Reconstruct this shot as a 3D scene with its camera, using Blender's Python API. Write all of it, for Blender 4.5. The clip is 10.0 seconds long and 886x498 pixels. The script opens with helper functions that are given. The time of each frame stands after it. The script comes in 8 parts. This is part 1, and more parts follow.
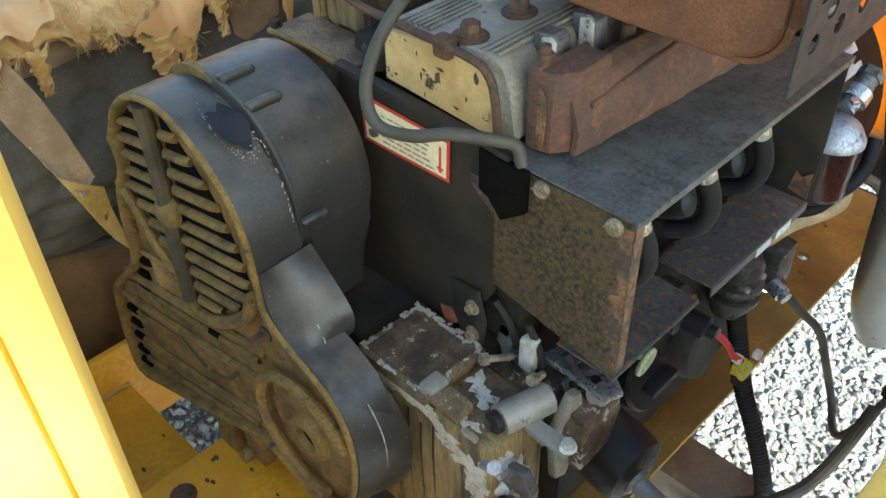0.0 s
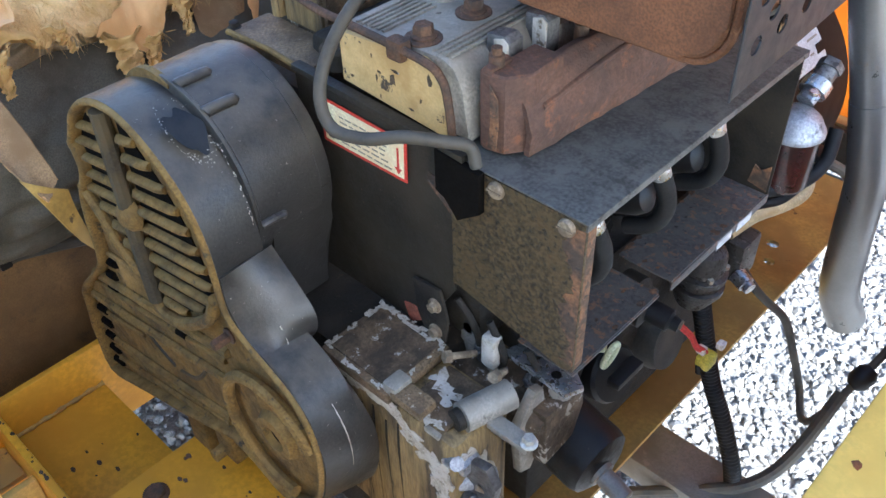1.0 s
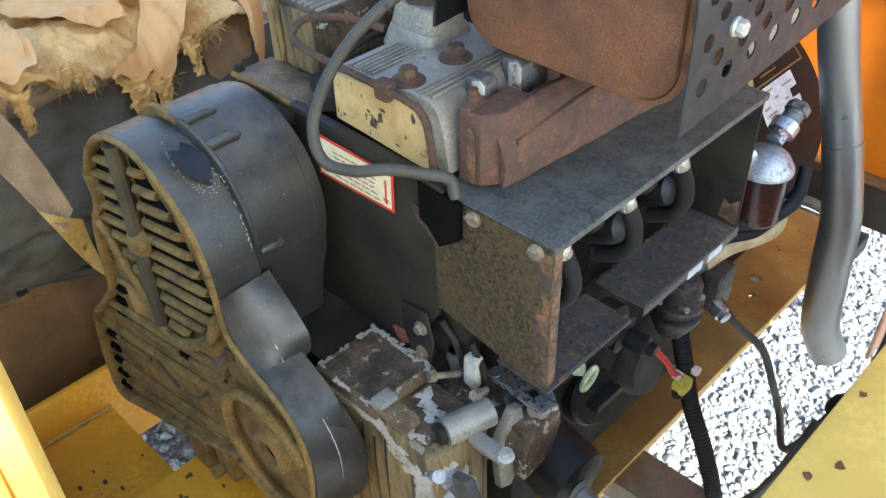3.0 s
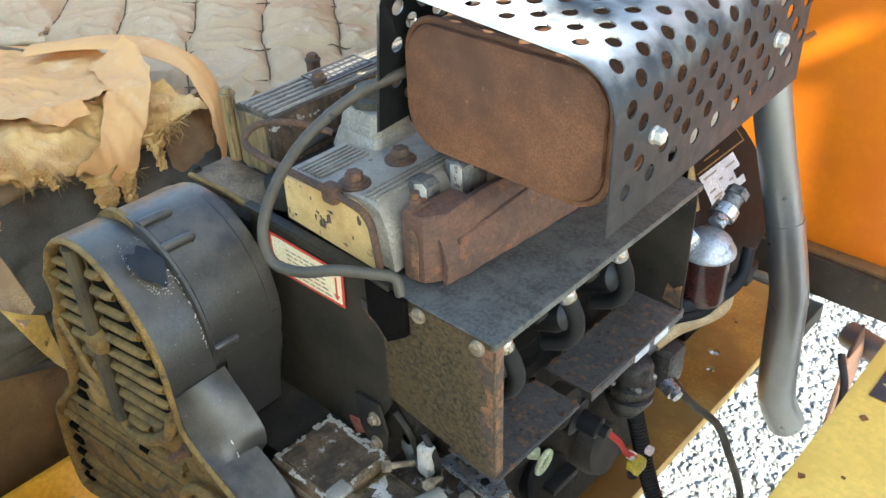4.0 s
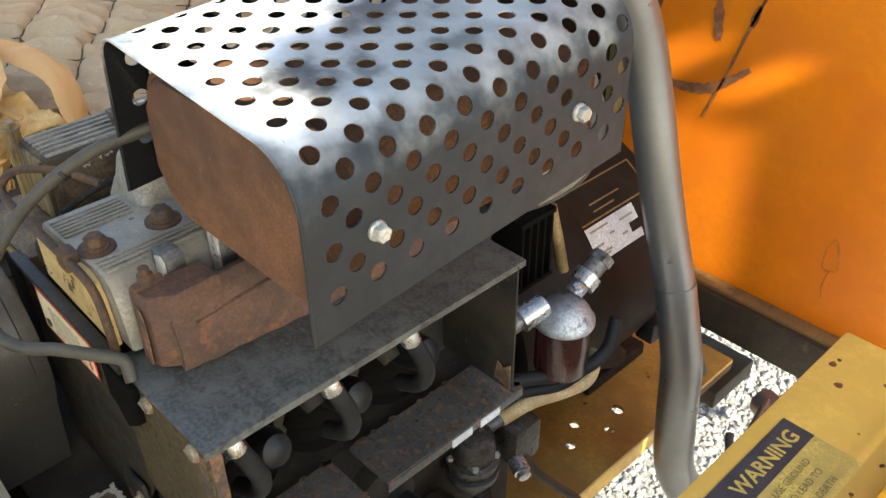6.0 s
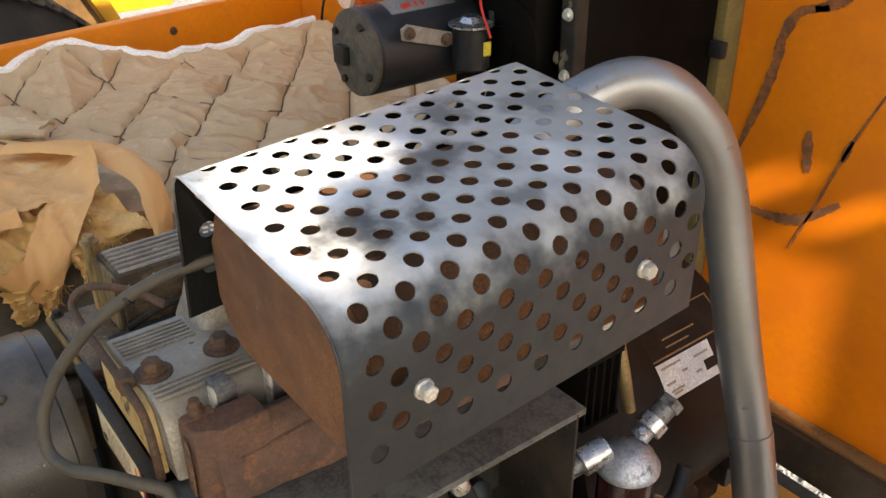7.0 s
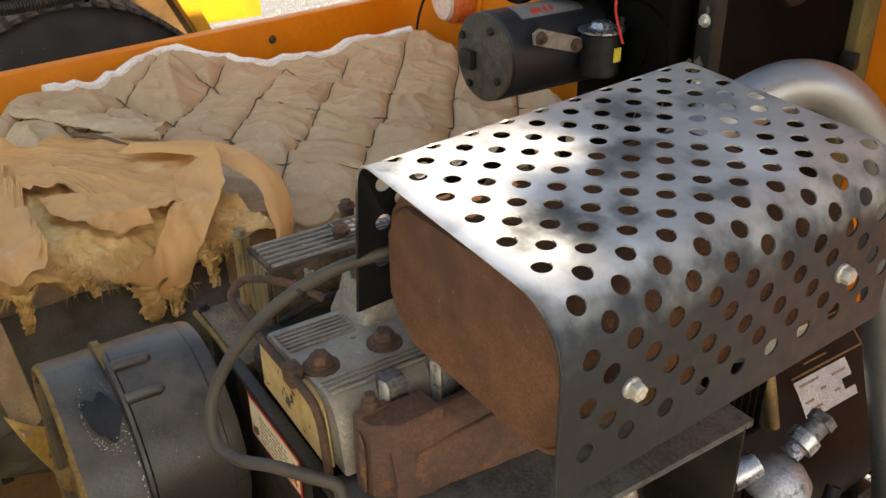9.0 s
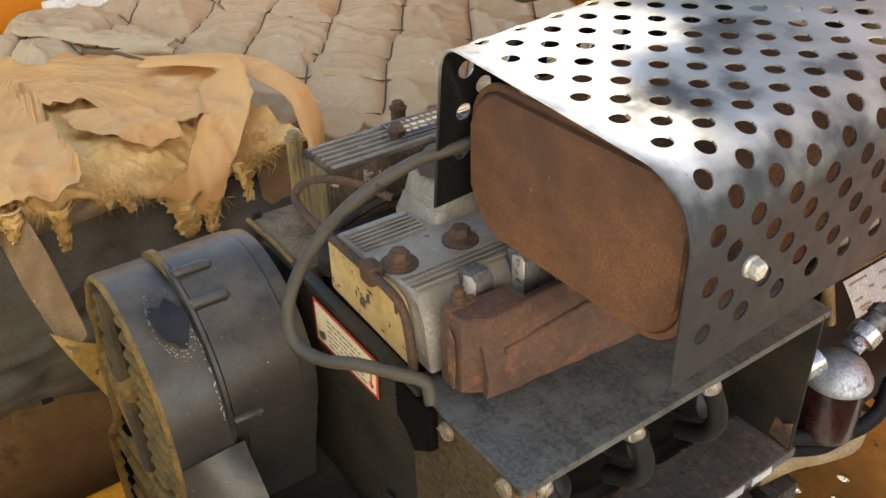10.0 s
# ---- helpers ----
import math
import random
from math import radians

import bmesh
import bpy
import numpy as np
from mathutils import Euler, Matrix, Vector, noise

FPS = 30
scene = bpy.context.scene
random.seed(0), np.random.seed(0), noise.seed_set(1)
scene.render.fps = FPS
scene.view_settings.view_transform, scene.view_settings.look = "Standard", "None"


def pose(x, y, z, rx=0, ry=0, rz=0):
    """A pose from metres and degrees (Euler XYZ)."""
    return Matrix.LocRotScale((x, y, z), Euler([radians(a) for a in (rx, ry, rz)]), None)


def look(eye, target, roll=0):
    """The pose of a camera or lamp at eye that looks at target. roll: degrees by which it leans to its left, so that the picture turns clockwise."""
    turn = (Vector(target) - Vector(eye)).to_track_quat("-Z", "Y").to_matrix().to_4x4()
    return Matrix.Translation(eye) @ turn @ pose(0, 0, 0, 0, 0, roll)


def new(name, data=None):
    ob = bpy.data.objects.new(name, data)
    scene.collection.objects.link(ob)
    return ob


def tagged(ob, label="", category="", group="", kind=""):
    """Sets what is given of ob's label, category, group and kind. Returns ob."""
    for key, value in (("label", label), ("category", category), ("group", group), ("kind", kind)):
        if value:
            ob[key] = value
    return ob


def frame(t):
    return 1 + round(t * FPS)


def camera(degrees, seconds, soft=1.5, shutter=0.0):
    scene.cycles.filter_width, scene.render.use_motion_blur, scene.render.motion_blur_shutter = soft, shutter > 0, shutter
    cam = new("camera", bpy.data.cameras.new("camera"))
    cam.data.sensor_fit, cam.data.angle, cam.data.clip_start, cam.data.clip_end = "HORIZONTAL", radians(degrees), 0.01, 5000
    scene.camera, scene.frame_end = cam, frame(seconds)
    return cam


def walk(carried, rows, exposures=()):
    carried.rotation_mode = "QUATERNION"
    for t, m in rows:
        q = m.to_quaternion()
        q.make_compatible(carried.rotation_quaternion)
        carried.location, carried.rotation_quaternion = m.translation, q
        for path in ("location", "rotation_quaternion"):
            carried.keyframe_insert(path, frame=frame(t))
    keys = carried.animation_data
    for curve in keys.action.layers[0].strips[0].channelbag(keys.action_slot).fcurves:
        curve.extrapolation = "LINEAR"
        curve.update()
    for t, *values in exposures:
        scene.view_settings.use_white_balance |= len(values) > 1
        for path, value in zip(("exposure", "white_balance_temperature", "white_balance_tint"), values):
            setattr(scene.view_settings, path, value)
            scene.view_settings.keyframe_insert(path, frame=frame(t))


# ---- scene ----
# ---------------------------------------------------------------- camera
cam = camera(53.3, 10.0)
PATH = [
    (0, (-0.003, 0.046, 1.596), (-1.101, 1.119, 0.313), -1.6),
    (0.5, (-0.002, 0.07, 1.599), (-1.037, 1.11, 0.24), -1.7),
    (1, (0.014, 0.069, 1.61), (-1.049, 1.144, 0.302), -1.9),
    (1.5, (0.021, 0.065, 1.615), (-1.092, 1.121, 0.332), -3.4),
    (2, (0.027, 0.059, 1.624), (-1.088, 1.131, 0.356), -2.7),
    (2.2, (0.041, 0.055, 1.629), (-1.069, 1.139, 0.367), -2.2),
    (3.3, (0.081, 0.04, 1.649), (-1.053, 1.154, 0.436), -2.2),
    (3.5, (0.082, 0.038, 1.659), (-1.066, 1.165, 0.47), -2.5),
    (4, (0.11, 0.063, 1.685), (-1.036, 1.26, 0.566), -2.3),
    (4.5, (0.142, 0.099, 1.687), (-0.969, 1.336, 0.577), -2.1),
    (5, (0.158, 0.116, 1.69), (-0.932, 1.314, 0.516), -2.3),
    (5.5, (0.186, 0.189, 1.704), (-0.938, 1.371, 0.546), -2.0),
    (5.7, (0.2, 0.269, 1.688), (-0.945, 1.427, 0.527), -1.4),
    (6.8, (0.185, 0.395, 1.729), (-1.166, 1.461, 0.71), -0.2),
    (7, (0.183, 0.391, 1.73), (-1.21, 1.445, 0.755), -0.5),
    (7.5, (0.225, 0.372, 1.741), (-1.298, 1.368, 0.911), -1.1),
    (8, (0.191, 0.347, 1.721), (-1.377, 1.287, 0.909), -0.2),
    (8.5, (0.162, 0.33, 1.725), (-1.406, 1.247, 0.887), -0.8),
    (9, (0.115, 0.305, 1.707), (-1.363, 1.273, 0.769), -0.8),
    (9.5, (0.082, 0.262, 1.698), (-1.339, 1.238, 0.683), -0.6),
    (10, (0.062, 0.235, 1.668), (-1.329, 1.189, 0.594), -1.5),
]
walk(cam, [(t, look(eye, target, roll)) for t, eye, target, roll in PATH],
     exposures=[(0.0, 1.84, 6050, -6), (0.5, 1.94, 6000, 10), (1.0, 2.10, 5500, 9), (2.0, 2.19, 5950, 5), (3.5, 2.15, 5650, 0), (4.0, 2.28, 6050, -1), (4.5, 1.88, 6900, 4), (5.5, 1.88, 6800, 2), (7.0, 1.47, 7800, 12), (8.5, 1.20, 8200, 12), (9.5, 1.43, 7750, 10), (10.0, 1.74, 7800, 10)])

# ---------------------------------------------------------------- light
world = bpy.data.worlds.new("sky")
scene.world = world
world.use_nodes = True
_n = world.node_tree.nodes
_sky = _n.new("ShaderNodeTexSky")
_sky.sky_type = 'NISHITA'
_sky.sun_disc = False
SUN_FROM = Vector((0.74, -0.30, 0.60)).normalized()
_sky.sun_elevation = math.asin(SUN_FROM.z)
_sky.sun_rotation = math.atan2(SUN_FROM.x, SUN_FROM.y)
world.node_tree.links.new(_sky.outputs[0], _n["Background"].inputs[0])
_n["Background"].inputs[1].default_value = 0.15
sun = new("sun", bpy.data.lights.new("sun", 'SUN'))
sun.data.energy = 5.0
sun.data.angle = radians(0.3)
sun.data.color = (1.0, 0.94, 0.84)
sun.matrix_world = look(SUN_FROM * 10, (0, 0, 0))

# ---------------------------------------------------------------- materials
def worn(name, base, second=None, third=None, s1=9.0, s2=70.0, c2=0.5, c3=0.62, w2=0.12, w3=0.05,
         rough=0.6, rough3=None, metal=0.0, metal3=None, bump=0.15, grain=350.0, fine=0.25, dust=None, dust_amount=0.5, spec=0.5, stretch=(1, 1, 1)):
    """Painted, rusted or dirty surface: a base, broad patches of a second colour, chips or specks of a third, dust on what faces up."""
    m = bpy.data.materials.new(name)
    m.use_nodes = True
    n, l = m.node_tree.nodes, m.node_tree.links
    p = n["Principled BSDF"]
    tc = n.new("ShaderNodeTexCoord")
    mp = n.new("ShaderNodeMapping")
    mp.inputs["Scale"].default_value = stretch
    l.new(tc.outputs["Object"], mp.inputs[0])

    def noise_tex(scale, detail=6.0, rough_=0.6):
        t = n.new("ShaderNodeTexNoise")
        t.inputs["Scale"].default_value = scale
        t.inputs["Detail"].default_value = detail
        t.inputs["Roughness"].default_value = rough_
        l.new(mp.outputs[0], t.inputs["Vector"])
        return t.outputs["Fac"]

    def step(value, lo, hi):
        r = n.new("ShaderNodeMapRange")
        r.interpolation_type = 'SMOOTHSTEP'
        r.inputs["From Min"].default_value, r.inputs["From Max"].default_value = lo, hi
        l.new(value, r.inputs["Value"])
        return r.outputs["Result"]

    def mix(fac, a, b):
        x = n.new("ShaderNodeMix")
        x.data_type = 'RGBA'
        for sock, v in ((x.inputs[0], fac), (x.inputs[6], a), (x.inputs[7], b)):
            if isinstance(v, (int, float)):
                sock.default_value = v
            elif isinstance(v, tuple):
                sock.default_value = (*v, 1)
            else:
                l.new(v, sock)
        return x.outputs[2]

    def maths(op, a, b):
        x = n.new("ShaderNodeMath")
        x.operation = op
        for sock, v in ((x.inputs[0], a), (x.inputs[1], b)):
            if isinstance(v, (int, float)):
                sock.default_value = v
            else:
                l.new(v, sock)
        return x.outputs[0]

    g = noise_tex(grain, 3.0)
    col = mix(step(g, 0.3, 0.7), tuple(c * (1 - fine) for c in base), tuple(min(1, c * (1 + fine)) for c in base))
    if second:
        col = mix(step(noise_tex(s1), c2 - w2, c2 + w2), col, second)
    if dust:
        geo = n.new("ShaderNodeNewGeometry")
        sep = n.new("ShaderNodeSeparateXYZ")
        l.new(geo.outputs["Normal"], sep.inputs[0])
        d = maths('MULTIPLY', step(sep.outputs[2], 0.1, 0.9), step(noise_tex(s1 * 2.3), 0.25, 0.7))
        col = mix(maths('MULTIPLY', d, dust_amount), col, dust)
    chips = None
    if third:
        chips = step(noise_tex(s2, 8.0, 0.7), c3 - w3, c3 + w3)
        col = mix(chips, col, third)
    l.new(col, p.inputs["Base Color"])
    r0 = maths('MULTIPLY_ADD', step(noise_tex(s1 * 4), 0.2, 0.8), 0.22)
    n_r = r0.node
    n_r.inputs[2].default_value = rough - 0.11
    if chips and rough3 is not None:
        rr = n.new("ShaderNodeMix")
        l.new(chips, rr.inputs[0])
        l.new(r0, rr.inputs[2])
        rr.inputs[3].default_value = rough3
        l.new(rr.outputs[0], p.inputs["Roughness"])
    else:
        l.new(r0, p.inputs["Roughness"])
    p.inputs["Metallic"].default_value = metal
    p.inputs["Specular IOR Level"].default_value = spec
    if chips and metal3 is not None:
        mm = n.new("ShaderNodeMix")
        l.new(chips, mm.inputs[0])
        mm.inputs[2].default_value, mm.inputs[3].default_value = metal, metal3
        l.new(mm.outputs[0], p.inputs["Metallic"])
    b = n.new("ShaderNodeBump")
    b.inputs["Strength"].default_value = bump
    b.inputs["Distance"].default_value = 0.004
    h = maths('ADD', g, maths('MULTIPLY', noise_tex(s1 * 5), 1.5))
    if chips:
        h = maths('SUBTRACT', h, maths('MULTIPLY', chips, 0.8))
    l.new(h, b.inputs["Height"])
    l.new(b.outputs[0], p.inputs["Normal"])
    return m


def plain(name, color, rough=0.5, metal=0.0, **more):
    return worn(name, color, rough=rough, metal=metal, bump=more.pop("bump", 0.05), **more)


DUST = (0.17, 0.13, 0.075)
M = dict(
    # fan_black: besides real dust, the pale top paints the drum's lit upper side
    fan_black=worn("fan_black", (0.023, 0.021, 0.019), (0.038, 0.034, 0.029), (0.30, 0.27, 0.22), s1=11, s2=190, c2=0.50, w2=0.22, c3=0.675, w3=0.012, rough=0.38, bump=0.12, spec=0.5, dust=(0.190, 0.155, 0.105), dust_amount=0.45, fine=0.35),
    cover_dusty=worn("cover_dusty", (0.205, 0.118, 0.025), (0.087, 0.053, 0.014), (0.040, 0.031, 0.018), s1=24, s2=70, c2=0.53, c3=0.63, w2=0.16, w3=0.07, rough=0.85, bump=0.3, dust=(0.29, 0.185, 0.055), dust_amount=0.7, fine=0.3),
    panel_black=worn("panel_black", (0.021, 0.018, 0.013), (0.044, 0.034, 0.022), (0.17, 0.115, 0.07), s1=15, s2=130, c2=0.54, c3=0.69, w2=0.2, w3=0.02, rough=0.5, bump=0.12, spec=0.4, fine=0.5),
    panel_rusty=worn("panel_rusty", (0.058, 0.041, 0.019), (0.086, 0.058, 0.025), (0.012, 0.010, 0.008), s1=17, s2=150, c2=0.55, c3=0.585, w2=0.22, w3=0.07, rough=0.6, bump=0.35, fine=0.75, grain=190, spec=0.3),
    panel_edge_rust=worn("panel_edge_rust", (0.22, 0.105, 0.045), (0.060, 0.040, 0.027), (0.035, 0.028, 0.022), s1=38, s2=110, c2=0.47, c3=0.6, rough=0.8, bump=0.3),
    plate_top=worn("plate_top", (0.072, 0.071, 0.064), (0.118, 0.114, 0.102), (0.036, 0.035, 0.031), s1=34, s2=80, c2=0.55, c3=0.575, w2=0.18, w3=0.09, rough=0.46, bump=0.15, fine=0.45, grain=260),
    shelf=worn("shelf", (0.050, 0.049, 0.047), (0.082, 0.076, 0.068), (0.19, 0.092, 0.044), s1=40, s2=90, c2=0.53, c3=0.575, w2=0.14, w3=0.05, rough=0.36, bump=0.2, fine=0.5, grain=220, spec=0.6),
    cream=worn("cream", (0.60, 0.41, 0.165), (0.46, 0.29, 0.10), (0.055, 0.042, 0.03), s1=22, s2=20, c2=0.55, c3=0.615, w3=0.010, rough=0.6, bump=0.12, fine=0.08),
    alloy=worn("alloy", (0.30, 0.27, 0.22), (0.20, 0.178, 0.142), (0.08, 0.064, 0.045), s1=26, s2=60, c2=0.52, c3=0.66, rough=0.5, metal=0.2, metal3=0.1, rough3=0.8, bump=0.12, dust=(0.32, 0.275, 0.21), dust_amount=0.8),
    alloy_dirty=worn("alloy_dirty", (0.150, 0.103, 0.058), (0.060, 0.043, 0.027), (0.46, 0.43, 0.38), s1=36, s2=46, c2=0.48, c3=0.61, w3=0.02, rough=0.6, rough3=0.42, metal=0.1, metal3=0.6, bump=0.35, spec=0.35),
    pump_paint=worn("pump_paint", (0.190, 0.128, 0.068), (0.095, 0.064, 0.036), (0.46, 0.39, 0.29), s1=26, s2=42, c2=0.5, c3=0.65, w2=0.15, w3=0.012, rough=0.6, rough3=0.55, bump=0.35, fine=0.4, spec=0.35),
    pump_front=worn("pump_front", (0.250, 0.170, 0.068), (0.075, 0.052, 0.025), (0.034, 0.025, 0.016), s1=30, s2=60, c2=0.52, c3=0.60, w2=0.10, w3=0.04, rough=0.6, bump=0.35, stretch=(1, 1, 0.14)),
    bright=worn("bright", (0.62, 0.62, 0.62), (0.42, 0.42, 0.42), (0.14, 0.12, 0.10), s1=40, s2=90, c3=0.68, rough=0.30, metal=0.9, metal3=0.3, bump=0.08),
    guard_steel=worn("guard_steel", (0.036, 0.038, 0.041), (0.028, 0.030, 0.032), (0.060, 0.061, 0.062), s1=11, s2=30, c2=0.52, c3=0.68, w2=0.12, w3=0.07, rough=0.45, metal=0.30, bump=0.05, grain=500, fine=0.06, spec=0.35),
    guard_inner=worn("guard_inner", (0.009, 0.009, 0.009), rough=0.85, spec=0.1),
    tail_steel=worn("tail_steel", (0.29, 0.288, 0.28), (0.22, 0.215, 0.205), (0.26, 0.19, 0.13), s1=7, s2=24, c3=0.68, w2=0.3, w3=0.12, rough=0.36, metal=0.7, metal3=0.3, rough3=0.65, bump=0.04, fine=0.06),
    tail_rust=worn("tail_rust", (0.26, 0.245, 0.22), (0.20, 0.18, 0.15), (0.30, 0.27, 0.23), s1=9, s2=30, rough=0.55, metal=0.45, bump=0.08, fine=0.15),
    muffler_rust=worn("muffler_rust", (0.195, 0.080, 0.030), (0.095, 0.042, 0.020), (0.27, 0.135, 0.060), s1=7, s2=50, c2=0.54, c3=0.66, w2=0.14, w3=0.06, rough=0.8, bump=0.25, grain=420, fine=0.3),
    manifold_rust=worn("manifold_rust", (0.122, 0.060, 0.036), (0.070, 0.040, 0.028), (0.24, 0.092, 0.034), s1=16, s2=40, c2=0.50, c3=0.62, w2=0.22, w3=0.10, rough=0.85, bump=0.4, grain=260, fine=0.25),
    bolt_rust=worn("bolt_rust", (0.12, 0.062, 0.032), (0.07, 0.045, 0.03), s1=60, rough=0.75, metal=0.2, bump=0.3),
    bolt_zinc=worn("bolt_zinc", (0.62, 0.60, 0.52), (0.45, 0.43, 0.37), s1=80, rough=0.4, metal=0.55),
    bolt_pale=worn("bolt_pale", (0.30, 0.235, 0.155), (0.17, 0.125, 0.08), s1=70, rough=0.6, metal=0.3),
    rubber=worn("rubber", (0.040, 0.038, 0.034), (0.085, 0.076, 0.060), s1=20, rough=0.65, bump=0.1, dust=DUST, dust_amount=0.4),
    rubber_black=worn("rubber_black", (0.009, 0.009, 0.0095), (0.018, 0.018, 0.018), s1=20, rough=0.6, bump=0.1, spec=0.22),
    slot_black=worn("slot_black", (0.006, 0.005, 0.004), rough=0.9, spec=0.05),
    spine_brown=worn("spine_brown", (0.040, 0.031, 0.017), (0.085, 0.062, 0.028), s1=20, rough=0.8),
    hose_grey=worn("hose_grey", (0.040, 0.033, 0.024), (0.062, 0.052, 0.037), s1=30, rough=0.62, bump=0.1, dust=(0.105, 0.086, 0.060), dust_amount=0.5),
    black_plastic=worn("black_plastic", (0.011, 0.011, 0.012), (0.022, 0.021, 0.020), s1=25, rough=0.45, bump=0.05, spec=0.3),
    filter_black=worn("filter_black", (0.008, 0.008, 0.0085), (0.015, 0.014, 0.013), (0.07, 0.055, 0.04), s1=18, s2=90, c3=0.70, rough=0.42, spec=0.25),
    dark_iron=worn("dark_iron", (0.015, 0.013, 0.011), (0.036, 0.029, 0.020), (0.09, 0.056, 0.03), s1=18, s2=55, c3=0.66, rough=0.7, bump=0.3, spec=0.25),
    cream_hose=worn("cream_hose", (0.52, 0.39, 0.20), (0.40, 0.28, 0.13), s1=25, rough=0.5),
    yellow=worn("yellow", (0.72, 0.345, 0.020), (0.62, 0.29, 0.020), (0.16, 0.08, 0.03), s1=6, s2=46, c2=0.52, c3=0.71, w3=0.02, rough=0.48, bump=0.04, grain=120, fine=0.12),
    yellow_dirty=worn("yellow_dirty", (0.52, 0.32, 0.075), (0.38, 0.225, 0.06), (0.10, 0.06, 0.03), s1=9, s2=34, c2=0.5, c3=0.67, w3=0.03, rough=0.55, bump=0.08, grain=150, fine=0.15),
    yellow_bar=worn("yellow_bar", (0.86, 0.55, 0.11), (0.78, 0.48, 0.09), (0.16, 0.08, 0.03), s1=9, s2=48, c2=0.5, c3=0.72, w3=0.015, rough=0.48, bump=0.04, grain=150, fine=0.08),
    orange=worn("orange", (0.80, 0.25, 0.010), (0.74, 0.22, 0.010), (0.26, 0.07, 0.015), s1=3, s2=10, c2=0.55, c3=0.78, w3=0.02, rough=0.5, bump=0.015, grain=60, fine=0.05),
    wall_orange=worn("wall_orange", (0.76, 0.205, 0.008), (0.68, 0.165, 0.008), (0.24, 0.065, 0.012), s1=3, s2=14, c2=0.55, c3=0.76, w3=0.02, rough=0.42, bump=0.015, grain=60, fine=0.05),
    brown_tray=worn("brown_tray", (0.230, 0.125, 0.042), (0.130, 0.072, 0.027), (0.060, 0.040, 0.022), s1=5, s2=18, c2=0.5, c3=0.62, w2=0.2, w3=0.1, rough=0.6, bump=0.12),
    channel_brown=worn("channel_brown", (0.034, 0.023, 0.012), (0.022, 0.015, 0.009), (0.075, 0.045, 0.02), s1=8, s2=30, rough=0.65, bump=0.15),
    greasy=worn("greasy", (0.050, 0.044, 0.036), (0.020, 0.017, 0.014), (0.16, 0.14, 0.115), s1=30, s2=55, c2=0.5, c3=0.63, w2=0.1, w3=0.04, rough=0.32, bump=0.35, spec=0.5),
    tank_black=worn("tank_black", (0.0030, 0.0027, 0.0024), (0.006, 0.005, 0.004), (0.045, 0.028, 0.016), s1=6, s2=30, c3=0.72, rough=0.6, bump=0.05, spec=0.05),
    drum_brown=worn("drum_brown", (0.014, 0.009, 0.0065), (0.022, 0.014, 0.010), s1=6, rough=0.5, bump=0.05, spec=0.12),
    quilt=worn("quilt", (0.56, 0.42, 0.245), (0.47, 0.335, 0.185), (0.64, 0.52, 0.36), s1=6, s2=30, c2=0.5, c3=0.65, w2=0.25, w3=0.08, rough=0.7, bump=0.25, grain=420, fine=0.14),
    quilt_dirty_shaded=worn("quilt_dirty_shaded", (0.115, 0.098, 0.066), (0.070, 0.058, 0.038), (0.20, 0.17, 0.12), s1=7, s2=30, c3=0.68, rough=0.8, bump=0.3, grain=500),
    thread=worn("thread", (0.16, 0.105, 0.055), (0.11, 0.07, 0.038), s1=20, rough=0.9),
    strap_tan=worn("strap_tan", (0.34, 0.205, 0.090), (0.24, 0.14, 0.06), s1=14, rough=0.85, bump=0.25, grain=500),
    facing=worn("facing", (0.74, 0.40, 0.14), (0.68, 0.35, 0.11), (0.76, 0.48, 0.22), s1=5, s2=20, w2=0.25, w3=0.12, rough=0.6, bump=0.05, fine=0.04),
    fluff=worn("fluff", (0.80, 0.53, 0.22), (0.66, 0.40, 0.13), s1=16, rough=0.95, bump=0.2, fine=0.10),
    white_trim=worn("white_trim", (0.85, 0.80, 0.72), rough=0.9, bump=0.3),
    tyre=worn("tyre", (0.020, 0.019, 0.018), (0.036, 0.033, 0.029), (0.14, 0.115, 0.09), s1=8, s2=40, c3=0.68, rough=0.85, bump=0.3),
    tread_dusty=worn("tread_dusty", (0.10, 0.088, 0.072), (0.04, 0.036, 0.03), s1=30, rough=0.9, bump=0.3),
    sticker=worn("sticker", (0.88, 0.74, 0.47), (0.76, 0.60, 0.34), s1=18, rough=0.5, bump=0.03),
    sticker_white=worn("sticker_white", (0.62, 0.62, 0.60), (0.50, 0.49, 0.47), s1=18, rough=0.45, bump=0.03),
    ring_green=plain("ring_green", (0.55, 0.58, 0.36), rough=0.4),
    alloy_grey=worn("alloy_grey", (0.17, 0.165, 0.16), (0.09, 0.085, 0.08), (0.035, 0.03, 0.028), s1=35, s2=70, c3=0.60, rough=0.45, metal=0.5, metal3=0.1, bump=0.25),
    alloy_bright=worn("alloy_bright", (0.40, 0.41, 0.43), (0.26, 0.27, 0.28), (0.12, 0.115, 0.11), s1=25, s2=50, c3=0.62, w3=0.08, rough=0.48, metal=0.7, bump=0.15),
    motor_black=worn("motor_black", (0.014, 0.015, 0.018), (0.024, 0.025, 0.028), s1=14, rough=0.42, bump=0.05),
    block_steel=worn("block_steel", (0.26, 0.29, 0.33), (0.20, 0.22, 0.25), (0.10, 0.08, 0.06), s1=14, s2=30, c3=0.68, rough=0.42, metal=0.6, bump=0.06),
    decal_brown=worn("decal_brown", (0.012, 0.0085, 0.0065), (0.019, 0.013, 0.009), s1=30, rough=0.5, spec=0.15),
    primer=worn("primer", (0.35, 0.10, 0.06), (0.2, 0.07, 0.04), s1=60, rough=0.7),
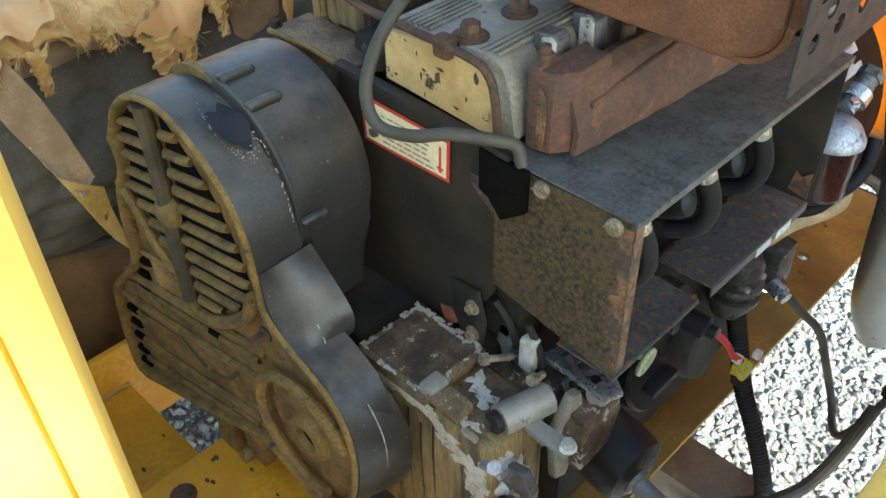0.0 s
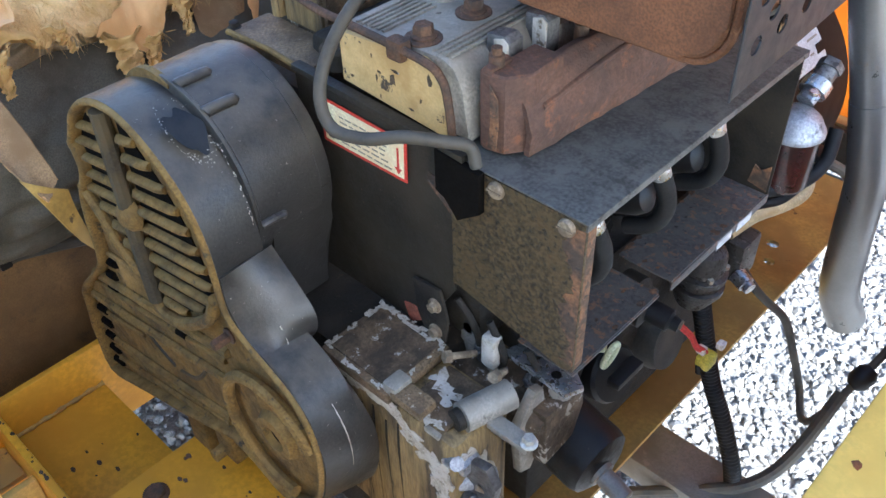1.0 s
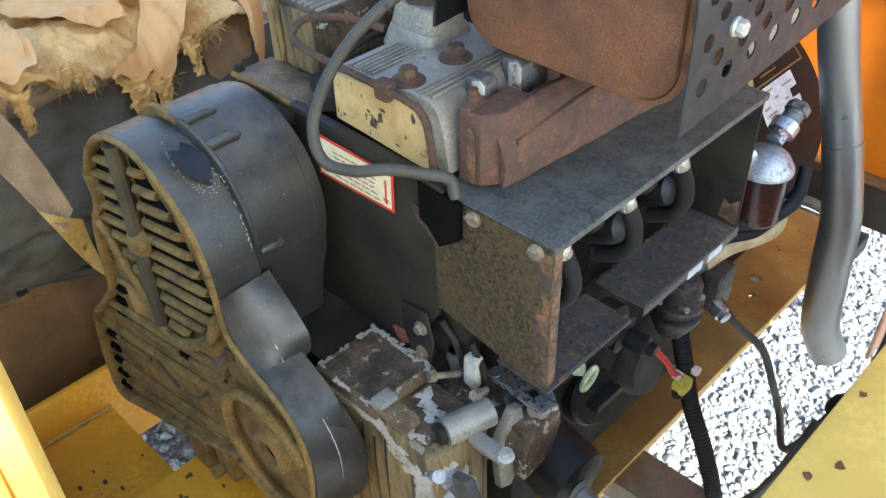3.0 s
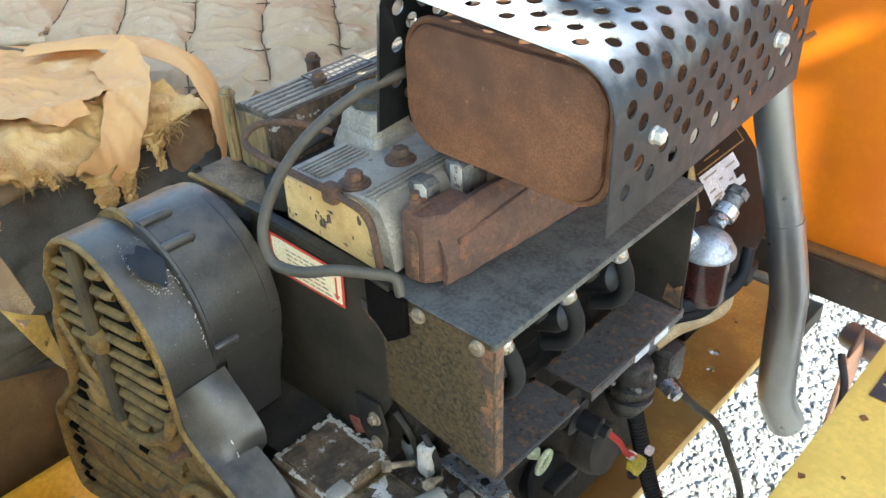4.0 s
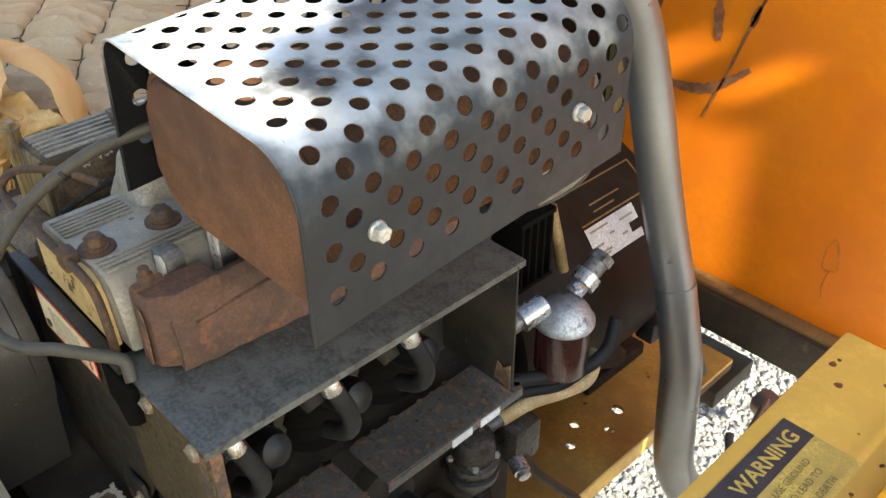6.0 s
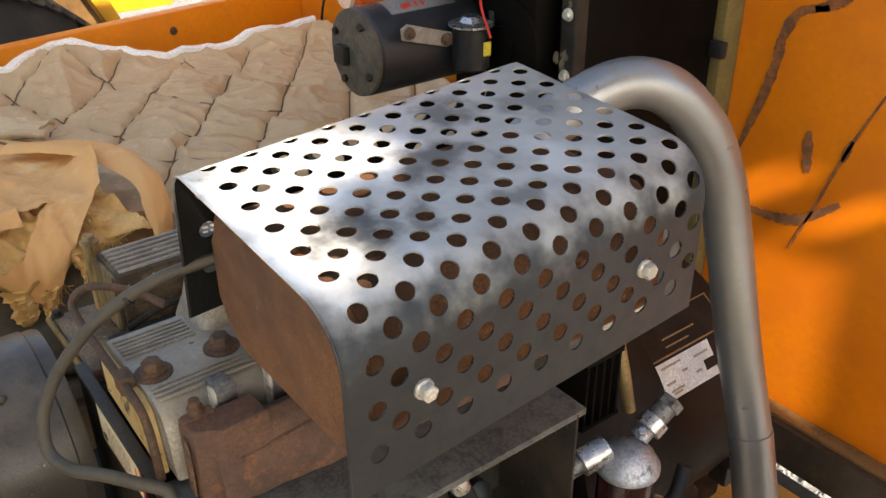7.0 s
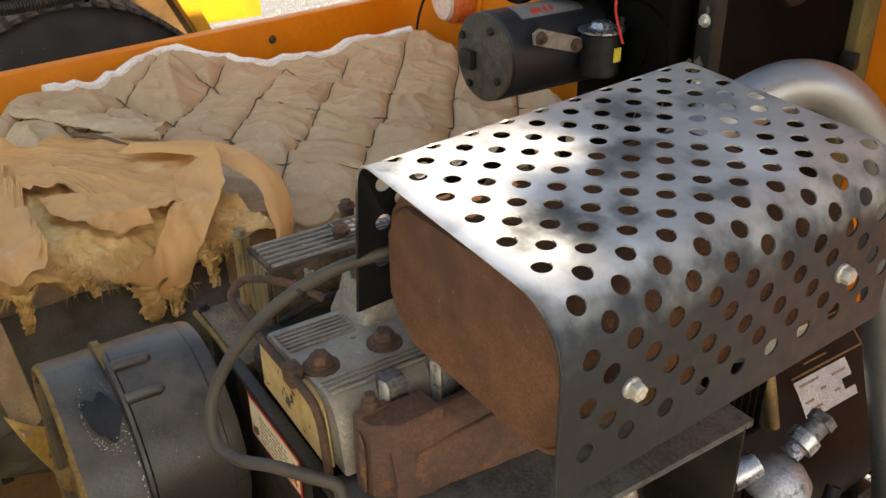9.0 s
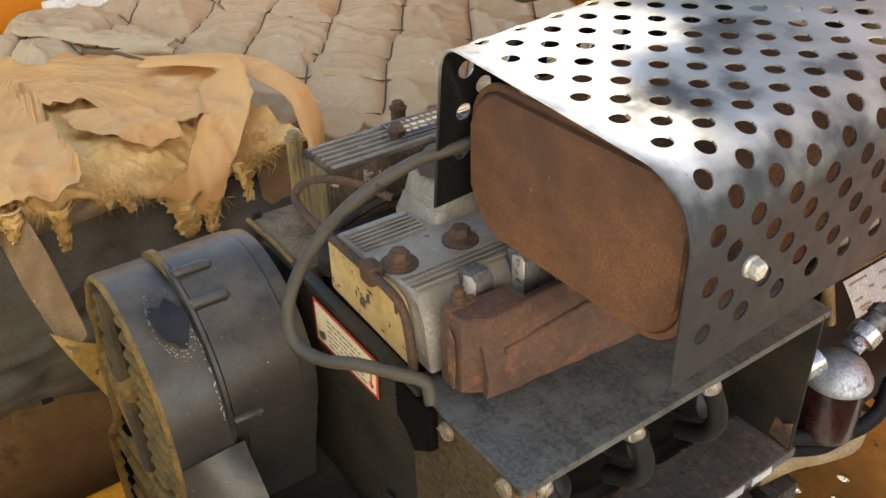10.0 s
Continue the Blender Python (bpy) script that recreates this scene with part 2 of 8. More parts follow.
    olive=worn("olive", (0.135, 0.105, 0.034), (0.09, 0.07, 0.026), (0.05, 0.04, 0.02), s1=8, s2=40, c3=0.66, rough=0.55, bump=0.08),
    cap_dusty=worn("cap_dusty", (0.088, 0.072, 0.050), (0.055, 0.045, 0.032), (0.14, 0.12, 0.09), s1=30, s2=80, c3=0.64, rough=0.75, bump=0.25),
    mud=worn("mud", (0.17, 0.14, 0.085), (0.10, 0.08, 0.05), s1=60, rough=0.9),
    red=plain("red", (0.55, 0.05, 0.03)),
    red_lens=plain("red_lens", (0.75, 0.18, 0.05), rough=0.25),
    lens_white=plain("lens_white", (0.88, 0.70, 0.60), rough=0.3),
    flake=worn("flake", (0.40, 0.35, 0.27), (0.52, 0.48, 0.41), (0.16, 0.12, 0.075), s1=60, s2=110, c3=0.60, rough=0.55, bump=0.2),
    ink=plain("ink", (0.10, 0.085, 0.07), rough=0.6),
    ink_pale=plain("ink_pale", (0.28, 0.24, 0.18), rough=0.6),
    sign_black=worn("sign_black", (0.030, 0.032, 0.036), (0.05, 0.05, 0.052), s1=20, rough=0.5),
    sign_yellow=worn("sign_yellow", (0.66, 0.47, 0.10), (0.52, 0.36, 0.09), (0.22, 0.16, 0.07), s1=18, s2=60, c3=0.66, rough=0.5),
    sign_ink=plain("sign_ink", (0.20, 0.15, 0.06)),
    wire_red=plain("wire_red", (0.60, 0.05, 0.04)),
    wire_yellow=plain("wire_yellow", (0.62, 0.50, 0.05)),
    grey_label=plain("grey_label", (0.20, 0.195, 0.185), rough=0.4),
    gold=worn("gold", (0.26, 0.175, 0.07), (0.18, 0.12, 0.05), rough=0.5, metal=0.4),
    bowl_red=worn("bowl_red", (0.045, 0.012, 0.010), (0.02, 0.012, 0.012), s1=14, rough=0.18, bump=0.02),
    stone=worn("stone", (0.33, 0.32, 0.305), (0.23, 0.225, 0.215), (0.44, 0.43, 0.41), s1=30, s2=60, rough=0.9, bump=0.2),
    ground=worn("ground", (0.29, 0.282, 0.27), (0.21, 0.205, 0.195), (0.37, 0.362, 0.345), s1=75, s2=110, c2=0.5, c3=0.56, rough=0.95, bump=0.6, grain=160),
)


def per_island(m, low=0.5, high=1.35):
    """Vary a material's brightness from one loose piece to the next."""
    n, l = m.node_tree.nodes, m.node_tree.links
    p = n["Principled BSDF"]
    link = p.inputs["Base Color"].links[0]
    geo = n.new("ShaderNodeNewGeometry")
    r = n.new("ShaderNodeMapRange")
    r.inputs["To Min"].default_value, r.inputs["To Max"].default_value = low, high
    l.new(geo.outputs["Random Per Island"], r.inputs["Value"])
    hsv = n.new("ShaderNodeHueSaturation")
    l.new(r.outputs[0], hsv.inputs["Value"])
    l.new(link.from_socket, hsv.inputs["Color"])
    l.new(hsv.outputs[0], p.inputs["Base Color"])


per_island(M["stone"], 0.7, 1.15)


def stains_and_light(m, spots):
    """Sooty heat stains and painted-in light, of their own ragged shape: spots are (centre, radius, amount, colour,
    roughness, metal).
    """
    n, l = m.node_tree.nodes, m.node_tree.links
    p = n["Principled BSDF"]
    tc = n.new("ShaderNodeTexCoord")
    warp = n.new("ShaderNodeTexNoise")
    warp.inputs["Scale"].default_value = 22
    warp.inputs["Detail"].default_value = 5
    l.new(tc.outputs["Object"], warp.inputs["Vector"])
    mixv = n.new("ShaderNodeVectorMath")
    mixv.operation = 'MULTIPLY_ADD'
    mixv.inputs[1].default_value = (0.11, 0.11, 0.11)
    l.new(warp.outputs["Color"], mixv.inputs[0])
    l.new(tc.outputs["Object"], mixv.inputs[2])
    col = p.inputs["Base Color"].links[0].from_socket
    rough = p.inputs["Roughness"].links[0].from_socket
    metal = p.inputs["Metallic"].default_value
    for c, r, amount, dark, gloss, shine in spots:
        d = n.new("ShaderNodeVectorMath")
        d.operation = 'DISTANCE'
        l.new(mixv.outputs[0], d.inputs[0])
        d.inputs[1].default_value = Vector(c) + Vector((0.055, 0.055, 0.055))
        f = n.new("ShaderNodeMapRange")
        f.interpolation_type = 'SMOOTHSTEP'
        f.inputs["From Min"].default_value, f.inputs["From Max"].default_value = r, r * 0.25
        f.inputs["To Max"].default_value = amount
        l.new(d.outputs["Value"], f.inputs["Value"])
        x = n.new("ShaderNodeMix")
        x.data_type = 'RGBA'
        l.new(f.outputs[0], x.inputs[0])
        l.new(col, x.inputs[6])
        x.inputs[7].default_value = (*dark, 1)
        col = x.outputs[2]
        y = n.new("ShaderNodeMix")
        l.new(f.outputs[0], y.inputs[0])
        l.new(rough, y.inputs[2])
        y.inputs[3].default_value = gloss
        rough = y.outputs[0]
        k = n.new("ShaderNodeMix")
        l.new(f.outputs[0], k.inputs[0])
        if isinstance(metal, float):
            k.inputs[2].default_value = metal
        else:
            l.new(metal, k.inputs[2])
        k.inputs[3].default_value = shine
        metal = k.outputs[0]
    l.new(metal, p.inputs["Metallic"])
    l.new(col, p.inputs["Base Color"])
    l.new(rough, p.inputs["Roughness"])


# soot is staining; the pale spots paint the guard's lit top and sun patch
SOOT, SUNLIT, TOP_LIT = (0.030, 0.032, 0.035), (0.96, 0.93, 0.86), (0.62, 0.60, 0.54)
spots = [((x, y, 1.43 + 0.068 * (y - 0.618)), 0.085, 0.75, TOP_LIT, 0.40, 0.8) for x in (-0.45, -0.36, -0.285) for y in (0.64, 0.72, 0.80, 0.88, 0.95)]
spots += [((x, y, 1.43), r, k, SUNLIT, 0.38, 0.6) for x, y, r, k in ((-0.44, 0.68, 0.085, 1.0), (-0.39, 0.65, 0.075, 1.0), (-0.41, 0.74, 0.07, 1.0), (-0.33, 0.635, 0.055, 1.0), (-0.285, 0.635, 0.045, 0.8), (-0.245, 0.70, 0.04, 0.5), (-0.30, 0.88, 0.06, 0.5))]
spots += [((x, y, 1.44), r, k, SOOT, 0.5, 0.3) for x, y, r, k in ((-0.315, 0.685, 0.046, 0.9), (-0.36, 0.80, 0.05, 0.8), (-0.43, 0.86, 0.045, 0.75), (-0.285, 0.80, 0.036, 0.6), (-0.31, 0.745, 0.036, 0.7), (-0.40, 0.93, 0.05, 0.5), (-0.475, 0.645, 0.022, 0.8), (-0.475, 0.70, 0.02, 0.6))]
stains_and_light(M["guard_steel"], spots)

# ---------------------------------------------------------------- building helpers
AT = {}


def thing(name, loc, label="", category="", group="", kind=""):
    """A top-level thing: an empty at its base, which parents its parts."""
    ob = new(name)
    ob.empty_display_size = 0.05
    ob.location = loc
    AT[ob.name] = Vector(loc)
    return tagged(ob, label, category, group, kind)


def to_mesh(name, bm, material, angle=35):
    me = bpy.data.meshes.new(name)
    bmesh.ops.recalc_face_normals(bm, faces=bm.faces)
    bm.to_mesh(me)
    bm.free()
    me.materials.append(M[material] if isinstance(material, str) else material)
    me.shade_smooth()
    me.set_sharp_from_angle(angle=radians(angle))
    return me


def part(name, bm, material, parent=None, label="", angle=35):
    """One bmesh as one mesh object under a thing or a part (all in world metres)."""
    ob = new(name, to_mesh(name, bm, material, angle))
    if parent is not None:
        ob.parent = parent
        if parent.name in AT:
            ob.matrix_parent_inverse = Matrix.Translation(-AT[parent.name])
    return tagged(ob, label)


def solo(name, bm, material, label="", category="", group="", kind="", angle=35):
    """A thing that is one mesh."""
    return tagged(part(name, bm, material, None, "", angle), label, category, group, kind)


def B():
    return bmesh.new()


def _bevel(bm, verts, width, segs=2):
    vs = set(verts)
    edges = [e for e in bm.edges if e.verts[0] in vs and e.verts[1] in vs]
    bmesh.ops.bevel(bm, geom=edges, offset=width, segments=segs, affect='EDGES', profile=0.6, clamp_overlap=True)


def box(bm, x0, x1, y0, y1, z0, z1, bev=0.002, m=None):
    vs = bmesh.ops.create_cube(bm, size=1.0, matrix=Matrix.LocRotScale(((x0 + x1) / 2, (y0 + y1) / 2, (z0 + z1) / 2), None, (abs(x1 - x0), abs(y1 - y0), abs(z1 - z0))))["verts"]
    if m is not None:
        bmesh.ops.transform(bm, matrix=m, verts=vs)
    if bev:
        _bevel(bm, vs, bev)
    return bm


def rrect(x0, x1, z0, z1, r, n=6):
    pts = []
    for cx, cz, a0 in ((x1 - r, z1 - r, 0), (x0 + r, z1 - r, 90), (x0 + r, z0 + r, 180), (x1 - r, z0 + r, 270)):
        for k in range(n + 1):
            a = radians(a0 + 90 * k / n)
            pts.append((cx + r * math.cos(a), cz + r * math.sin(a)))
    return pts


def to3(axis, p, a):
    return {"x": (a, p[0], p[1]), "y": (p[0], a, p[1]), "z": (p[0], p[1], a)}[axis]


def prism(bm, outline, axis, a, b, bev=0.0, segs=2, scale_b=1.0):
    """An outline in the plane across the axis, drawn out from a to b."""
    cx = sum(p[0] for p in outline) / len(outline)
    cz = sum(p[1] for p in outline) / len(outline)
    lo = [bm.verts.new(to3(axis, p, a)) for p in outline]
    hi = [bm.verts.new(to3(axis, (cx + (p[0] - cx) * scale_b, cz + (p[1] - cz) * scale_b), b)) for p in outline]
    k = len(outline)
    f1, f2 = bm.faces.new(lo), bm.faces.new(hi[::-1])
    for i in range(k):
        bm.faces.new((lo[i], hi[i], hi[(i + 1) % k], lo[(i + 1) % k]))
    if bev:
        edges = list(set(f1.edges) | set(f2.edges))
        bmesh.ops.bevel(bm, geom=edges, offset=bev, segments=segs, affect='EDGES', profile=0.6, clamp_overlap=True)
    return bm


def spline(pts, per=8):
    """A smooth line through the points."""
    p = [Vector(q) for q in pts]
    if len(p) < 3:
        return p
    p = [2 * p[0] - p[1], *p, 2 * p[-1] - p[-2]]
    out = []
    for i in range(1, len(p) - 2):
        a, b, c, d = p[i - 1:i + 3]
        for k in range(per):
            t = k / per
            out.append(0.5 * ((2 * b) + (c - a) * t + (2 * a - 5 * b + 4 * c - d) * t * t + (3 * b - a - 3 * c + d) * t ** 3))
    out.append(p[-2])
    return out


def tube(bm, pts, r, n=12, smooth=True, per=8, hollow=0.0):
    """A round bar, hose or pipe along a line; r is a number or a function of 0..1."""
    line = spline(pts, per) if smooth else [Vector(q) for q in pts]
    rad = r if callable(r) else (lambda _t: r)
    rings, nrm = [], None
    for i, q in enumerate(line):
        d = (line[min(i + 1, len(line) - 1)] - line[max(i - 1, 0)]).normalized()
        if nrm is None:
            nrm = d.orthogonal().normalized()
        nrm = (nrm - d * nrm.dot(d)).normalized()
        bn = d.cross(nrm)
        rr = rad(i / max(1, len(line) - 1))
        rings.append([bm.verts.new(q + rr * (math.cos(2 * math.pi * k / n) * nrm + math.sin(2 * math.pi * k / n) * bn)) for k in range(n)])
    for a, b in zip(rings, rings[1:]):
        for k in range(n):
            bm.faces.new((a[k], a[(k + 1) % n], b[(k + 1) % n], b[k]))
    if hollow:
        for ring, q in ((rings[0], line[0]), (rings[-1], line[-1])):
            inner = [bm.verts.new(q + (v.co - q) * hollow) for v in ring]
            d = (line[1] - line[0]).normalized() if ring is rings[0] else (line[-2] - line[-1]).normalized()
            deep = [bm.verts.new(v.co + d * 0.03) for v in inner]
            for k in range(n):
                j = (k + 1) % n
                bm.faces.new((ring[k], ring[j], inner[j], inner[k]))
                bm.faces.new((inner[k], inner[j], deep[j], deep[k]))
            bm.faces.new(deep)
    else:
        bm.faces.new(rings[0][::-1])
        bm.faces.new(rings[-1])
    return bm


def lathe(bm, at, way, profile, n=28):
    """Turn (radius, height) pairs round the axis from at along way."""
    at, way = Vector(at), Vector(way).normalized()
    u = way.orthogonal().normalized()
    v = way.cross(u)
    rings = []
    for r, h in profile:
        if r < 1e-6:
            rings.append([bm.verts.new(at + way * h)])
        else:
            rings.append([bm.verts.new(at + way * h + r * (math.cos(2 * math.pi * k / n) * u + math.sin(2 * math.pi * k / n) * v)) for k in range(n)])
    for a, b in zip(rings, rings[1:]):
        if len(a) == 1 and len(b) == 1:
            continue
        for k in range(n):
            j = (k + 1) % n
            if len(a) == 1:
                bm.faces.new((a[0], b[j], b[k]))
            elif len(b) == 1:
                bm.faces.new((a[k], a[j], b[0]))
            else:
                bm.faces.new((a[k], a[j], b[j], b[k]))
    if len(rings[0]) > 1:
        bm.faces.new(rings[0][::-1])
    if len(rings[-1]) > 1:
        bm.faces.new(rings[-1])
    return bm


def hexbolt(bm, at, way, af=0.013, h=0.008, flange=0.0, turn=0.0, washer=0.002):
    """A hexagon head, with a flange or washer under it."""
    at, way = Vector(at), Vector(way).normalized()
    if flange:
        lathe(bm, at, way, [(flange, 0), (flange, washer), (af * 0.56, washer * 1.8)], 20)
    u = way.orthogonal().normalized()
    v = way.cross(u)
    R = af / math.sqrt(3)
    rows = []
    for hh, s in ((washer * 0.5, 1.0), (h * 0.85, 1.0), (h, 0.86)):
        rows.append([bm.verts.new(at + way * hh + R * s * (math.cos(radians(60 * k) + turn) * u + math.sin(radians(60 * k) + turn) * v)) for k in range(6)])
    for a, b in zip(rows, rows[1:]):
        for k in range(6):
            bm.faces.new((a[k], a[(k + 1) % 6], b[(k + 1) % 6], b[k]))
    bm.faces.new(rows[-1])
    bm.faces.new(rows[0][::-1])
    return bm


def sheet(bm, fn, nu, nv, thick=0.0):
    """A grid surface fn(u, v) over 0..1, given thickness along its normals."""
    g = [[Vector(fn(i / nu, j / nv)) for j in range(nv + 1)] for i in range(nu + 1)]
    top = [[bm.verts.new(p) for p in row] for row in g]
    for i in range(nu):
        for j in range(nv):
            bm.faces.new((top[i][j], top[i + 1][j], top[i + 1][j + 1], top[i][j + 1]))
    if thick:
        low = []
        for i in range(nu + 1):
            row = []
            for j in range(nv + 1):
                du = g[min(i + 1, nu)][j] - g[max(i - 1, 0)][j]
                dv = g[i][min(j + 1, nv)] - g[i][max(j - 1, 0)]
                row.append(bm.verts.new(g[i][j] - du.cross(dv).normalized() * thick))
            low.append(row)
        for i in range(nu):
            for j in range(nv):
                bm.faces.new((low[i][j], low[i][j + 1], low[i + 1][j + 1], low[i + 1][j]))
        for i in range(nu):
            bm.faces.new((top[i][0], low[i][0], low[i + 1][0], top[i + 1][0]))
            bm.faces.new((top[i][nv], top[i + 1][nv], low[i + 1][nv], low[i][nv]))
        for j in range(nv):
            bm.faces.new((top[0][j], top[0][j + 1], low[0][j + 1], low[0][j]))
            bm.faces.new((top[nu][j], low[nu][j], low[nu][j + 1], top[nu][j + 1]))
    return bm


def fbm(x, y, z, oct_=3):
    return noise.fractal(Vector((x, y, z)), 1.0, 2.0, oct_)

# ================================================================ the ground and the machine's frame
GZ = -0.10
bm = B()
sheet(bm, lambda u, v: (-60 + 120 * u, -60 + 120 * v, GZ + 0.006 * fbm(u * 900, v * 900, 0)), 60, 60)
solo("ground", bm, "ground", "pale grey crushed-stone yard in bright sun", "ground", kind="structure")


def stones(areas, count, lo, hi, seed):
    """Loose crushed stones scattered over rectangles of the ground, as one mesh."""
    rnd = random.Random(seed)
    ico = bmesh.new()
    bmesh.ops.create_icosphere(ico, subdivisions=1, radius=1.0)
    base = [v.co.copy() for v in ico.verts]
    tris = [[v.index for v in f.verts] for f in ico.faces]
    ico.free()
    verts, faces = [], []
    for (x0, x1, y0, y1), share in areas:
        for _ in range(int(count * share)):
            s = lo + (hi - lo) * rnd.random() ** 2.2
            c = Vector((rnd.uniform(x0, x1), rnd.uniform(y0, y1), GZ + s * 0.25))
            rot = Euler([rnd.uniform(0, 6.28) for _ in range(3)]).to_matrix()
            k = Vector((rnd.uniform(0.7, 1.3), rnd.uniform(0.6, 1.1), rnd.uniform(0.4, 0.8))) * s
            off = len(verts)
            for b in base:
                j = 1 + rnd.uniform(-0.22, 0.22)
                verts.append(c + rot @ Vector((b.x * k.x * j, b.y * k.y * j, b.z * k.z * j)))
            faces += [[off + i for i in t] for t in tris]
    me = bpy.data.meshes.new("gravel")
    me.from_pydata(verts, [], faces)
    me.materials.append(M["stone"])
    return new("gravel", me)


gravel = stones([((-1.1, 0.1, 0.95, 3.0), 0.46), ((-1.9, -0.5, 0.0, 0.95), 0.20), ((-8, -3.4, 0.2, 5.0), 0.34)], 30000, 0.006, 0.017, 5)
tagged(gravel, "loose pale grey crushed stones on the yard", "gravel", kind="stuff")


def holed_plate(bm, x0, x1, y0, y1, z, t, holes, n=12):
    """A flat plate with round or slotted holes (x, y, rx, ry) cut through; cells are laid along y."""
    holes = sorted(holes, key=lambda h: h[1])

    def quad(pts):
        up = [bm.verts.new((p[0], p[1], z)) for p in pts]
        dn = [bm.verts.new((p[0], p[1], z - t)) for p in pts]
        bm.faces.new(up)
        bm.faces.new(dn[::-1])
    ys = y0
    for hx, hy, rx, ry in holes:
        a, b = hy - ry * 1.35, hy + ry * 1.35
        c, d = hx - rx * 1.35, hx + rx * 1.35
        quad([(x0, ys), (x1, ys), (x1, a), (x0, a)])
        quad([(x0, a), (c, a), (c, b), (x0, b)])
        quad([(d, a), (x1, a), (x1, b), (d, b)])
        for s, top in ((1, True), (-1, False)):
            zz = z if top else z - t
            inner, outer = [], []
            for k in range(n * 2):
                an = 2 * math.pi * k / (n * 2)
                cx, sy = math.cos(an), math.sin(an)
                q = 1.0 / max(abs(cx), abs(sy))
                inner.append(bm.verts.new((hx + rx * cx, hy + ry * sy, zz)))
                outer.append(bm.verts.new((hx + rx * 1.35 * cx * q, hy + ry * 1.35 * sy * q, zz)))
            for k in range(n * 2):
                j = (k + 1) % (n * 2)
                bm.faces.new((inner[k], outer[k], outer[j], inner[j])[::s])
            if top:
                keep = inner
            else:
                for k in range(n * 2):
                    j = (k + 1) % (n * 2)
                    bm.faces.new((keep[k], keep[j], inner[j], inner[k]))
        ys = b
    quad([(x0, ys), (x1, ys), (x1, y1), (x0, y1)])
    for pts in (((x0, y0), (x0, y1)), ((x1, y0), (x1, y1)), ((x0, y0), (x1, y0)), ((x0, y1), (x1, y1))):
        a, b = pts
        bm.faces.new([bm.verts.new(p) for p in ((*a, z), (*b, z), (*b, z - t), (*a, z - t))])
    return bm


# the yellow frame in which the engine stands
frame_ = thing("chassis_frame", (-0.7, 0.9, 0.40), "welded steel frame in dirty chipped yellow paint", "frame", kind="structure")
RZ, RX = 0.554, -0.335
bm = holed_plate(B(), -0.56, RX, 0.30, 1.61, RZ, 0.008, [(-0.413, 1.221, 0.010, 0.009), (-0.439, 1.264, 0.010, 0.009), (-0.389, 1.299, 0.010, 0.009), (-0.408, 1.347, 0.012, 0.010)])
box(bm, RX - 0.060, RX - 0.052, 0.30, 1.61, RZ - 0.16, RZ - 0.009, 0.002)
part("side_rail", bm, "yellow_dirty", frame_, "yellow channel rail with four bolt holes, chipped and rusty")
bm = B()
box(bm, -0.56, 0.35, 0.855, 0.945, 0.40, 0.45, 0.006)
part("cross_tube", bm, "tail_rust", frame_, "dull brown square cross tube")
bm = B()
box(bm, -1.068, -1.056, -0.5, 1.7, 0.42, 0.600, 0.003)
box(bm, -1.130, -1.0685, -0.5, 1.7, 0.500, 0.510, 0.002)
tray = part("tray_wall", bm, "yellow", frame_, "yellow upright tray wall")
part("weld_seam", tube(B(), [(-1.053, 0.205 + 0.0125 * k, 0.5235 + 0.0012 * math.sin(k * 2.1)) for k in range(13)], lambda t: 0.0042 * (0.75 + 0.35 * math.sin(40 * t)), 8, smooth=False), "yellow_dirty", tray, "lumpy painted weld")
bm = B()
box(bm, -1.055, -0.50, 0.186, 0.198, 0.40, 0.604, 0.003)
part("cross_plate", bm, "yellow", frame_, "upright yellow cross plate")
bm = B()
box(bm, -1.055, -0.793, 0.199, 0.356, 0.510, 0.520, 0.002)
part("tray_floor", bm, "yellow", frame_, "yellow tray floor")
bm = B()
box(bm, -1.055, -0.985, -0.10, 0.185, 0.510, 0.520, 0.002)
box(bm, -0.925, -0.913, -0.10, 0.185, 0.45, 0.575, 0.003)
part("gusset", bm, "yellow_dirty", frame_, "chipped yellow gusset")
bm = B()
box(bm, -0.792, -0.46, 0.20, 0.43, 0.585, 0.600, 0.003)
box(bm, -0.792, -0.780, 0.20, 0.43, 0.40, 0.5845, 0.003)
mount = part("mount_plate", bm, "yellow", frame_, "yellow engine mount plate")
rnd = random.Random(19)
bm = B()
for x0, x1, y0, y1, z, n_ in ((-0.78, -0.60, 0.21, 0.41, 0.6005, 14), (-1.04, -0.80, 0.21, 0.35, 0.5205, 9), (-1.05, -0.80, 0.1875, 0.1965, 0.6045, 14)):
    for _ in range(n_):
        cx, cy, r = rnd.uniform(x0, x1), rnd.uniform(y0, y1), min(rnd.uniform(0.001, 0.004), (y1 - y0) * 0.4)
        bm.faces.new([bm.verts.new((cx + 1.6 * r * rnd.uniform(0.6, 1.2) * math.cos(6.283 * i / 7), cy + r * rnd.uniform(0.6, 1.2) * math.sin(6.283 * i / 7), z)) for i in range(7)])
tagged(part("paint_chips", bm, "bolt_rust", frame_), "dark chips in the yellow paint", kind="stuff")
bm = B()
hexbolt(bm, (-0.748, 0.280, 0.600), (0, 0, 1), 0.024, 0.010, 0.018)
part("bolt", bm, "bolt_rust", mount)
bm = B()
box(bm, -1.12, -0.33, 1.56, 1.70, 0.46, 0.50, 0.004)
box(bm, -1.12, -0.03, 1.70, 1.716, 0.51, 0.60, 0.004)
part("end_channel", bm, "channel_brown", frame_, "dark brown end channel")
bm = B()
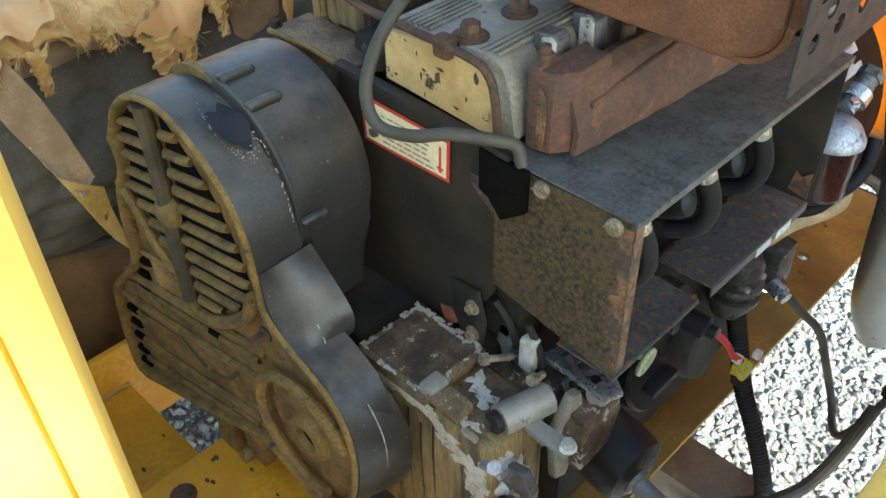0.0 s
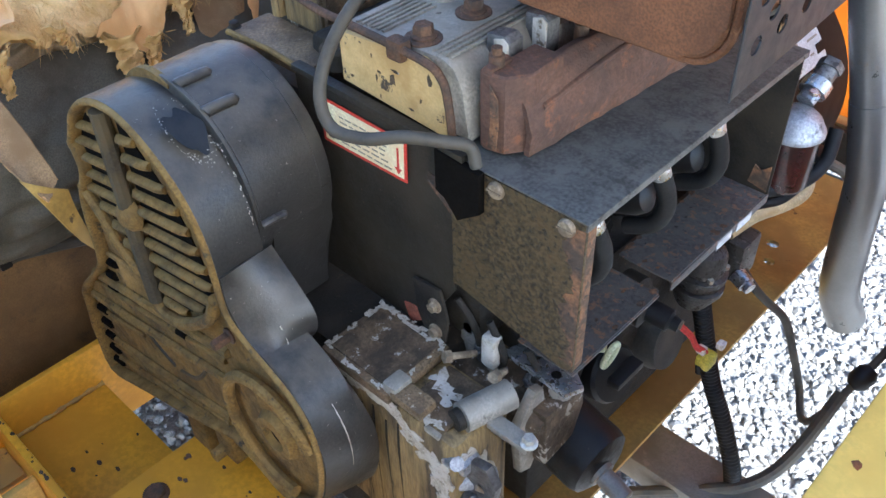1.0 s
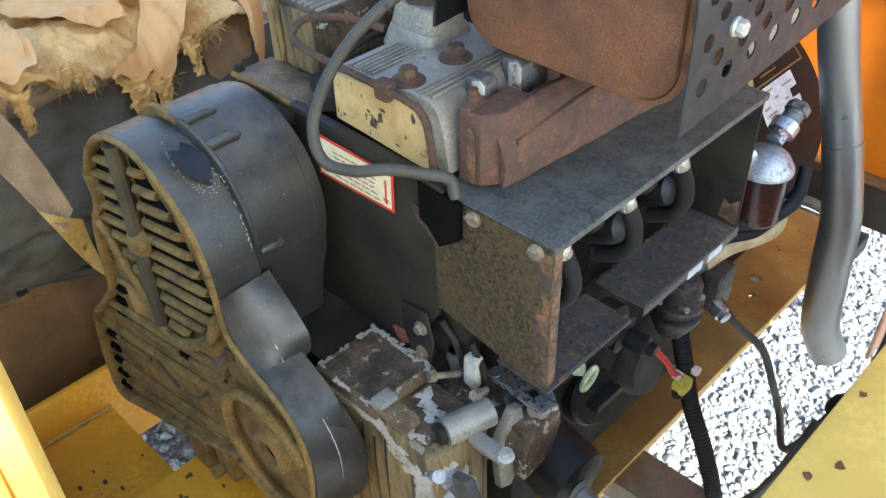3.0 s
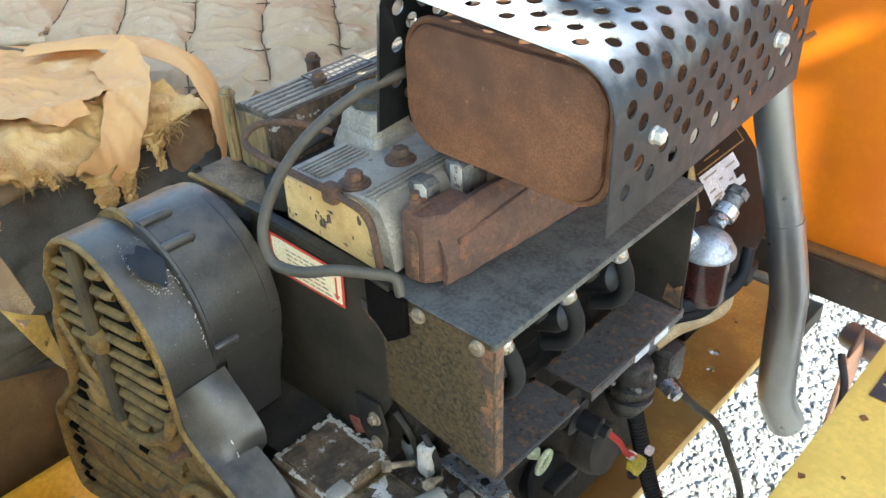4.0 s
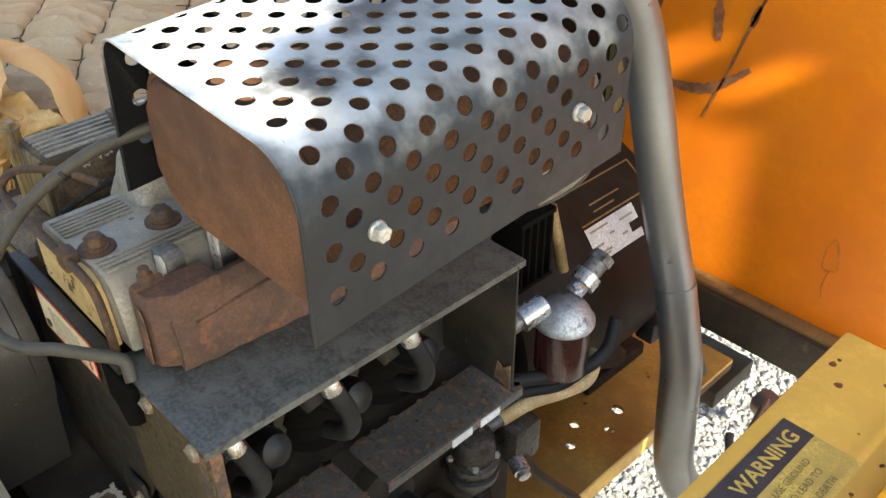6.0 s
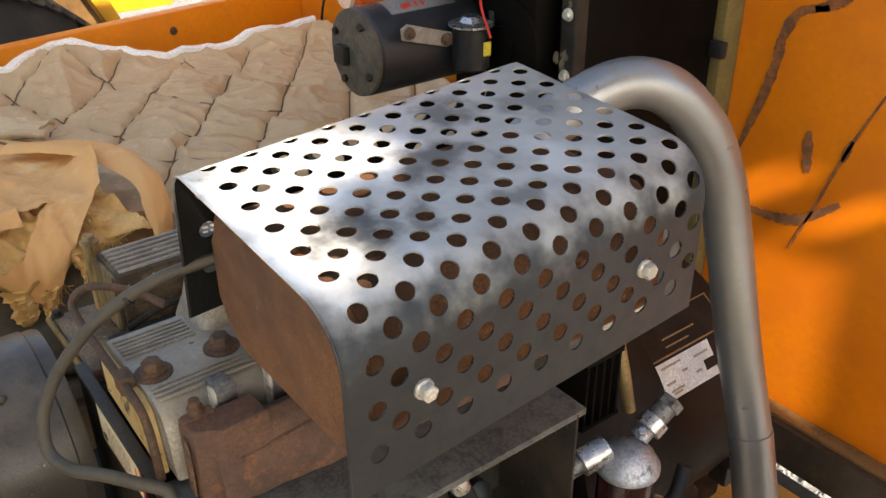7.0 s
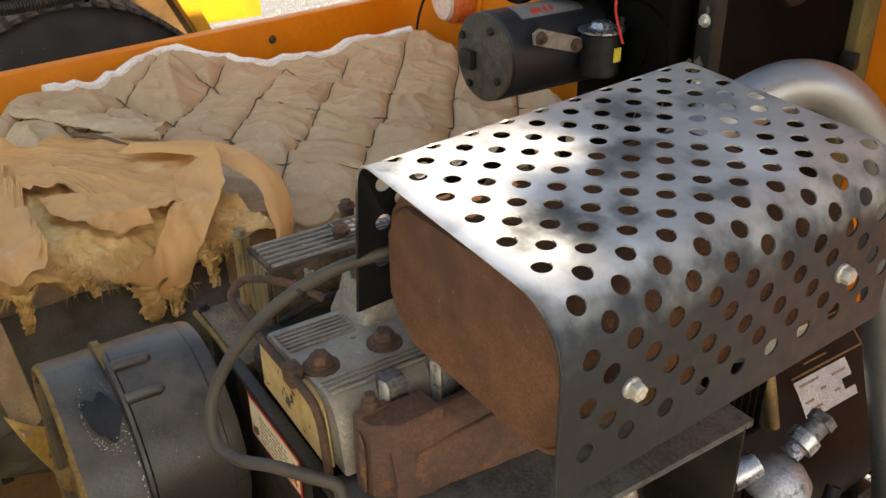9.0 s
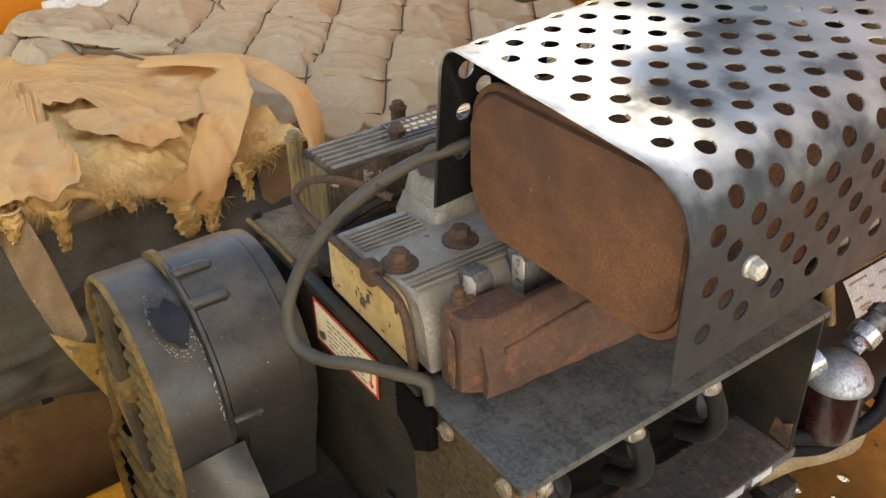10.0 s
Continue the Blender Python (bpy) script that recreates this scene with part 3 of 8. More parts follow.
hexbolt(bm, (-0.36, 1.585, 0.50), (0, 0, 1), 0.016, 0.02, 0.014)
part("bolt", bm, "dark_iron", frame_)

# the end wall behind the engine, and the column beside it
bm = B()
box(bm, -0.735, 0.34, 1.75, 1.762, 0.60, 2.20, 0.003)
wall_end = solo("wall_end", bm, "wall_orange", "orange-yellow painted steel end wall with rust stains", "wall", kind="structure")


part("bottom_flange", box(B(), -0.735, 0.30, 1.717, 1.7495, 0.596, 0.606, 0.002), "brown_tray", wall_end, "dirty brown bottom flange")


def stain(name, pts, width, seed, parent, y=1.7475):
    """A rust run on the end wall: a thin ragged film."""
    rnd = random.Random(seed)
    line = spline([(p[0], p[1], 0) for p in pts], 10)
    bm = B()
    prev = None
    for i, p in enumerate(line):
        d = (line[min(i + 1, len(line) - 1)] - line[max(i - 1, 0)]).normalized()
        w = width * (0.45 + 0.55 * math.sin(math.pi * (i + 0.5) / len(line))) * rnd.uniform(0.8, 1.2)
        a, b = p + Vector((-d.y, d.x, 0)) * w, p - Vector((-d.y, d.x, 0)) * w
        cur = (bm.verts.new((a.x, y, a.y)), bm.verts.new((b.x, y, b.y)))
        if prev:
            bm.faces.new((prev[0], cur[0], cur[1], prev[1]))
        prev = cur
    return part(name, bm, "stain_faint" if width < 0.0025 else "stain_rust", parent, "rust stain")


M["stain_rust"] = worn("stain_rust", (0.26, 0.085, 0.020), (0.12, 0.045, 0.016), s1=40, rough=0.85, bump=0.3)
M["stain_faint"] = worn("stain_faint", (0.55, 0.165, 0.016), (0.42, 0.12, 0.016), s1=40, rough=0.7)
stain("rust_stain", [(-0.672, 0.985), (-0.62, 0.984), (-0.565, 0.994), (-0.525, 1.02), (-0.485, 1.055)], 0.010, 1, wall_end)
stain("rust_stain", [(-0.575, 1.372), (-0.625, 1.356), (-0.648, 1.31), (-0.653, 1.26), (-0.672, 1.18), (-0.70, 1.09)], 0.010, 2, wall_end)
stain("rust_stain", [(-0.54, 1.395), (-0.565, 1.382), (-0.60, 1.365)], 0.009, 3, wall_end)
stain("rust_stain", [(-0.566, 1.165), (-0.563, 1.13), (-0.556, 1.09)], 0.010, 4, wall_end)
stain("rust_stain", [(-0.445, 1.275), (-0.475, 1.20), (-0.494, 1.149), (-0.53, 1.03), (-0.562, 0.936)], 0.003, 5, wall_end)
stain("rust_stain", [(-0.488, 1.17), (-0.495, 1.145), (-0.497, 1.13)], 0.007, 8, wall_end)
stain("rust_stain", [(-0.598, 1.49), (-0.612, 1.455), (-0.60, 1.435)], 0.003, 9, wall_end)
stain("rust_stain", [(-0.693, 1.50), (-0.690, 1.45), (-0.696, 1.425)], 0.008, 10, wall_end)
stain("rust_stain", [(-0.27, 0.78), (-0.26, 0.80), (-0.25, 0.78), (-0.245, 0.74), (-0.27, 0.735), (-0.272, 0.78)], 0.0022, 6, wall_end)
stain("rust_stain", [(-0.257, 0.735), (-0.262, 0.70), (-0.258, 0.67)], 0.002, 7, wall_end)

bm = B()
box(bm, -0.80, -0.736, 1.705, 1.762, 0.50, 2.2, 0.003)
column = solo("column", bm, "olive", "dark olive steel post at the edge of the end wall", "post", kind="structure")
bm = B()
box(bm, -0.752, -0.722, 1.688, 1.704, 1.262, 1.292, 0.004)
part("latch_block", bm, "black_plastic", column, "small black rubber block")

# an unseen sun blocker, added well off to the side, between the sun and the machine
M["sun_blocker_metal"] = worn("sun_blocker_metal", (0.45, 0.45, 0.44), (0.38, 0.38, 0.37), s1=5, rough=0.6)
canopy = thing("canopy", (3.8, -1.0, 4.98), "unseen pale sheet-metal sun blocker with openings, added beside the machine", "canopy", kind="structure")
# gaps between sheets are shaped to drop sun patches on wall, guard and door
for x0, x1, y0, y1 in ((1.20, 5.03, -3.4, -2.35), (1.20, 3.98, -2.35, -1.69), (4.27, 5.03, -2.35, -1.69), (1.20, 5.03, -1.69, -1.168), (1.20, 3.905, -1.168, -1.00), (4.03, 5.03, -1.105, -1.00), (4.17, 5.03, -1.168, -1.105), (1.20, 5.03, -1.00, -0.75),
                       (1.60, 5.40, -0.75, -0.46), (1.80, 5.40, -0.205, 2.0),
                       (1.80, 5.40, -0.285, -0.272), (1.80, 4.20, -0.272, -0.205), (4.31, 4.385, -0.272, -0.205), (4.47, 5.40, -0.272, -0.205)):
    part("blocker_sheet", box(B(), x0, x1, y0, y1, 5.0, 5.012, 0.0), "sun_blocker_metal", canopy)
part("blocker_sheet", prism(B(), [(1.80, -0.46), (4.78, -0.46), (4.37, -0.285), (1.80, -0.285)], "z", 5.0, 5.012), "sun_blocker_metal", canopy)
part("blocker_sheet", prism(B(), [(5.00, -0.46), (5.40, -0.46), (5.40, -0.285), (4.56, -0.285)], "z", 5.0, 5.012), "sun_blocker_metal", canopy)
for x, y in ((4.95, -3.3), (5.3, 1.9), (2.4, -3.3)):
    part("post", box(B(), x - 0.05, x + 0.05, y - 0.05, y + 0.05, GZ, 4.999, 0.004), "sun_blocker_metal", canopy)

# ---------------------------------------------------------------- the bar with the warning sign
bar = thing("side_sill", (0.0, 1.0, 0.90), "yellow steel sill with rust chips and a warning sign", "sill", kind="structure")
BX = -0.070
bm = B()
box(bm, BX, 0.075, 0.20, 1.30, 0.930, 0.970, 0.005)
part("top_plate", bm, "yellow_bar", bar)
bm = B()
box(bm, 0.076, 0.115, 0.20, 1.30, 0.935, 1.000, 0.006)
box(bm, 0.116, 0.17, 0.20, 1.30, 0.935, 0.960, 0.004)
part("raised_edge", bm, "yellow", bar)
bm = B()
box(bm, BX + 0.012, BX + 0.030, 0.20, 1.28, 0.55, 0.929, 0.003)
part("web", bm, "yellow_dirty", bar)
rnd = random.Random(11)
bm = B()
for _ in range(46):
    cx, cy, s = rnd.uniform(BX + 0.012, 0.068), rnd.uniform(0.45, 1.28), rnd.uniform(0.0012, 0.0055)
    if 0.90 < cy < 1.115 and -0.055 < cx < 0.05:
        continue
    k = rnd.randint(6, 9)
    vs = [bm.verts.new((cx + s * rnd.uniform(0.6, 1.3) * math.cos(6.283 * i / k), cy + s * rnd.uniform(0.7, 1.6) * math.sin(6.283 * i / k), 0.9704)) for i in range(k)]
    bm.faces.new(vs)
part("rust_chips", bm, "stain_rust", bar, "scattered rusty paint chips")


def flat(bm, pts, z):
    bm.faces.new([bm.verts.new((*p, z)) for p in pts])
    return bm


def text_mesh(bm, words, size, at, x_way, y_way, align='LEFT', bold=0.0):
    """Letters of the built-in font as flat mesh in the plane of x_way and y_way."""
    cu = bpy.data.curves.new("letters", 'FONT')
    cu.body, cu.size, cu.align_x, cu.offset = words, size, align, bold
    cu.resolution_u = 3
    ob = bpy.data.objects.new("letters", cu)
    scene.collection.objects.link(ob)
    bpy.context.view_layer.update()
    me = ob.to_mesh()
    x, y = Vector(x_way).normalized(), Vector(y_way).normalized()
    z = x.cross(y)
    m = Matrix.Translation(at) @ Matrix((x, y, z)).transposed().to_4x4()
    tmp = bmesh.new()
    tmp.from_mesh(me)
    bmesh.ops.transform(tmp, matrix=m, verts=tmp.verts)
    vs = {v: bm.verts.new(v.co) for v in tmp.verts}
    for f in tmp.faces:
        try:
            bm.faces.new([vs[v] for v in f.verts])
        except ValueError:
            pass
    tmp.free()
    ob.to_mesh_clear()
    bpy.data.objects.remove(ob)
    bpy.data.curves.remove(cu)
    return bm


SX0, SX1, SY0, SY1 = -0.049, 0.043, 0.917, 1.103
SZ = 0.9708
sign = part("warning_sign", flat(B(), [(SX0, SY0), (SX1, SY0), (SX1, SY1), (SX0, SY1)], SZ), "sign_yellow", bar, "worn yellow and black warning sticker")
part("header_band", flat(B(), [(SX0, SY0), (SX0 + 0.037, SY0), (SX0 + 0.037, SY1), (SX0, SY1)], SZ + 0.0006), "sign_black", sign, "black band")
part("header_word", text_mesh(B(), "WARNING", 0.0245, (SX0 + 0.0275, SY0 + 0.054, SZ + 0.0012), (0, 1, 0), (-1, 0, 0), bold=0.0006), "sign_yellow", sign, "yellow capital letters")
tri = [(SX0 + 0.031, SY0 + 0.012), (SX0 + 0.031, SY0 + 0.044), (SX0 + 0.005, SY0 + 0.028)]
part("warning_triangle", flat(B(), tri, SZ + 0.0012), "sign_yellow", sign, "yellow triangle")
bm = flat(B(), [(SX0 + 0.012, SY0 + 0.0265), (SX0 + 0.012, SY0 + 0.0295), (SX0 + 0.022, SY0 + 0.0290), (SX0 + 0.022, SY0 + 0.0270)], SZ + 0.0018)
flat(bm, [(SX0 + 0.0245, SY0 + 0.0265), (SX0 + 0.0245, SY0 + 0.0295), (SX0 + 0.0275, SY0 + 0.0295), (SX0 + 0.0275, SY0 + 0.0265)], SZ + 0.0018)
part("exclamation_mark", bm, "sign_black", sign)
for k, line in enumerate(("FAILURE TO USE GROUND", "ROD COULD LEAD TO", "SEVERE INJURY OR DEATH")):
    part("text_line", text_mesh(B(), line, 0.0112, (SX0 + 0.0525 + 0.0155 * k, SY0 + (0.014, 0.030, 0.013)[k], SZ + 0.0008), (0, 1, 0), (-1, 0, 0)), "sign_ink", sign, "dark capital letters")

# an unseen yellow wall, added behind the camera to block and tint the light
bm = B()
box(bm, -2.30, 0.30, -0.62, -0.60, 0.30, 1.02, 0.003)
solo("unseen_light_wall", bm, "yellow", "unseen yellow wall added behind the camera to block and tint light", "wall", kind="structure")
# an open door leaf at the near corner of the bay, in full sun
door = thing("side_door", (-0.20, -0.25, 0.50), "open yellow sheet-steel door leaf, sunlit, rust on its edge", "door", kind="structure")
DOOR_DIR = Vector((-0.30, -0.954, 0))
DOOR_M = Matrix.Translation((-0.122, 0.074, 0)) @ Matrix((DOOR_DIR, Vector((-DOOR_DIR.y, DOOR_DIR.x, 0)), Vector((0, 0, 1)))).transposed().to_4x4()
part("leaf", box(B(), 0.010, 0.66, -0.020, -0.004, 0.46, 2.20, 0.003, DOOR_M), "yellow_bar", door)
part("folded_edge", box(B(), 0.0, 0.0095, -0.026, 0.0, 0.46, 2.20, 0.004, DOOR_M), "yellow_bar", door)
for z, r in ((1.545, 0.006), (1.508, 0.005), (1.42, 0.003), (1.36, 0.004)):
    bm = B()
    k = 11
    vs = [bm.verts.new(DOOR_M @ Vector((0.011 + r * (1.3 + 0.3 * math.sin(5 * a)) * math.cos(a) * 0.7 + r, -0.0036, z + r * (1.2 + 0.3 * math.cos(3 * a)) * math.sin(a)))) for a in [6.283 * i / k for i in range(k)]]
    bm.faces.new(vs)
    part("rust_spot", bm, "stain_rust", door, "rust spot on the edge")
# ================================================================ the engine
engine = thing("diesel_engine", (-0.6, 0.75, 0.56), "dusty black air-cooled diesel engine with cream rocker covers", "engine")
FX, FZ, FR = -0.712, 1.062, 0.118

# crankcase and cylinders, the dark bulk behind the sheet metal
bm = B()
box(bm, -0.86, -0.44, 0.455, 1.02, 0.57, 0.90, 0.02)
box(bm, -0.80, -0.42, 0.56, 1.02, 0.90, 1.12, 0.012)
part("crankcase", bm, "dark_iron", engine, "oily dark cast-iron crankcase")
for k, y in enumerate((0.63, 0.735, 0.84)):
    bm = B()
    lathe(bm, (-0.440, y, 0.93), (0, 0, 1), [(0.048 + 0.004 * (j % 2), 0.011 * j) for j in range(19)], 24)
    part("cylinder", bm, "slot_black", engine, "finned cylinder barrel")

# fan housing
DY = 0.4265
fan = part("fan_housing", lathe(B(), (FX, DY, FZ), (0, 1, 0), [(FR * 0.97, 0), (FR, 0.003), (FR, 0.080), (FR - 0.0022, 0.082), (FR - 0.0022, 0.094), (FR * 0.97, 0.0975)], 72), "fan_black", engine, "dusty black sheet-metal fan drum", 30)
part("seam_band", lathe(B(), (FX, DY - 0.0045, FZ), (0, 1, 0), [(FR + 0.001, 0), (FR + 0.0035, 0.0012), (FR + 0.0035, 0.005), (FR + 0.001, 0.0065)], 72), "fan_black", fan)
bm = B()
prism(bm, [(-0.735, 1.06), (-0.5955, 1.06), (-0.598, 1.01), (-0.618, 0.965), (-0.622, 0.905), (-0.735, 0.905)], "y", DY + 0.014, DY + 0.094, 0.004)
part("duct_side", bm, "fan_black", fan)


def on_drum(deg, r=FR):
    return (FX + r * math.sin(radians(deg)), FZ + r * math.cos(radians(deg)))


for d in (9, 30):
    bm = B()
    x, z = on_drum(d, FR + 0.0005)
    tube(bm, [(x, DY + 0.001, z), (x, DY + 0.006, z + 0.001), (x, DY + 0.031, z), (x, DY + 0.035, z - 0.002)], 0.0062, 12)
    part("rib", bm, "fan_black", fan, "pressed rib")
bm = B()
x, z = on_drum(92, FR + 0.001)
tube(bm, [(x, DY + 0.002, z), (x, DY + 0.006, z + 0.001), (x, DY + 0.026, z), (x, DY + 0.030, z - 0.002)], 0.0046, 10)
part("clip", bm, "alloy_grey", fan, "worn bare-metal clip")
bm = B()
prism(bm, [on_drum(a, FR + r) for a, r in [(a, 0.0065 * math.sin(math.radians((a + 42) * 180 / 48))) for a in range(-42, 7, 3)]] + [on_drum(a, FR - 0.004) for a in range(6, -43, -3)], "y", DY - 0.0060, DY + 0.0015)
part("lug", bm, "cover_dusty", fan, "dusty lug on the seam")
bm = B()
rnd = random.Random(15)
for _ in range(46):
    a0 = rnd.uniform(45, 112)
    y0 = DY - 0.0075 + rnd.uniform(-0.001, 0.001)
    k, sz = rnd.randint(5, 7), rnd.uniform(0.0004, 0.0012)
    bm.faces.new([bm.verts.new((on_drum(a0 + 1.3 * sz / 0.002 * math.sin(6.283 * i / k), FR + 0.0009)[0], y0 + sz * 0.6 * math.cos(6.283 * i / k), on_drum(a0 + 1.3 * sz / 0.002 * math.sin(6.283 * i / k), FR + 0.0009)[1])) for i in range(k)])
tagged(part("paint_chips", bm, "flake", fan), "chipped paint along the seam", kind="stuff")
# sooty spot where a label came off, with a ragged halo of old glue
bm = B()
ring = [(33 + 14 * (0.86 + 0.16 * math.sin(3 * a + 1) + 0.10 * math.sin(7 * a)) * math.cos(a), 0.402 + 0.0185 * (0.9 + 0.14 * math.sin(2 * a) + 0.08 * math.sin(5 * a)) * math.sin(a)) for a in [6.2832 * i / 44 for i in range(44)]]
c = bm.verts.new((on_drum(33, FR + 0.0014)[0], 0.402, on_drum(33, FR + 0.0014)[1]))
vs = [bm.verts.new((on_drum(d, FR + 0.0011)[0], y, on_drum(d, FR + 0.0011)[1])) for d, y in ring]
for i in range(44):
    bm.faces.new((c, vs[i], vs[(i + 1) % 44]))
part("bare_patch", bm, "black_plastic", fan, "black patch in the dust")
bm = B()
for _ in range(110):
    a = rnd.gauss(-0.6, 1.5)
    q = rnd.uniform(0.95, 1.5)
    d0, y0 = 33 + 14 * q * math.cos(a), 0.402 + 0.0175 * min(q, 1.06) * math.sin(a)
    sz, k = rnd.uniform(0.0003, 0.0008), 6
    if y0 > DY - 0.008:
        continue
    bm.faces.new([bm.verts.new((on_drum(d0 + 480 * sz * rnd.uniform(0.5, 1.2) * math.sin(6.283 * i / k), FR + 0.0013)[0], y0 + sz * rnd.uniform(0.5, 1.2) * math.cos(6.283 * i / k), on_drum(d0 + 480 * sz * math.sin(6.283 * i / k), FR + 0.0013)[1])) for i in range(k)])
tagged(part("glue_flecks", bm, "flake", fan), "pale flecks of old glue", kind="stuff")

# belt and fan cover: round at the top, spreading to the pulleys below
def arc(cx, cz, r, a0, a1, n):
    return [(cx + r * math.cos(radians(a0 + (a1 - a0) * k / n)), cz + r * math.sin(radians(a0 + (a1 - a0) * k / n))) for k in range(n + 1)]


def curve2(pts, per=5):
    return [(p.x, p.y) for p in spline([(a, b, 0) for a, b in pts], per)]


def inset(loop, d):
    """The closed outline moved inwards by d (outline runs clockwise)."""
    out, n = [], len(loop)
    for i, p in enumerate(loop):
        a, b = Vector(loop[i - 1]), Vector(loop[(i + 1) % n])
        t = (b - a).normalized()
        out.append((p[0] + t.y * d, p[1] - t.x * d))
    return out


def ring_prism(bm, outer, inner, y0, y1, round_=0.0):
    """A closed band between two outlines, from y0 to y1, its front edges softened by round_."""
    rows = [[(p, y1) for p in outer], [(p, y0 + round_) for p in outer],
            [((p[0] * 0.7 + q[0] * 0.3, p[1] * 0.7 + q[1] * 0.3), y0) for p, q in zip(outer, inner)],
            [((p[0] * 0.3 + q[0] * 0.7, p[1] * 0.3 + q[1] * 0.7), y0) for p, q in zip(outer, inner)],
            [(p, y0 + round_) for p in inner], [(p, y1) for p in inner]]
    rows = [[bm.verts.new((p[0], y, p[1])) for p, y in row] for row in rows]
    n = len(outer)
    for a, b in zip(rows, rows[1:] + rows[:1]):
        for i in range(n):
            j = (i + 1) % n
            bm.faces.new((a[i], a[j], b[j], b[i]))
    return bm


outline = curve2([(-0.838, 1.098), (-0.815, 1.133), (-0.770, 1.163), (-0.713, 1.173), (-0.660, 1.155), (-0.616, 1.119), (-0.594, 1.070), (-0.589, 1.010), (-0.584, 0.980), (-0.553, 0.958), (-0.518, 0.942), (-0.487, 0.920), (-0.469, 0.882), (-0.466, 0.835), (-0.478, 0.775), (-0.510, 0.718), (-0.560, 0.695), (-0.610, 0.712), (-0.652, 0.722)], 4)
outline += [(-0.770, 0.667), (-0.888, 0.621), (-0.985, 0.580), (-1.012, 0.579), (-1.022, 0.600), (-1.022, 0.670), (-1.004, 0.758), (-0.990, 0.778)]
outline += curve2([(-0.928, 0.838), (-0.900, 0.872), (-0.889, 0.900), (-0.885, 0.950), (-0.872, 0.998), (-0.848, 1.038), (-0.846, 1.060), (-0.852, 1.076), (-0.846, 1.086)], 3)
CY0, CY1, FACE = 0.362, 0.4225, 0.377
cover = part("belt_cover", ring_prism(B(), outline, inset(outline, 0.003), CY0 + 0.005, CY1), "fan_black", engine, "black sheet cover round fan and belt, tan with dust on its face", 50)
part("back_plate", prism(B(), inset(outline, 0.004), "y", CY1 - 0.006, CY1 - 0.002), "fan_black", cover)
part("cover_face", prism(B(), inset(outline, 0.0035), "y", FACE, FACE + 0.004), "cover_dusty", cover, "recessed face caked in tan dust")
# raised rim along the edge of the face
part("rim", ring_prism(B(), inset(outline, 0.0004), inset(outline, 0.0085), CY0, FACE - 0.0003, 0.004), "cover_dusty", cover, "dusty raised rim", 60)
# the cover's side flares round the lower pulley
FLARE = [((-0.5885, 1.030), (-0.592, 1.030)), ((-0.5875, 0.995), (-0.556, 0.998)), ((-0.573, 0.970), (-0.534, 0.972)), ((-0.553, 0.9575), (-0.535, 0.947)), ((-0.530, 0.9475), (-0.548, 0.922)), ((-0.505, 0.934), (-0.524, 0.911)), ((-0.481, 0.911), (-0.486, 0.887)), ((-0.4675, 0.872), (-0.458, 0.850)), ((-0.4655, 0.828), (-0.457, 0.800)), ((-0.479, 0.770), (-0.474, 0.745)), ((-0.512, 0.714), (-0.512, 0.700))]
F_LINE, R_LINE = curve2([a for a, b in FLARE], 4), curve2([b for a, b in FLARE], 4)


def flare(u, v):
    k = min(len(F_LINE) - 1, int(u * (len(F_LINE) - 1) + 0.5))
    (x0, z0), (x1, z1) = F_LINE[k], R_LINE[k]
    lift = 0.0035 * math.sin(math.pi * v)
    return (x0 + (x1 - x0) * v + lift + 0.0008, CY0 + 0.0055 + 0.066 * v, z0 + (z1 - z0) * v + lift + 0.0008)


shell = part("rear_shell", sheet(B(), flare, len(F_LINE) - 1, 8, 0.003), "fan_black", cover, "", 60)
bm = B()
for k in range(26):
    u0 = 0.22 + 0.024 * k + rnd.uniform(-0.008, 0.008)
    p, q = Vector(flare(u0, 0.46)), Vector(flare(u0 + rnd.uniform(0.012, 0.02), 0.46))
    w = Vector((0, rnd.uniform(0.0004, 0.0009), 0))
    up = Vector((0.0012, 0, 0.0012))
    bm.faces.new([bm.verts.new(v_ + up) for v_ in (p - w, q - w * 0.6, q + w, p + w * 0.7)])
tagged(part("scuff_line", bm, "flake", shell), "broken line of scuffed paint", kind="stuff")
# two louvre fields either side of the spine
FIELD_R = curve2([(-0.736, 1.150), (-0.704, 1.124), (-0.664, 1.084), (-0.640, 1.040), (-0.627, 0.996), (-0.633, 0.966), (-0.666, 0.930), (-0.710, 0.900), (-0.745, 0.888)], 4) + [(-0.745, 0.985), (-0.736, 1.060)]
FIELD_L = [(-0.768, 1.146), (-0.806, 1.126), (-0.832, 1.098), (-0.846, 1.070), (-0.838, 1.044), (-0.858, 1.008), (-0.830, 0.982), (-0.802, 0.946), (-0.770, 0.922), (-0.766, 1.05)]


def field_span(field, slope, c):
    """The stretch of the line z = c + slope * (x - FX) that lies in a louvre field."""
    hits = []
    for (x0, z0), (x1, z1) in zip(field, field[1:] + field[:1]):
        f0, f1 = z0 - c - slope * (x0 - FX), z1 - c - slope * (x1 - FX)
        if (f0 > 0) != (f1 > 0):
            hits.append(x0 + (x1 - x0) * f0 / (f0 - f1))
    return (min(hits), max(hits)) if len(hits) >= 2 else None


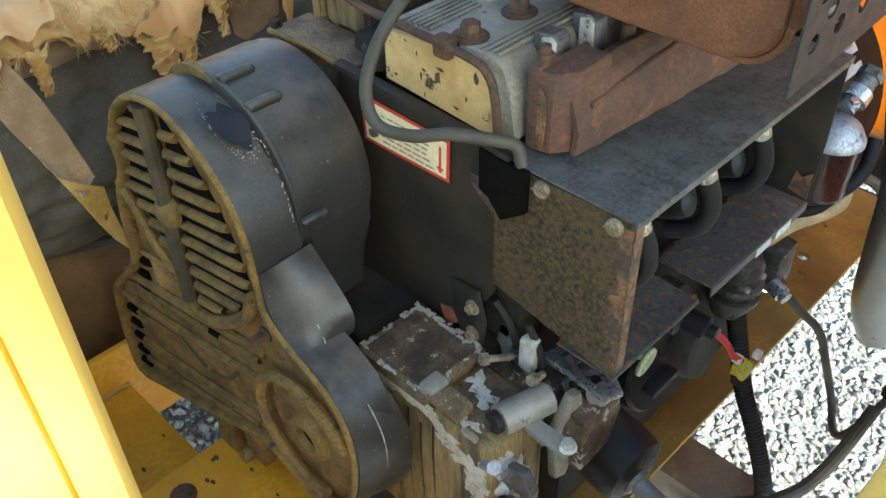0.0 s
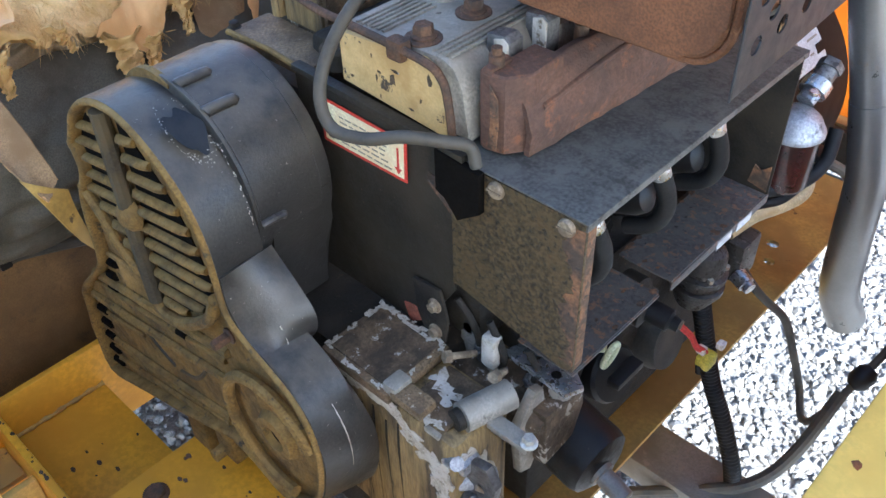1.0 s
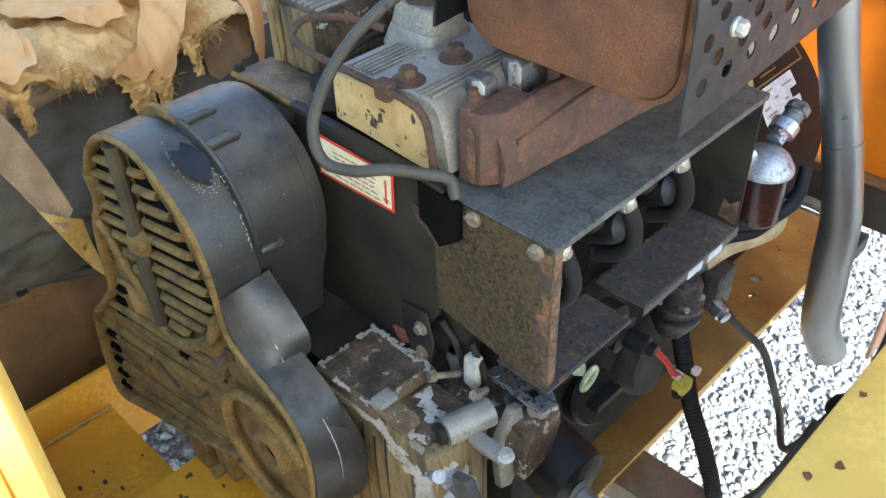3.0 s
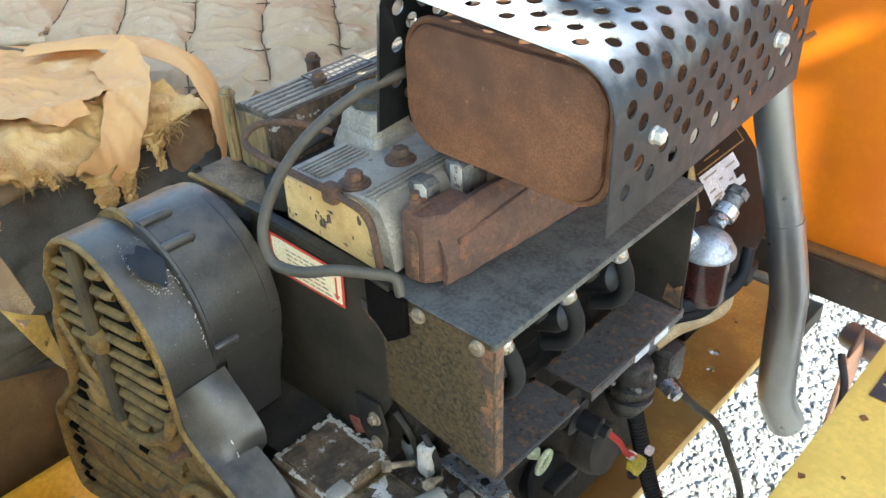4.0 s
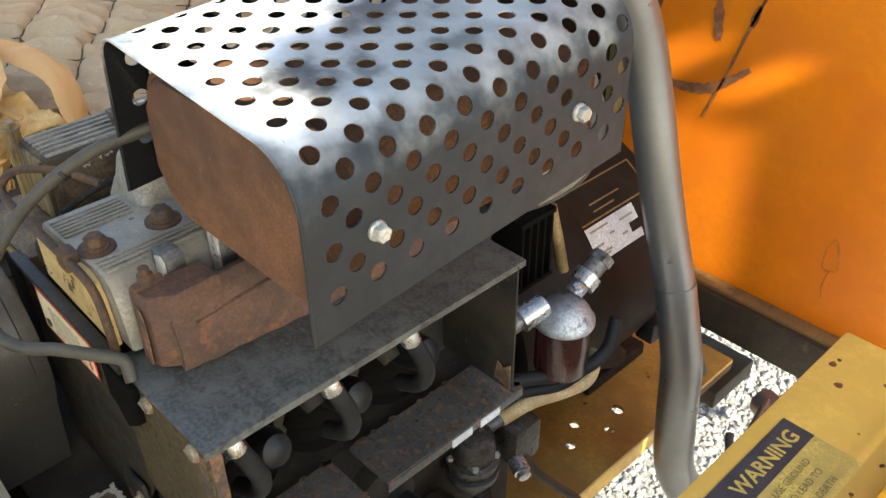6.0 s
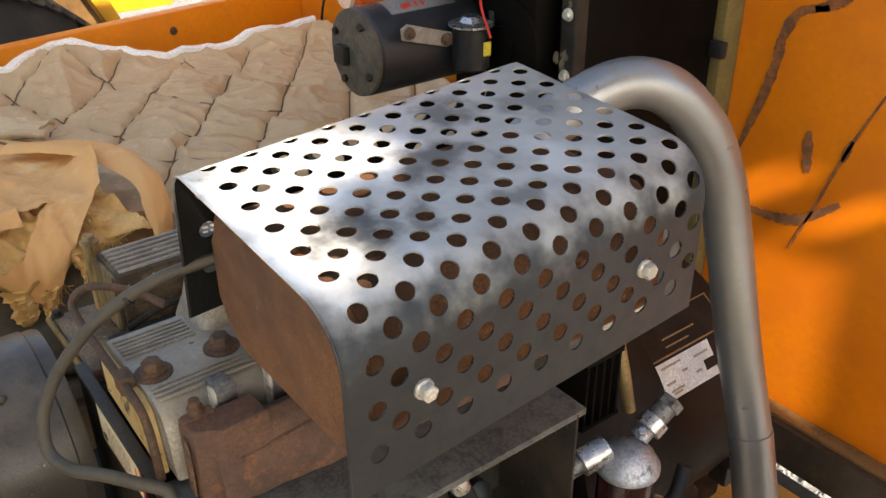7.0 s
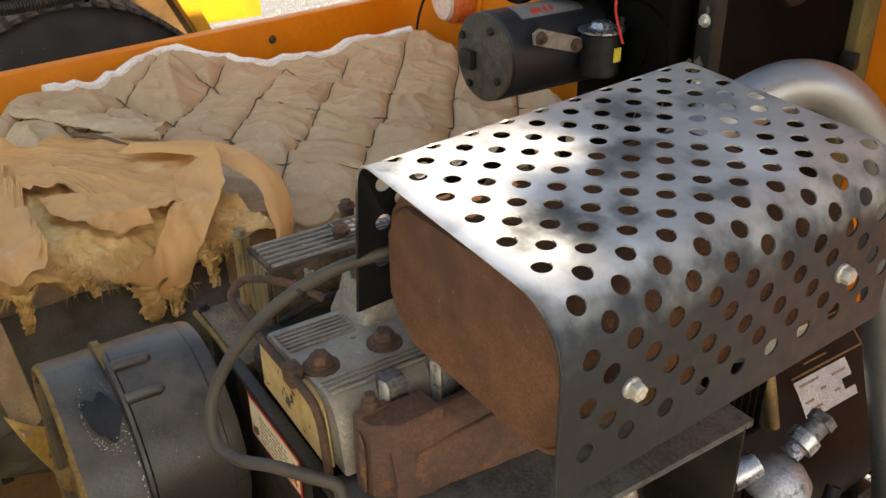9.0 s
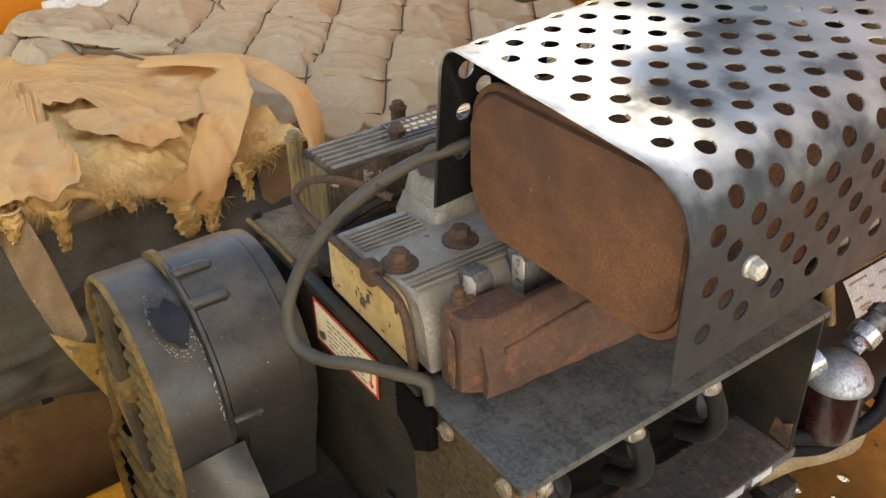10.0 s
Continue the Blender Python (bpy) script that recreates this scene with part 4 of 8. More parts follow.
for field in (FIELD_R, FIELD_L):
    # flat black backing stands in for the shade inside the air inlet
    part("louvre_backing", prism(B(), field, "y", FACE - 0.0016, FACE - 0.0003), "slot_black", cover, "black sheet painted as the shaded air inlet behind the louvres")
    for k in range(14):
        c = 0.880 + 0.0228 * k
        sp = field_span(field, 0.22, c)
        if not sp or sp[1] - sp[0] < 0.010:
            continue
        bm = B()
        rows = []
        for x in (sp[0] - 0.004, sp[0] + 0.003, sp[1] - 0.003, sp[1] + 0.004):
            end = 0.6 if x in (sp[0] - 0.004, sp[1] + 0.004) else 1.0
            zc = c + 0.22 * (x - FX)
            rows.append([bm.verts.new((x, FACE - d * end, zc + h)) for d, h in ((0.0015, -0.0058), (0.0060, -0.0046), (0.0098, -0.0014), (0.0098, 0.0018), (0.0062, 0.0044), (0.0015, 0.0050))])
        for a, b in zip(rows, rows[1:]):
            for i in range(6):
                j = (i + 1) % 6
                bm.faces.new((a[i], a[j], b[j], b[i]))
        bm.faces.new(rows[0])
        bm.faces.new(rows[-1][::-1])
        part("louvre", bm, "cover_dusty", cover, "", 50)
bm = B()
tube(bm, [(-0.752, 0.368, 1.155), (-0.751, 0.367, 1.09), (-0.751, 0.366, 1.03), (-0.756, 0.367, 0.96), (-0.760, 0.369, 0.892)], 0.0095, 10)
part("louvre_spine", bm, "spine_brown", cover, "worn dark spine")
bm = B()
lathe(bm, (-0.750, 0.368, 1.026), (0.1, -1, 0.15), [(0.020, 0), (0.0185, 0.006), (0.011, 0.0125), (0.0, 0.0145)], 18)
part("spine_hub", bm, "cover_dusty", cover, "dusty boss on the spine")
bm = B()
tube(bm, [(-0.872, 0.370, 1.006), (-0.838, 0.368, 0.978), (-0.806, 0.368, 0.940), (-0.768, 0.370, 0.912)], 0.0062, 8)
part("brace", bm, "cover_dusty", cover)
bm = B()
tube(bm, [(-0.764, 0.371, 0.900), (-0.752, 0.369, 0.878), (-0.715, 0.368, 0.884), (-0.668, 0.368, 0.914), (-0.632, 0.368, 0.948), (-0.613, 0.369, 0.985)], 0.0078, 10)
part("louvre_rim", bm, "cover_dusty", cover)
# beads and ledges below the louvres
for x0, z0, x1, z1, r in ((-0.955, 0.812, -0.628, 0.888, 0.0068), (-0.965, 0.788, -0.640, 0.866, 0.0042), (-0.995, 0.746, -0.640, 0.830, 0.0064), (-0.985, 0.722, -0.86, 0.752, 0.003), (-0.975, 0.664, -0.665, 0.744, 0.0058), (-0.985, 0.645, -0.675, 0.724, 0.0036), (-0.985, 0.617, -0.70, 0.703, 0.0048), (-0.90, 0.885, -0.79, 0.905, 0.004)):
    bm = B()
    tube(bm, [(x0, FACE - 0.001, z0), ((x0 + x1) / 2, FACE - 0.0022, (z0 + z1) / 2), (x1, FACE - 0.001, z1)], r, 8)
    part("rib", bm, "cover_dusty", cover)
# slots are solid black bars that paint the shade of openings
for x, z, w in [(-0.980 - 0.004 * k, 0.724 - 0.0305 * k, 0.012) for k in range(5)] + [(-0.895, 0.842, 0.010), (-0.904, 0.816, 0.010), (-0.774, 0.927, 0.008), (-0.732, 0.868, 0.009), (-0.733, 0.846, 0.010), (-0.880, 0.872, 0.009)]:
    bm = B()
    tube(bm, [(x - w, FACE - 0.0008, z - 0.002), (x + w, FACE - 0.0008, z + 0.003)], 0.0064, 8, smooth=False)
    part("slot", bm, "slot_black", cover, "black bar in place of a shaded vent slot")
for pts in (((-0.855, 0.772), (-0.82, 0.755), (-0.790, 0.744)), ((-0.776, 0.745), (-0.735, 0.762), (-0.701, 0.803))):
    bm = B()
    tube(bm, [(a, FACE + 0.0005, b) for a, b in pts], 0.0034, 8)
    part("groove", bm, "spine_brown", cover, "dark groove")
bm = B()
hexbolt(bm, (-0.615, FACE - 0.001, 0.926), (0, -1, 0), 0.012, 0.022, 0.010)
part("bolt", bm, "bolt_rust", cover)
# pulley recess
bm = B()
tube(bm, [(p[0], 0.3655, p[1]) for p in arc(-0.553, 0.812, 0.083, 30, 285, 40)], 0.0075, 8, smooth=False)
part("pulley_rim", bm, "cover_dusty", cover)
bm = B()
lathe(bm, (-0.556, FACE - 0.0004, 0.808), (0, -1, 0), [(0.072, 0), (0.071, 0.0012), (0.034, 0.002), (0.029, 0.011), (0.0175, 0.012), (0.0165, 0.002)], 36)
part("pulley_boss", bm, "cover_dusty", cover)
# the bore's shade is a black disc
bm = B()
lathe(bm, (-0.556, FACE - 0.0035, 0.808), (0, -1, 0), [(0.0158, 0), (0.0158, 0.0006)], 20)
part("hole", bm, "slot_black", cover, "black disc in place of the shaded bore")
bm = B()
box(bm, -0.79, -0.745, 0.368, 0.42, 0.600, 0.668, 0.006)
tube(bm, [(-0.70, 0.352, 0.655), (-0.70, 0.40, 0.655)], 0.009, 10, smooth=False)
box(bm, -0.715, -0.675, 0.368, 0.40, 0.640, 0.705, 0.006)
part("foot", bm, "cover_dusty", cover)

# bracket between drum and head
bm = B()
box(bm, -0.775, -0.64, 0.546, 0.60, 1.150, 1.166, 0.003)
bm2 = part("bracket", bm, "pump_paint", engine, "brown dusty sheet bracket")
bm = B()
tube(bm, [(-0.772, 0.5415, 1.165), (-0.70, 0.5415, 1.168), (-0.632, 0.5415, 1.163)], 0.0035, 8, smooth=False)
part("flange_lip", bm, "cover_dusty", bm2)
bm = B()
lathe(bm, (-0.774, 0.552, 1.158), (0, 0, 1), [(0.008, 0), (0.008, 0.008), (0.0055, 0.009), (0.0055, 0.014), (0.004, 0.015)], 14)
part("bolt", bm, "dark_iron", bm2)

# ---------------------------------------------------------------- sheet-metal box round the cylinders
PY = 0.543
bm = B()
prism(bm, [(-0.66, 1.166), (-0.44, 1.158), (-0.44, 0.985), (-0.482, 0.915), (-0.515, 0.890), (-0.66, 0.890)], "y", PY, PY + 0.003)
panel = part("front_panel", bm, "panel_black", engine, "black sheet panel with chipped paint")
bm = B()
prism(bm, [(-0.655, 1.171), (-0.42, 1.164), (-0.42, 1.157), (-0.655, 1.164)], "y", PY - 0.008, PY + 0.004, 0.001)
part("lip", bm, "panel_black", panel)
bm = B()
prism(bm, [(-0.445, 1.120), (-0.4385, 1.120), (-0.4385, 1.085), (-0.470, 1.110), (-0.470, 1.122)], "y", PY - 0.0022, PY - 0.0005)
part("bare_paint", bm, "panel_edge_rust", panel, "rusty bare patch")
bm = B()
prism(bm, [(-0.516, 0.922), (-0.500, 0.926), (-0.484, 0.914), (-0.508, 0.897)], "y", PY - 0.0022, PY - 0.0005)
prism(bm, [(-0.480, 0.930), (-0.470, 0.934), (-0.470, 0.952), (-0.480, 0.952)], "y", PY - 0.0022, PY - 0.0005)
part("primer_patch", bm, "primer", panel, "red primer showing")
# sticker on the panel
LY = PY - 0.002
bm = B()
prism(bm, [(-0.622, 1.146), (-0.496, 1.143), (-0.498, 1.094), (-0.622, 1.092)], "y", LY - 0.0004, LY)
label = part("sticker", bm, "red", panel, "cream instruction sticker with red border, stained")
bm = B()
prism(bm, [(-0.6175, 1.1422), (-0.500, 1.1395), (-0.502, 1.098), (-0.6175, 1.096)], "y", LY - 0.0010, LY - 0.0005)
part("sticker_field", bm, "sticker", label, "cream paper")
rnd = random.Random(3)
bm = B()
for r in range(6):
    x = -0.592
    while x < -0.525:
        w = rnd.uniform(0.004, 0.012)
        z = 1.133 - 0.006 * r
        prism(bm, [(x, z), (x + w, z), (x + w, z - 0.0016), (x, z - 0.0016)], "y", LY - 0.0016, LY - 0.0012)
        x += w + 0.003
part("print", bm, "ink_pale", label, "faded print")
bm = B()
prism(bm, [(-0.5095, 1.132), (-0.507, 1.132), (-0.5075, 1.108), (-0.5105, 1.108)], "y", LY - 0.0016, LY - 0.0012)
prism(bm, [(-0.514, 1.108), (-0.504, 1.108), (-0.509, 1.101)], "y", LY - 0.0016, LY - 0.0012)
part("arrow", bm, "red", label, "red arrow")
bm = B()
prism(bm, [(-0.613, 1.108), (-0.600, 1.113), (-0.598, 1.105), (-0.606, 1.100), (-0.612, 1.101)], "y", LY - 0.0016, LY - 0.0012)
part("tear", bm, "ink", label, "dark torn spot")

bm = B()
prism(bm, [(-0.4395, 1.152), (-0.288, 1.154), (-0.288, 0.977), (-0.300, 0.974), (-0.4395, 1.000)], "y", PY - 0.002, PY + 0.001)
side = part("side_panel", bm, "panel_rusty", engine, "weathered black sheet panel speckled with rust")
bm = B()
rnd = random.Random(31)
prism(bm, [(-0.2885, 0.985), (-0.2885, 1.148)] + [(-0.302 - 0.006 * math.sin(k * 0.37) + rnd.uniform(-0.004, 0.004), 1.146 - 0.160 * k / 34) for k in range(35)], "y", PY - 0.0026, PY - 0.0022)
part("rust_edge", bm, "panel_edge_rust", side, "rust along the edge")
bm = B()
box(bm, -0.291, -0.288, PY + 0.0012, PY + 0.013, 0.978, 1.153, 0.0008)
part("edge_flange", bm, "panel_edge_rust", side)
for x in (-0.384, -0.307):
    bm = B()
    lathe(bm, (x, PY - 0.002, 1.1535 - 0.010), (0, -1, 0), [(0.0088, 0), (0.0088, 0.002), (0.0072, 0.0045), (0.001, 0.005)], 20)
    box(bm, x - 0.008, x + 0.008, PY - 0.0078, PY - 0.0066, 1.1425, 1.1445, 0)
    part("screw", bm, "bolt_pale", side, "pale round screw head")
bm = B()
prism(bm, [(-0.452, 1.160), (-0.398, 1.156), (-0.398, 1.112), (-0.425, 1.092), (-0.440, 1.112), (-0.452, 1.115)], "y", PY - 0.0105, PY - 0.0024, 0.001)
part("cable_clamp", bm, "slot_black", engine, "black strap over the hose end")

TOPZ = 1.157
bm = B()
box(bm, -0.445, -0.286, PY - 0.003, 0.925, TOPZ - 0.0022, TOPZ, 0.0008)
top = part("top_plate", bm, "plate_top", engine, "grey-black sheet cover plate with mottled dust")
bm = B()
box(bm, -0.2885, -0.2862, PY - 0.003, 0.925, TOPZ - 0.008, TOPZ - 0.0024, 0.0004)
part("folded_edge", bm, "plate_top", top)
bm = B()
box(bm, -0.400, -0.286, 0.912, 0.915, 0.975, TOPZ - 0.003, 0.0008)
back = part("rear_panel", bm, "dark_iron", engine, "black sheet panel with rusty corner")
bm = B()
prism(bm, [(-0.312, 0.985), (-0.288, 0.98), (-0.2885, 1.015), (-0.300, 1.005), (-0.308, 1.01)], "y", 0.9095, 0.9115)
part("rust_corner", bm, "panel_edge_rust", back)
bm = B()
hexbolt(bm, (-0.302, 0.909, 1.145), (0, -1, 0), 0.006, 0.003)
part("screw", bm, "bolt_zinc", back)
for (ya, yb), tilt in (((0.556, 0.708), 0.0), ((0.733, 0.945), 0.003)):
    bm = B()
    sheet(bm, lambda u, v, ya=ya, yb=yb: (-0.366 + 0.068 * u, ya + (yb - ya) * v, 0.9545 + 0.0015 * fbm(u * 2, v * 3, ya * 9)), 6, 16, 0.0022)
    sh = part("lower_baffle", bm, "shelf", engine, "scuffed black baffle plate with rust spots")
    bm = B()
    box(bm, -0.2985, -0.2965, ya, yb, 0.9405 if ya > 0.7 else 0.950, 0.953, 0.0005)
    part("folded_edge", bm, "shelf", sh)
    rnd = random.Random(int(ya * 100))
    bm = B()
    for _ in range(34):
        x, y, r = rnd.choice((rnd.uniform(-0.366, -0.299), -0.302, -0.363)), rnd.uniform(ya + 0.006, yb - 0.006), rnd.uniform(0.0012, 0.0045)
        if rnd.random() < 0.5:
            y = rnd.choice((ya, yb)) + rnd.uniform(-0.006, 0.006)
            y = min(max(y, ya + 0.005), yb - 0.005)
        bm.faces.new([bm.verts.new((min(-0.2985, x + r * rnd.uniform(0.5, 1.2) * math.cos(k * 0.9)), y + 1.5 * r * rnd.uniform(0.5, 1.2) * math.sin(k * 0.9), 0.9584)) for k in range(7)])
    tagged(part("rust_speckle", bm, "panel_edge_rust", sh), "rust spots", kind="stuff")
for y in (0.842, 0.888):
    bm = B()
    box(bm, -0.2962, -0.2952, y - 0.016, y + 0.016, 0.939, 0.951, 0.0003)
    part("label_strip", bm, "sticker_white", sh, "small white label strip")

# injectors and return hoses inside the box
for y in (0.575, 0.679, 0.777):
    bm = B()
    lathe(bm, (-0.345, y, 1.085), Vector((0.75, 0.1, -0.62)), [(0.012, -0.03), (0.012, 0.0), (0.010, 0.012)], 14)
    inj = part("injector", bm, "dark_iron", engine)
    bm = B()
    lathe(bm, (-0.306, y - 0.004, 1.139), (0.12, 0.25, -0.85), [(0.0098, 0), (0.0104, 0.001), (0.0104, 0.017), (0.0095, 0.018)], 18)
    part("hose_clip", bm, "bright", inj, "shiny hose clip")
    bm = B()
    tube(bm, [(-0.307, y - 0.005, 1.148), (-0.303, y + 0.003, 1.120), (-0.300, y + 0.012, 1.095), (-0.302, y + 0.018, 1.070), (-0.314, y + 0.018, 1.048), (-0.340, y + 0.014, 1.035)], 0.0094, 14)
    part("hose", bm, "rubber_black", inj, "dull black rubber hose")
    bm = B()
    lathe(bm, (-0.40, y + 0.056, 1.02), (0.9, 0.1, 0.35), [(0.016, 0), (0.020, 0.02), (0.021, 0.045), (0.017, 0.058), (0.009, 0.062), (0.0, 0.063)], 18)
    part("rocker_boss", bm, "black_plastic", engine)

# ---------------------------------------------------------------- rocker cover with its bolts
bm = B()
prof = [(-0.592, 1.165), (-0.592, 1.222), (-0.585, 1.232), (-0.462, 1.238), (-0.448, 1.232), (-0.438, 1.215), (-0.430, 1.165)]
prism(bm, prof, "y", 0.556, 0.720, 0.004)
rocker = part("rocker_cover", bm, "alloy", engine, "ribbed cast-alloy rocker cover, dusty")
bm = B()
fp = [(-0.590, 1.172), (-0.590, 1.224), (-0.478, 1.2340), (-0.463, 1.228), (-0.455, 1.212), (-0.448, 1.165), (-0.456, 1.163)]
prism(bm, fp, "y", 0.549, 0.5555, 0.0015)
front_ = part("cover_front", bm, "cream", rocker, "cream painted front with flaking patches")
rnd = random.Random(14)
for cx, cz, a, b in ((-0.518, 1.199, 0.0050, 0.0075), (-0.514, 1.208, 0.0060, 0.0020), (-0.540, 1.193, 0.0018, 0.0070), (-0.536, 1.200, 0.0030, 0.0020), (-0.545, 1.214, 0.0015, 0.0030), (-0.536, 1.174, 0.0012, 0.0040), (-0.470, 1.215, 0.0030, 0.0070), (-0.575, 1.182, 0.0040, 0.0022), (-0.495, 1.176, 0.0040, 0.0016), (-0.560, 1.222, 0.0022, 0.0012), (-0.482, 1.190, 0.0014, 0.0030)):
    bm = B()
    bm.faces.new([bm.verts.new((cx + a * rnd.uniform(0.5, 1.2) * math.cos(k * 0.7), 0.5486, cz - b * rnd.uniform(0.5, 1.2) * math.sin(k * 0.7))) for k in range(9)])
    part("bare_patch", bm, "alloy_dirty", front_, "dark bare metal in the paint")
for x in (-0.5745, -0.5675, -0.5605, -0.5535, -0.5465, -0.5395, -0.476, -0.469, -0.462, -0.455):
    bm = B()
    z = 1.2330 + 0.0058 * (x + 0.585) / 0.123
    tube(bm, [(x, 0.560, z), (x, 0.630 if x < -0.5 else 0.716, z)], 0.0018, 6, smooth=False)
    part("rib", bm, "alloy", rocker)
for x, y in ((-0.5, 0.573), (-0.5, 0.640)):
    bm = B()
    lathe(bm, (x, y, 1.2362), (0, 0, 1), [(0.0175, 0), (0.0175, 0.002), (0.015, 0.003)], 24)
    hexbolt(bm, (x, y, 1.239), (0, 0, 1), 0.017, 0.012, 0.0125, turn=0.3)
    part("bolt", bm, "bolt_rust", rocker, "rusty flanged bolt")
bm = B()
lathe(bm, (-0.440, 0.684, 1.17), (0, 0, 1), [(0.010, 0), (0.010, 0.052), (0.008, 0.060), (0.0, 0.064)], 10)
part("stud_nut", bm, "alloy", rocker, "bright tapered boss")
for ya, yb in ((0.6015, 0.620), (0.655, 0.672)):
    bm = B()
    prism(bm, [(-0.450, 1.185), (-0.4235, 1.190), (-0.4235, 1.246), (-0.430, 1.2505), (-0.450, 1.2475)], "y", ya, yb, 0.0012)
    part("side_web", bm, "alloy_grey", rocker, "dark cast lug")
    bm = B()
    prism(bm, [(-0.4245, 1.192), (-0.4245, 1.245), (-0.430, 1.249), (-0.440, 1.246), (-0.440, 1.196)], "y", ya - 0.0025, ya - 0.0002, 0.0005)
    part("lug_face", bm, "flake", rocker, "bare pale lug face")
bm = B()
prism(bm, rrect(-0.612, -0.530, 0.632, 0.712, 0.016), "z", 1.222, 1.246, 0.003, scale_b=0.80)
prism(bm, rrect(-0.604, -0.538, 0.640, 0.704, 0.014), "z", 1.244, 1.272, 0.004, scale_b=0.82)
boss = part("filler_boss", bm, "alloy", rocker, "pale cast filler neck with a flared foot")
bm = B()
lathe(bm, (-0.571, 0.672, 1.271), (0, 0, 1), [(0.024, 0), (0.0255, 0.002), (0.0255, 0.010), (0.022, 0.012), (0.019, 0.013), (0.019, 0.020), (0.015, 0.022), (0.0, 0.022)], 24)
part("filler_cap", bm, "cap_dusty", boss, "dull grey cap")

# rusty pipe and its clip over the front of the rocker cover
bm = B()
tube(bm, [(-0.585, 0.62, 1.250), (-0.615, 0.595, 1.262), (-0.645, 0.565, 1.262), (-0.650, 0.548, 1.248), (-0.620, 0.545, 1.240), (-0.56, 0.545, 1.2385), (-0.475, 0.545, 1.2355), (-0.452, 0.545, 1.226), (-0.4445, 0.545, 1.205), (-0.440, 0.545, 1.168)], 0.0042, 10)
pipe = part("breather_pipe", bm, "bolt_rust", engine, "thin rusty steel pipe")
bm = B()
box(bm, -0.517, -0.497, 0.5405, 0.5560, 1.224, 1.2445, 0.004)
part("pipe_clip", bm, "bolt_rust", pipe, "rusty clip")

# second cover on the far bank, with plate and studs
bm = B()
box(bm, -0.742, -0.672, 0.602, 0.90, 1.15, 1.247, 0.004)
far = part("injection_cover", bm, "alloy_dirty", engine, "ribbed alloy cover with cream front")
bm = B()
prism(bm, [(-0.738, 1.170), (-0.738, 1.243), (-0.680, 1.243), (-0.676, 1.170)], "y", 0.5975, 0.6015, 0.001)
part("cover_front", bm, "pump_front", far, "dirty cream paint, chipped")
for k in range(6):
    bm = B()
    tube(bm, [(-0.733 + 0.0105 * k, 0.606, 1.2475), (-0.733 + 0.0105 * k, 0.895, 1.2475)], 0.0026, 6, smooth=False)
    part("rib", bm, "alloy", far)
bm = B()
box(bm, -0.735, -0.690, 0.700, 0.790, 1.2488, 1.2512, 0.0005)
plate = part("type_plate", bm, "sign_black", far, "small riveted type plate")
bm = B()
rnd = random.Random(8)
for r in range(3):
    y = 0.706
    while y < 0.78:
        w = rnd.uniform(0.004, 0.010)
        box(bm, -0.728 + 0.012 * r, -0.7225 + 0.012 * r, y, y + w, 1.2514, 1.2518, 0)
        y += w + 0.0035
for x0, x1, y0, y1 in ((-0.7345, -0.7332, 0.7008, 0.7892), (-0.6918, -0.6905, 0.7008, 0.7892), (-0.7332, -0.6918, 0.7008, 0.7021), (-0.7332, -0.6918, 0.7879, 0.7892)):
    box(bm, x0, x1, y0, y1, 1.2514, 1.2518, 0)
part("print", bm, "ink_pale", plate, "pale stamped characters and border")
for x, y, h in ((-0.752, 0.600, 0.085), (-0.700, 0.700, 0.012), (-0.752, 0.735, 0.03)):
    bm = B()
    lathe(bm, (x, y, 1.248 - h + 0.008), (0, 0, 1), [(0.009, 0), (0.009, h)], 14)
    hexbolt(bm, (x, y, 1.256), (0, 0, 1), 0.013, 0.009, 0.0105)
    part("bolt", bm, "pump_front" if h > 0.05 else "bolt_rust", far)
bm = B()
box(bm, -0.672, -0.592, 0.575, 1.0, 1.10, 1.185, 0.01)
part("head", bm, "dark_iron", engine, "dark cylinder head between the covers")
bm = B()
lathe(bm, (-0.625, 0.575, 1.166), (0, 0, 1), [(0.020, 0), (0.020, 0.018), (0.016, 0.022)], 20)
part("plug", bm, "dark_iron", engine)
bm = B()
tube(bm, [(-0.66, 0.60, 1.19), (-0.64, 0.64, 1.215), (-0.655, 0.70, 1.20)], 0.004, 8)
tube(bm, [(-0.655, 0.70, 1.20), (-0.63, 0.76, 1.22), (-0.65, 0.82, 1.20)], 0.004, 8)
part("injector_line", bm, "dark_iron", engine, "thin dark fuel line")

# grey hose looping over the front
bm = B()
tube(bm, [(-0.485, 0.70, 1.340), (-0.495, 0.65, 1.335), (-0.512, 0.595, 1.323), (-0.530, 0.545, 1.293), (-0.540, 0.505, 1.252), (-0.538, 0.480, 1.212), (-0.520, 0.473, 1.184), (-0.487, 0.482, 1.181), (-0.455, 0.500, 1.188), (-0.430, 0.524, 1.182), (-0.416, 0.541, 1.174), (-0.408, 0.541, 1.156)], 0.0059, 14)
hose = solo("rubber_hose", bm, "hose_grey", "dull grey-brown rubber hose looped over the engine front", "hose")
part("hose_tie", lathe(B(), (-0.521, 0.572, 1.309), (-0.35, -0.8, -0.48), [(0.0066, 0), (0.0078, 0.0005), (0.0078, 0.0045), (0.0066, 0.005)], 16), "black_plastic", hose, "black plastic tie")

# ---------------------------------------------------------------- exhaust manifold, muffler, guard, tail pipe
manifold = thing("exhaust_manifold", (-0.40, 0.65, 1.158), "rust-brown cast exhaust manifold on the cover plate", "manifold")
